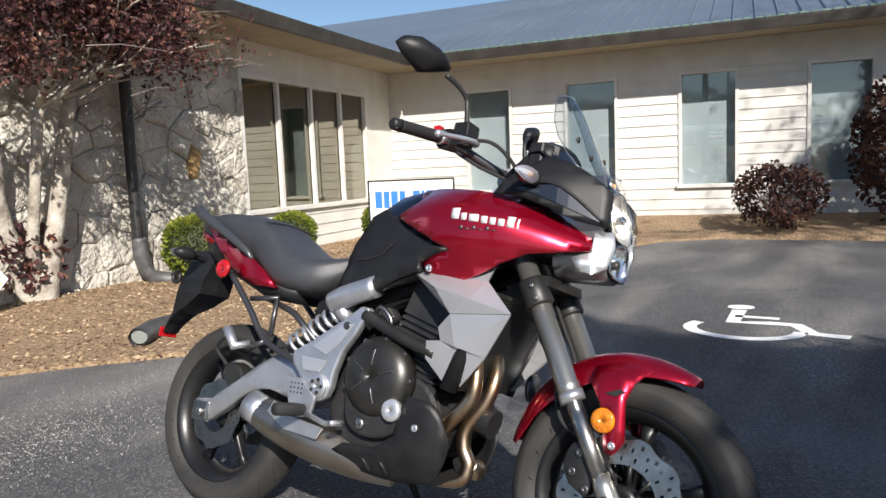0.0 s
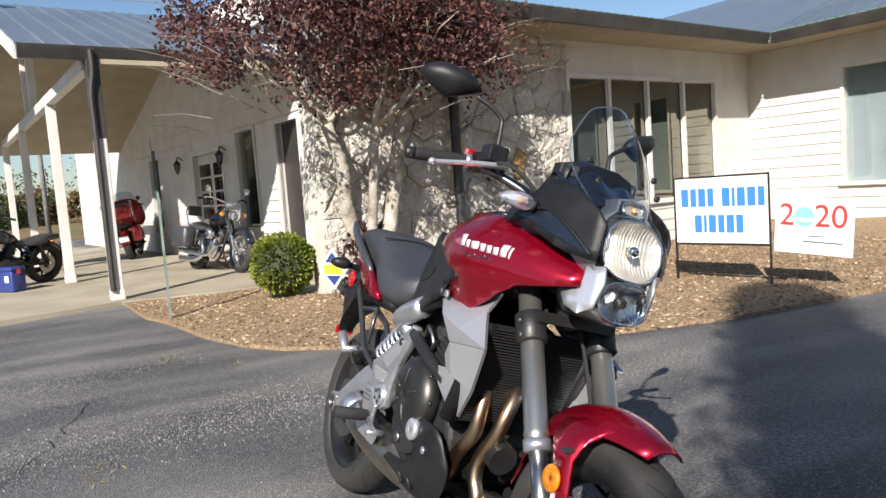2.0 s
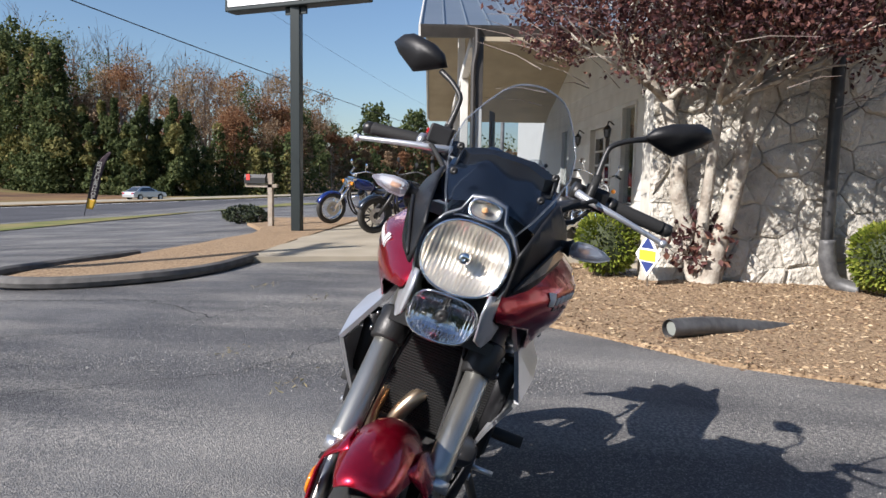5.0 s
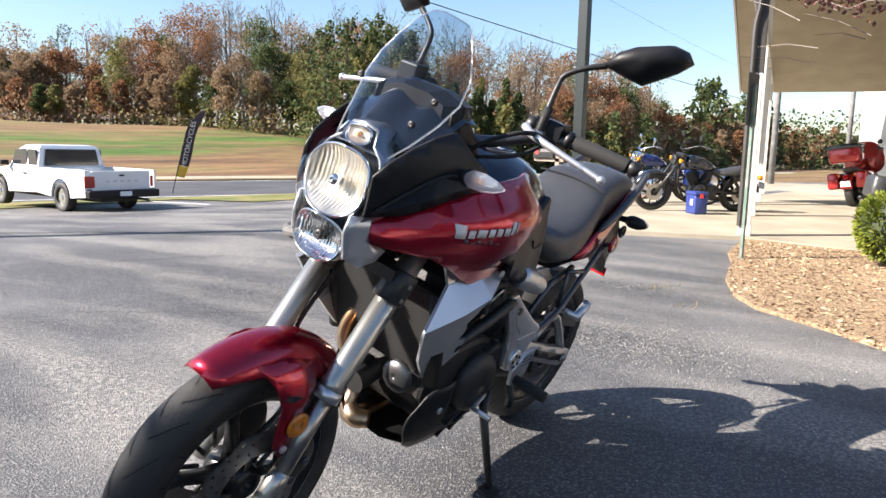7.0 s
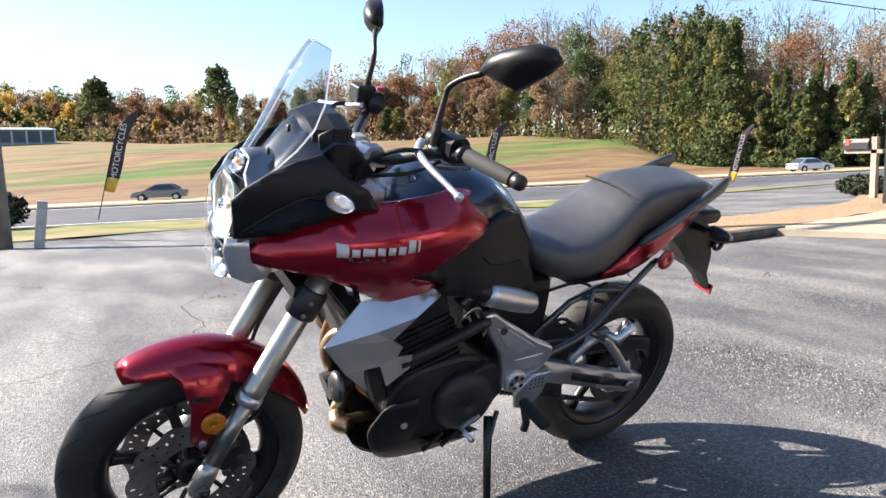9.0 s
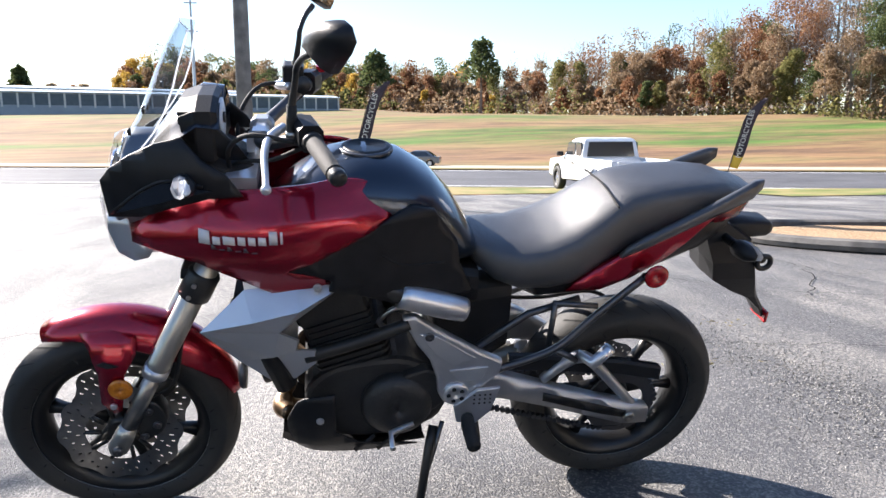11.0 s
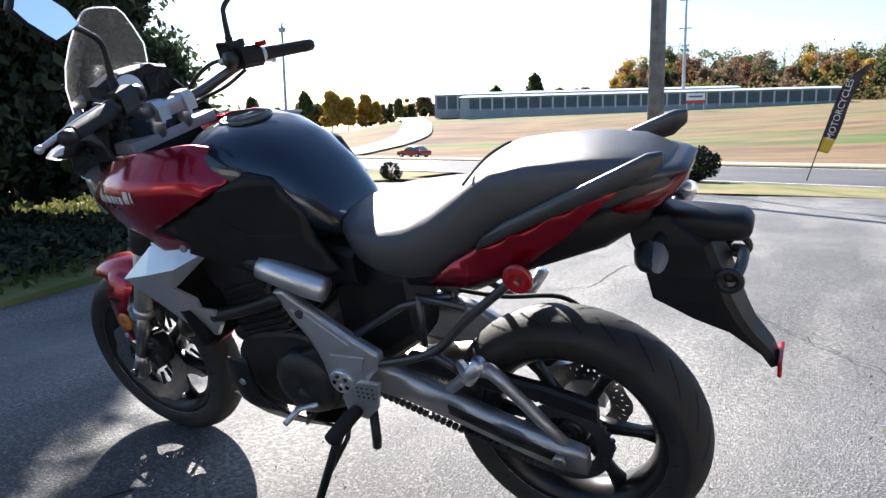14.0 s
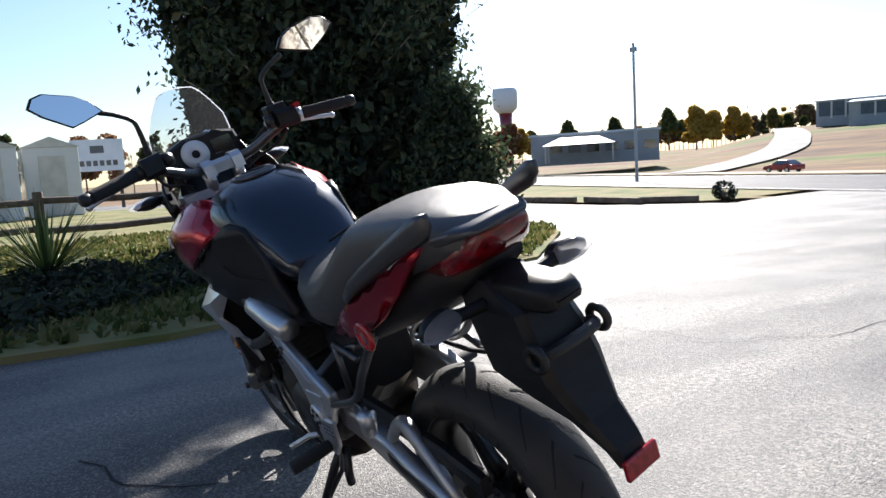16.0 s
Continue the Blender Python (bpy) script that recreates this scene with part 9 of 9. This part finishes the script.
def unseen_bare_tree(x, y, h, seed, label, leafy=3.0):
    rg = random.Random(seed)
    rs = np.random.RandomState(seed)
    t = thing("unseen_bare_tree", pose(x, y, gh(x, y)), label, "tree")
    bm, tips = bmesh.new(), []
    tube([(0, 0, -0.1), (0.08, 0.05, h * 0.2), (0.0, 0.1, h * 0.42)], [0.17, 0.13, 0.1], 9, bm, 3)
    for k in range(8):
        a = k * 2.4
        limb(bm, (0.0, 0.1, h * (0.24 + 0.024 * k)), (math.cos(a), math.sin(a), 0.9 + 0.08 * k), h * 0.24, 0.06, rg, 3, tips, 0.3, 3)
    part("trunk", bm, BARK, t, "", True)
    pts = np.concatenate([np.array(p) + rs.normal(size=(int(leafy), 3)) * 0.22 for p, q in tips])
    leaves("foliage", pts, 0.07, seed, REDBUSH, t)
    return t


# added out of view; only its dappled shadow on the sided wall counts
unseen_bare_tree(8.9, 3.4, 11.2, 44, "sparse half-bare tree added out of view for its dappled shade", 13)

# ---------------------------------------------------------------- far woods
LEAFCOL = {
    "rust": [(0.1, (0.12, 0.05, 0.028)), (0.5, (0.245, 0.125, 0.066)), (0.95, (0.38, 0.22, 0.12))],
    "brown": [(0.1, (0.14, 0.09, 0.055)), (0.5, (0.26, 0.18, 0.11)), (0.95, (0.38, 0.28, 0.18))],
    "olive": [(0.1, (0.08, 0.085, 0.03)), (0.5, (0.17, 0.165, 0.06)), (0.95, (0.30, 0.26, 0.10))],
    "green": [(0.1, (0.035, 0.05, 0.02)), (0.5, (0.075, 0.10, 0.038)), (0.95, (0.15, 0.17, 0.07))],
    "yellow": [(0.1, (0.28, 0.17, 0.03)), (0.5, (0.46, 0.30, 0.06)), (0.95, (0.60, 0.43, 0.12))],
    "twig": [(0.1, (0.17, 0.14, 0.12)), (0.5, (0.30, 0.26, 0.23)), (0.95, (0.44, 0.39, 0.35))],
}
KINDS = list(LEAFCOL)
WOODS = [ramp_mat("woods_" + k, LEAFCOL[k], 0.35, 0.85, 0, rand=0.75, spec=0.2, thin=0.4) for k in KINDS]
SKYLINE = [(92, 90, 1.9), (97, 84, 2.0), (100, 76, 2.4), (104, 62, 3.6), (107, 58, 3.2), (110, 48, 6.2), (113, 46, 8.0), (116, 45, 8.8), (121, 45, 8.3), (125, 47, 9.3), (131, 52, 10.0), (136, 56, 9.2), (141, 58, 10.4), (145, 62, 9.2),
           (150, 64, 7.5), (155, 66, 6.9), (160, 74, 6.4), (164, 88, 4.9), (170, 105, 5.0), (175, 116, 5.4), (180, 126, 5.3), (185, 140, 5.1), (191, 142, 5.7), (194, 145, 4.6), (196, 200, 3.2), (205, 210, 2.9), (212, 200, 2.5)]
rs = np.random.RandomState(101)
VV, FF, MM = [], [], []
base = 0


def add_leaves(c, size, mi, stretch=1.4, up=0.0):
    global base
    v, n = leaf_mesh(c, size, rs.randint(1 << 30), up, stretch)
    VV.append(v)
    k = base + 4 * np.arange(n)
    FF.append(np.stack([k, k + 1, k + 2, k + 3], 1))
    MM.append(np.full(n, mi))
    base += 4 * n


def add_stick(p, q, r0, r1, mi):
    """A three-sided tapered stem."""
    global base
    p, q = np.array(p, float), np.array(q, float)
    a = np.arange(3) * 2.094
    off = np.stack([np.cos(a), np.sin(a), 0 * a], 1)
    VV.append(np.concatenate([p + off * r0, q + off * r1]))
    FF.append(np.array([[base + k, base + (k + 1) % 3, base + 3 + (k + 1) % 3, base + 3 + k] for k in range(3)]))
    MM.append(np.full(3, mi))
    base += 6


def add_tree(x, y, h, kind, leaf, dens=1.0):
    z = gh0(x, y) - 0.2
    mi = KINDS.index(kind)
    tw = KINDS.index("twig")
    w = h * rs.uniform(0.20, 0.30)
    add_stick((x, y, z), (x + rs.normal() * 0.3, y, z + h * 0.9), 0.018 * h, 0.004 * h, tw)
    if kind == "twig":
        for k in range(34):
            u = rs.uniform(0.3, 0.95)
            a = rs.uniform(0, 6.28)
            q = np.array([math.cos(a), math.sin(a), rs.uniform(0.8, 2.0)]) * h * (1.05 - u) * 0.34
            p = np.array([x, y, z + h * u])
            add_stick(p, p + q, 0.006 * h * (1.1 - u), 0.002, tw)
            for j in range(3):
                s = p + q * rs.uniform(0.3, 1)
                add_stick(s, s + (q * 0.5 + rs.normal(size=3) * h * 0.04) * 0.8, 0.0016 * h, 0.0006 * h, tw)
        add_leaves(np.array([x, y, z + h * 0.65]) + rs.normal(size=(int(40 * dens), 3)) * np.array([w * 0.6, w * 0.6, h * 0.17]), leaf, KINDS.index("brown"))
        return
    n = int(13 * dens) + 4
    for k in range(n):
        u = rs.uniform(0.34, 0.97)
        rr = w * math.sin(math.pi * min(1, 0.15 + u * 0.85)) ** 0.7
        a = rs.uniform(0, 6.28)
        c = np.array([x + math.cos(a) * rr * rs.uniform(0.2, 0.9), y + math.sin(a) * rr * rs.uniform(0.2, 0.9), z + h * u])
        s = h * rs.uniform(0.055, 0.10)
        add_leaves(blob_points(int(74 * dens), c, (s * 1.3, s * 1.3, s), rs, 0.3), leaf, mi)


def skyline(yaw):
    return itp(yaw, [(a, d) for a, d, e in SKYLINE]), itp(yaw, [(a, e) for a, d, e in SKYLINE])


def place(yaw, d):
    return 1 - math.sin(radians(yaw)) * d, 1 + math.cos(radians(yaw)) * d


def mix(yaw):
    """Which kinds stand where."""
    if yaw < 112:
        return rs.choice(["rust", "brown", "green", "twig"], p=[0.3, 0.3, 0.25, 0.15])
    if yaw < 127:
        return rs.choice(["rust", "brown", "green", "twig", "olive"], p=[0.28, 0.28, 0.10, 0.24, 0.10])
    if yaw < 140:
        return rs.choice(["rust", "brown", "green", "twig", "olive"], p=[0.12, 0.22, 0.30, 0.18, 0.18])
    if yaw < 165:
        return rs.choice(["rust", "brown", "green", "twig", "olive"], p=[0.24, 0.34, 0.08, 0.26, 0.08])
    return rs.choice(["rust", "brown", "green", "twig", "olive", "yellow"], p=[0.20, 0.26, 0.22, 0.16, 0.10, 0.06])


yaw = 92.0
while yaw < 194.5:
    d0, el = skyline(yaw)
    for row, (dd, k) in enumerate(((1.0, 0.55), (1.09, 0.78), (1.18, 0.92), (1.3, 1.0))):
        yy = yaw + rs.uniform(-0.5, 0.5)
        d = d0 * dd * rs.uniform(0.97, 1.03)
        x, y = place(yy, d)
        top = 1.0 + d * math.tan(radians(el)) * k * rs.uniform(0.92, 1.14)
        h = top - gh0(x, y)
        kind = mix(yaw)
        if row == 3 and rs.rand() < 0.4:
            kind = "twig"
        if row in (1, 2):
            for q in range(5):
                u = rs.uniform(0.02, 0.36)
                c = (x + rs.normal() * h * 0.12, y + rs.normal() * h * 0.12, gh0(x, y) + h * u)
                add_leaves(blob_points(60, c, (h * 0.12, h * 0.12, h * 0.07), rs, 0.2), max(0.09, 0.0028 * d), KINDS.index(rs.choice(["brown", "olive", "twig", "green"], p=[0.45, 0.2, 0.2, 0.15])))
        if h > 1.5:
            add_tree(x, y, h, kind, max(0.065, 0.0019 * d), (1.9, 1.9, 1.5, 1.1)[row] * (1.0 if d < 80 else 0.7))
    # undergrowth at the foot
    d = d0 * 0.985
    x, y = place(yaw + rs.uniform(-0.4, 0.4), d)
    hh = d * 0.026 * rs.uniform(0.5, 1.3)
    dark = yaw < 134
    for q in range(2 if dark else 1):
        add_leaves(blob_points(150, (x, y, gh0(x, y) + hh * (0.4 + q)), (hh * 1.1, hh * 1.1, hh), rs, 0.2), max(0.11, 0.0034 * d), KINDS.index("green" if dark and rs.rand() < 0.7 else "brown" if rs.rand() < 0.6 else "olive"))
    yaw += 68 / d0 * 0.95
# ivy-clad trunks at the near edge of the wood
for yy in np.arange(112, 134, 0.9):
    d = skyline(yy)[0] * rs.uniform(0.93, 1.0)
    x, y = place(yy, d)
    h = d * math.tan(radians(rs.uniform(3.0, 6.0)))
    for u in np.linspace(0.05, 1, 9):
        add_leaves(blob_points(80, (x, y, gh0(x, y) + h * u), (0.75 - 0.4 * u, 0.75 - 0.4 * u, h * 0.09), rs, 0.3), 0.16, KINDS.index("olive" if rs.rand() < 0.5 else "green"))
# dense dark evergreens with ivy climbing over the lower wood beside them
for yy, e in [(127.8 + 0.62 * k, 9.0 - 0.5 * abs(k - 4) * 0.5) for k in range(8)] + [(119.8 + 0.7 * k, 4.2 + 1.1 * math.sin(k * 1.9)) for k in range(11)]:
    d = skyline(yy)[0] * rs.uniform(0.90, 0.94)
    x, y = place(yy, d)
    h = d * math.tan(radians(e)) + 1 - gh0(x, y)
    for u in np.linspace(0.04, 0.97, 11):
        rr = (0.030 if e > 6.5 else 0.022) * d * (1.08 - u * 0.75) * rs.uniform(0.75, 1.15)
        c = (x + rs.normal() * rr * 0.3, y + rs.normal() * rr * 0.3, gh0(x, y) + h * u)
        add_leaves(blob_points(150, c, (rr * 0.6, rr * 0.6, h * 0.075), rs, 0.35), 0.17, KINDS.index("olive" if rs.rand() < 0.22 else "green"))
# pines that stand above the rest
for yy, d, e, w in ((105.2, 66, 5.2, 2.2), (101.9, 72, 4.8, 2.2), (167.4, 92, 6.7, 2.6), (131.0, 50, 9.6, 2.6), (133.2, 51, 9.2, 2.6), (134.8, 53, 8.8, 2.4), (200.5, 215, 4.1, 3.0), (203.5, 215, 3.2, 3.0), (128.5, 49, 8.4, 2.2), (175.7, 120, 5.8, 3.0), (218.5, 200, 3.0, 2.6), (222.5, 210, 2.6, 2.4), (226.0, 210, 2.6, 2.4)):
    x, y = place(yy, d)
    top = 1.0 + d * math.tan(radians(e))
    z0 = gh0(x, y)
    add_stick((x, y, z0 - 0.2), (x, y, top), 0.25, 0.06, KINDS.index("twig"))
    low = 0.15 if 128 < yy < 136 else 0.55
    for k in range(20):
        u = low + (1 - low) * k / 19
        rr = w * (1.15 - u) / (1.15 - low) * rs.uniform(0.7, 1.2) + 0.3
        a = k * 2.4
        c = (x + math.cos(a) * rr * 0.6, y + math.sin(a) * rr * 0.6, z0 + (top - z0) * u)
        add_leaves(blob_points(60, c, (rr * 0.6, rr * 0.6, 0.4 + 0.003 * d), rs, 0.2), max(0.2, 0.0042 * d), KINDS.index("green"))
# low far skyline and the yellow trees by the side road
for yy in np.arange(195, 226, 0.33):
    d, e = 210, itp(yy, [(195, 3.2), (206, 2.8), (212, 2.4), (220, 2.2), (226, 1.9)])
    x, y = place(yy, d)
    add_tree(x, y, 1.0 + d * math.tan(radians(e)) * rs.uniform(0.75, 1.05) - gh0(x, y), mix(yy), 0.7, 0.8)
for yy, d, e, kind in ((216.4, 112, 3.3, "yellow"), (215.2, 112, 2.8, "yellow"), (213.8, 115, 2.9, "yellow"), (213.0, 116, 2.4, "yellow"), (211.2, 120, 2.6, "olive"), (210.2, 122, 2.2, "green"), (209.2, 125, 1.9, "green"), (230.4, 120, 2.9, "rust"), (229.6, 122, 2.5, "yellow"), (228.8, 124, 2.2, "olive"), (231.5, 120, 2.4, "rust")):
    x, y = place(yy, d)
    add_tree(x, y, 1.0 + d * math.tan(radians(e)) - gh0(x, y), kind, 0.42, 2.6)
for yy in np.arange(232, 300, 1.6):
    d = 70
    x, y = place(yy, d)
    add_tree(x, y, d * math.tan(radians(rs.uniform(2.5, 4.2))) + 1 - gh0(x, y), mix(110), 0.4, 0.8)
V, F = np.concatenate(VV), np.concatenate(FF)
ss = np.clip(((-16.0 - 0.28 * V[:, 0] - V[:, 1]) / RD + 2) / 13, 0, 1)
kk = 1 + 1.45 * ss * ss * (3 - 2 * ss)
V = np.array([EX, EY, EZ]) + kk[:, None] * (V - np.array([EX, EY, EZ]))
me = bpy.data.meshes.new("woods")
me.from_pydata(V.tolist(), [], F.tolist())
for k in WOODS:
    me.materials.append(k)
me.polygons.foreach_set("material_index", np.concatenate(MM).astype(np.int32))
tagged(new("woods", me), "mixed autumn woods, rust, brown and green, with bare grey trees", "woods", kind="stuff")

# ---------------------------------------------------------------- far buildings
SHEDWALL = mat("grey_shed_wall", (0.30, 0.33, 0.36), 0.6, col2=(0.25, 0.28, 0.31), scale=0.3)
SHEDROOF = mat("pale_blue_roof", (0.46, 0.53, 0.58), 0.5, col2=(0.40, 0.47, 0.52), scale=0.2)
ROLLER = mat("dark_roller_door", (0.05, 0.075, 0.095), 0.5, col2=(0.07, 0.095, 0.115), scale=1)


def storage(ax, ay, bx_, by_, z, h, depth, label, pitch=3.1):
    l = math.dist((ax, ay), (bx_, by_))
    t = thing("storage_building", pose(ax, ay, z, 0, 0, math.degrees(math.atan2(by_ - ay, bx_ - ax))), label, "storage building")
    part("wall", box(0, -depth, -2.5, l, -0.15, h), SHEDWALL, t)
    part("roof", loft([[(x, 0.35, h), (x, -depth / 2, h + 0.7), (x, -depth - 0.35, h), (x, -depth - 0.35, h - 0.2), (x, 0.35, h - 0.2)] for x in (-0.3, l + 0.3)]), SHEDROOF, t)
    n = int(l / pitch)
    for k in range(n):
        part("roller_door", box(k * pitch + 0.25, -0.15, 0, (k + 1) * pitch - 0.25, -0.10, h - 0.45), ROLLER, t)
        part("pier", box(k * pitch - 0.18, -0.15, -0.5, k * pitch + 0.18, -0.02, h - 0.2), TRIM, t)
    return t


storage(-4.0, -195, 84, -168, 6.6, 3.0, 12, "long low storage building with many dark roller doors")
storage(20, -203, 97, -178, 7.2, 3.9, 11, "second storage building behind the first with pale roof")
fb = thing("far_building", pose(90.5, -106, 1.0, 0, 0, 43), "low grey commercial building with a white entrance canopy", "building")
part("wall", box(-3, -14, -1.5, 21, 0, 4.2), SHEDWALL, fb)
part("roof", box(-3.4, -14.4, 4.2, 21.4, 0.4, 4.6), SHEDROOF, fb)
part("canopy", loft([[(5, 1, 2.2), (18, 1, 2.2), (18, 9, 2.2), (5, 9, 2.2)], [(8, 3, 3.6), (15, 3, 3.6), (15, 6, 3.6), (8, 6, 3.6)]]), TRIM, fb, "white canopy")
for x in (5.5, 17.5):
    for y in (1.4, 8.6):
        part("canopy_post", box(x - 0.12, y - 0.12, -1, x + 0.12, y + 0.12, 2.2), TRIM, fb)
for k in range(6):
    part("window", box(-2.5 + 3.5 * k, 0.0, 0.8, -0.2 + 3.5 * k, 0.04, 2.4), CARGLASS, fb)
tx, ty = place(230.7, 300)
TANK = mat("white_water_tank", (0.66, 0.70, 0.75), 0.5, col2=(0.58, 0.62, 0.68), scale=0.05)
wt = thing("water_tower", pose(tx, ty, 0), "tall white water tower on a single stem", "water tower")
part("stem", lathe([(2.6, -2), (2.4, 15), (2.9, 21), (0.01, 21), (0.01, -2)], 24, axis="Z"), REDCAR, wt, "shaded brick-red stem", True)
part("tank", lathe([(0.01, 20), (2.9, 20.5), (4.9, 22.5), (5.2, 25), (5.2, 29), (4.8, 30.5), (0.01, 31)], 32, axis="Z"), TANK, wt, "", True)
lx, ly = place(189.2, 200)
RADIO = mat("galvanised_mast", (0.38, 0.40, 0.42), 0.5, 0.6)
rm = thing("radio_mast", pose(lx, ly, 5), "thin steel communications mast with small antennas", "mast")
part("mast", tube([(0, 0, 0), (0, 0, 30)], [0.5, 0.25], 8, smooth=0), RADIO, rm)
for z in (29.3, 28, 21):
    part("antenna_arm", box(-1.6, -0.1, z, 1.6, 0.1, z + 0.3), RADIO, rm)
sp_x, sp_y = place(219.3, 34)
lp = thing("street_pole", pose(*on(sp_x, sp_y)) @ Matrix.Scale(1.9, 4), "thin grey steel pole beside the road", "pole")
part("pole", tube([(0, 0, 0), (0, 0, 4.9)], [0.06, 0.04], 8, smooth=0), RADIO, lp)
part("cap", box(-0.12, -0.05, 4.6, 0.12, 0.05, 4.75), RADIO, lp)
hx_, hy_ = place(188.3, 62)
es = thing("board_sign", pose(*on(hx_, hy_), 0, 0, 8) @ Matrix.Scale(1.6, 4), "white board sign with a red band on the hillside", "sign")
part("panel", box(-1.1, -0.03, 1.0, 1.1, 0.03, 2.2), WHITEBOARD, es)
part("band", box(-1.1, 0.031, 1.0, 1.1, 0.036, 1.35), REDINK, es, "red band")
part("lettering_block", box(-0.8, 0.031, 1.7, 0.8, 0.036, 1.9), NAVY, es)
for x in (-1.0, 1.0):
    part("post", box(x - 0.05, -0.02, -0.2, x + 0.05, 0.02, 2.2), WHITEBOARD, es)
SIDEROAD = ramp_mat("pale_concrete_road", [(0.3, (0.22, 0.22, 0.215)), (0.7, (0.30, 0.30, 0.29))], 0.3, 0.85)
way = [(26.0, -33.0), (27.6, -38.2), (28.2, -42.5), (29.6, -48.2), (32.2, -53.6), (37.0, -62.0), (46.0, -76.0), (60.0, -96.0)]
bm = bmesh.new()
rows = []
for p in spline([(x, y, 0) for x, y in way], 8):
    x0, y0 = p.x - 1.3, p.y - 0.6
    x1, y1 = p.x + 1.3, p.y + 0.6
    z = max(gh0(x0, y0), gh0(x1, y1)) + 0.10
    rows.append([bm.verts.new(warp(x0, y0, z)), bm.verts.new(warp(x1, y1, z))])
for a, b in zip(rows, rows[1:]):
    bm.faces.new((a[0], a[1], b[1], b[0]))
tagged(link("side_road", bm, SIDEROAD), "pale concrete side road climbing the hill", "road", kind="structure")
# white sheds and hoarding beyond the fence
ax_, ay_ = 26.5, -2.2
for k in range(2):
    sh = thing("white_shed", pose(ax_ + 1.0 * k, ay_ + 2.5 - 1.9 * k, -0.1, 0, 0, 90), "white portable shed beyond the fence", "shed", "white sheds")
    part("wall", box(-0.85, -1.0, 0.15, 0.85, 1.0, 2.5, bev=0.03), WHITECAR, sh)
    part("roof", loft([[(-0.9, y, 2.5), (0, y, 2.85), (0.9, y, 2.5)] for y in (-1.05, 1.05)]), TRIM, sh)
    part("door", box(-0.4, 1.0, 0.2, 0.4, 1.03, 2.2), TRIM, sh)
bx_, by_ = place(261.2, 36)
hb = thing("hoarding", pose(bx_, by_, -0.2, 0, 0, 78), "large white board sign on posts beyond the fence", "sign")
part("panel", box(-1.15, -0.05, 1.9, 1.15, 0.05, 3.4), WHITEBOARD, hb)
part("emblem", box(-0.3, 0.052, 2.75, 0.3, 0.058, 3.1), DARKSTEEL, hb)
for k in range(6):
    part("lettering_block", box(-0.85 + 0.29 * k, 0.052, 2.15, -0.65 + 0.29 * k, 0.058, 2.4), DARKSTEEL, hb)
for x in (-0.9, 0.9):
    part("post", box(x - 0.08, -0.2, -0.2, x + 0.08, -0.06, 3.2), FENCEWOOD, hb)
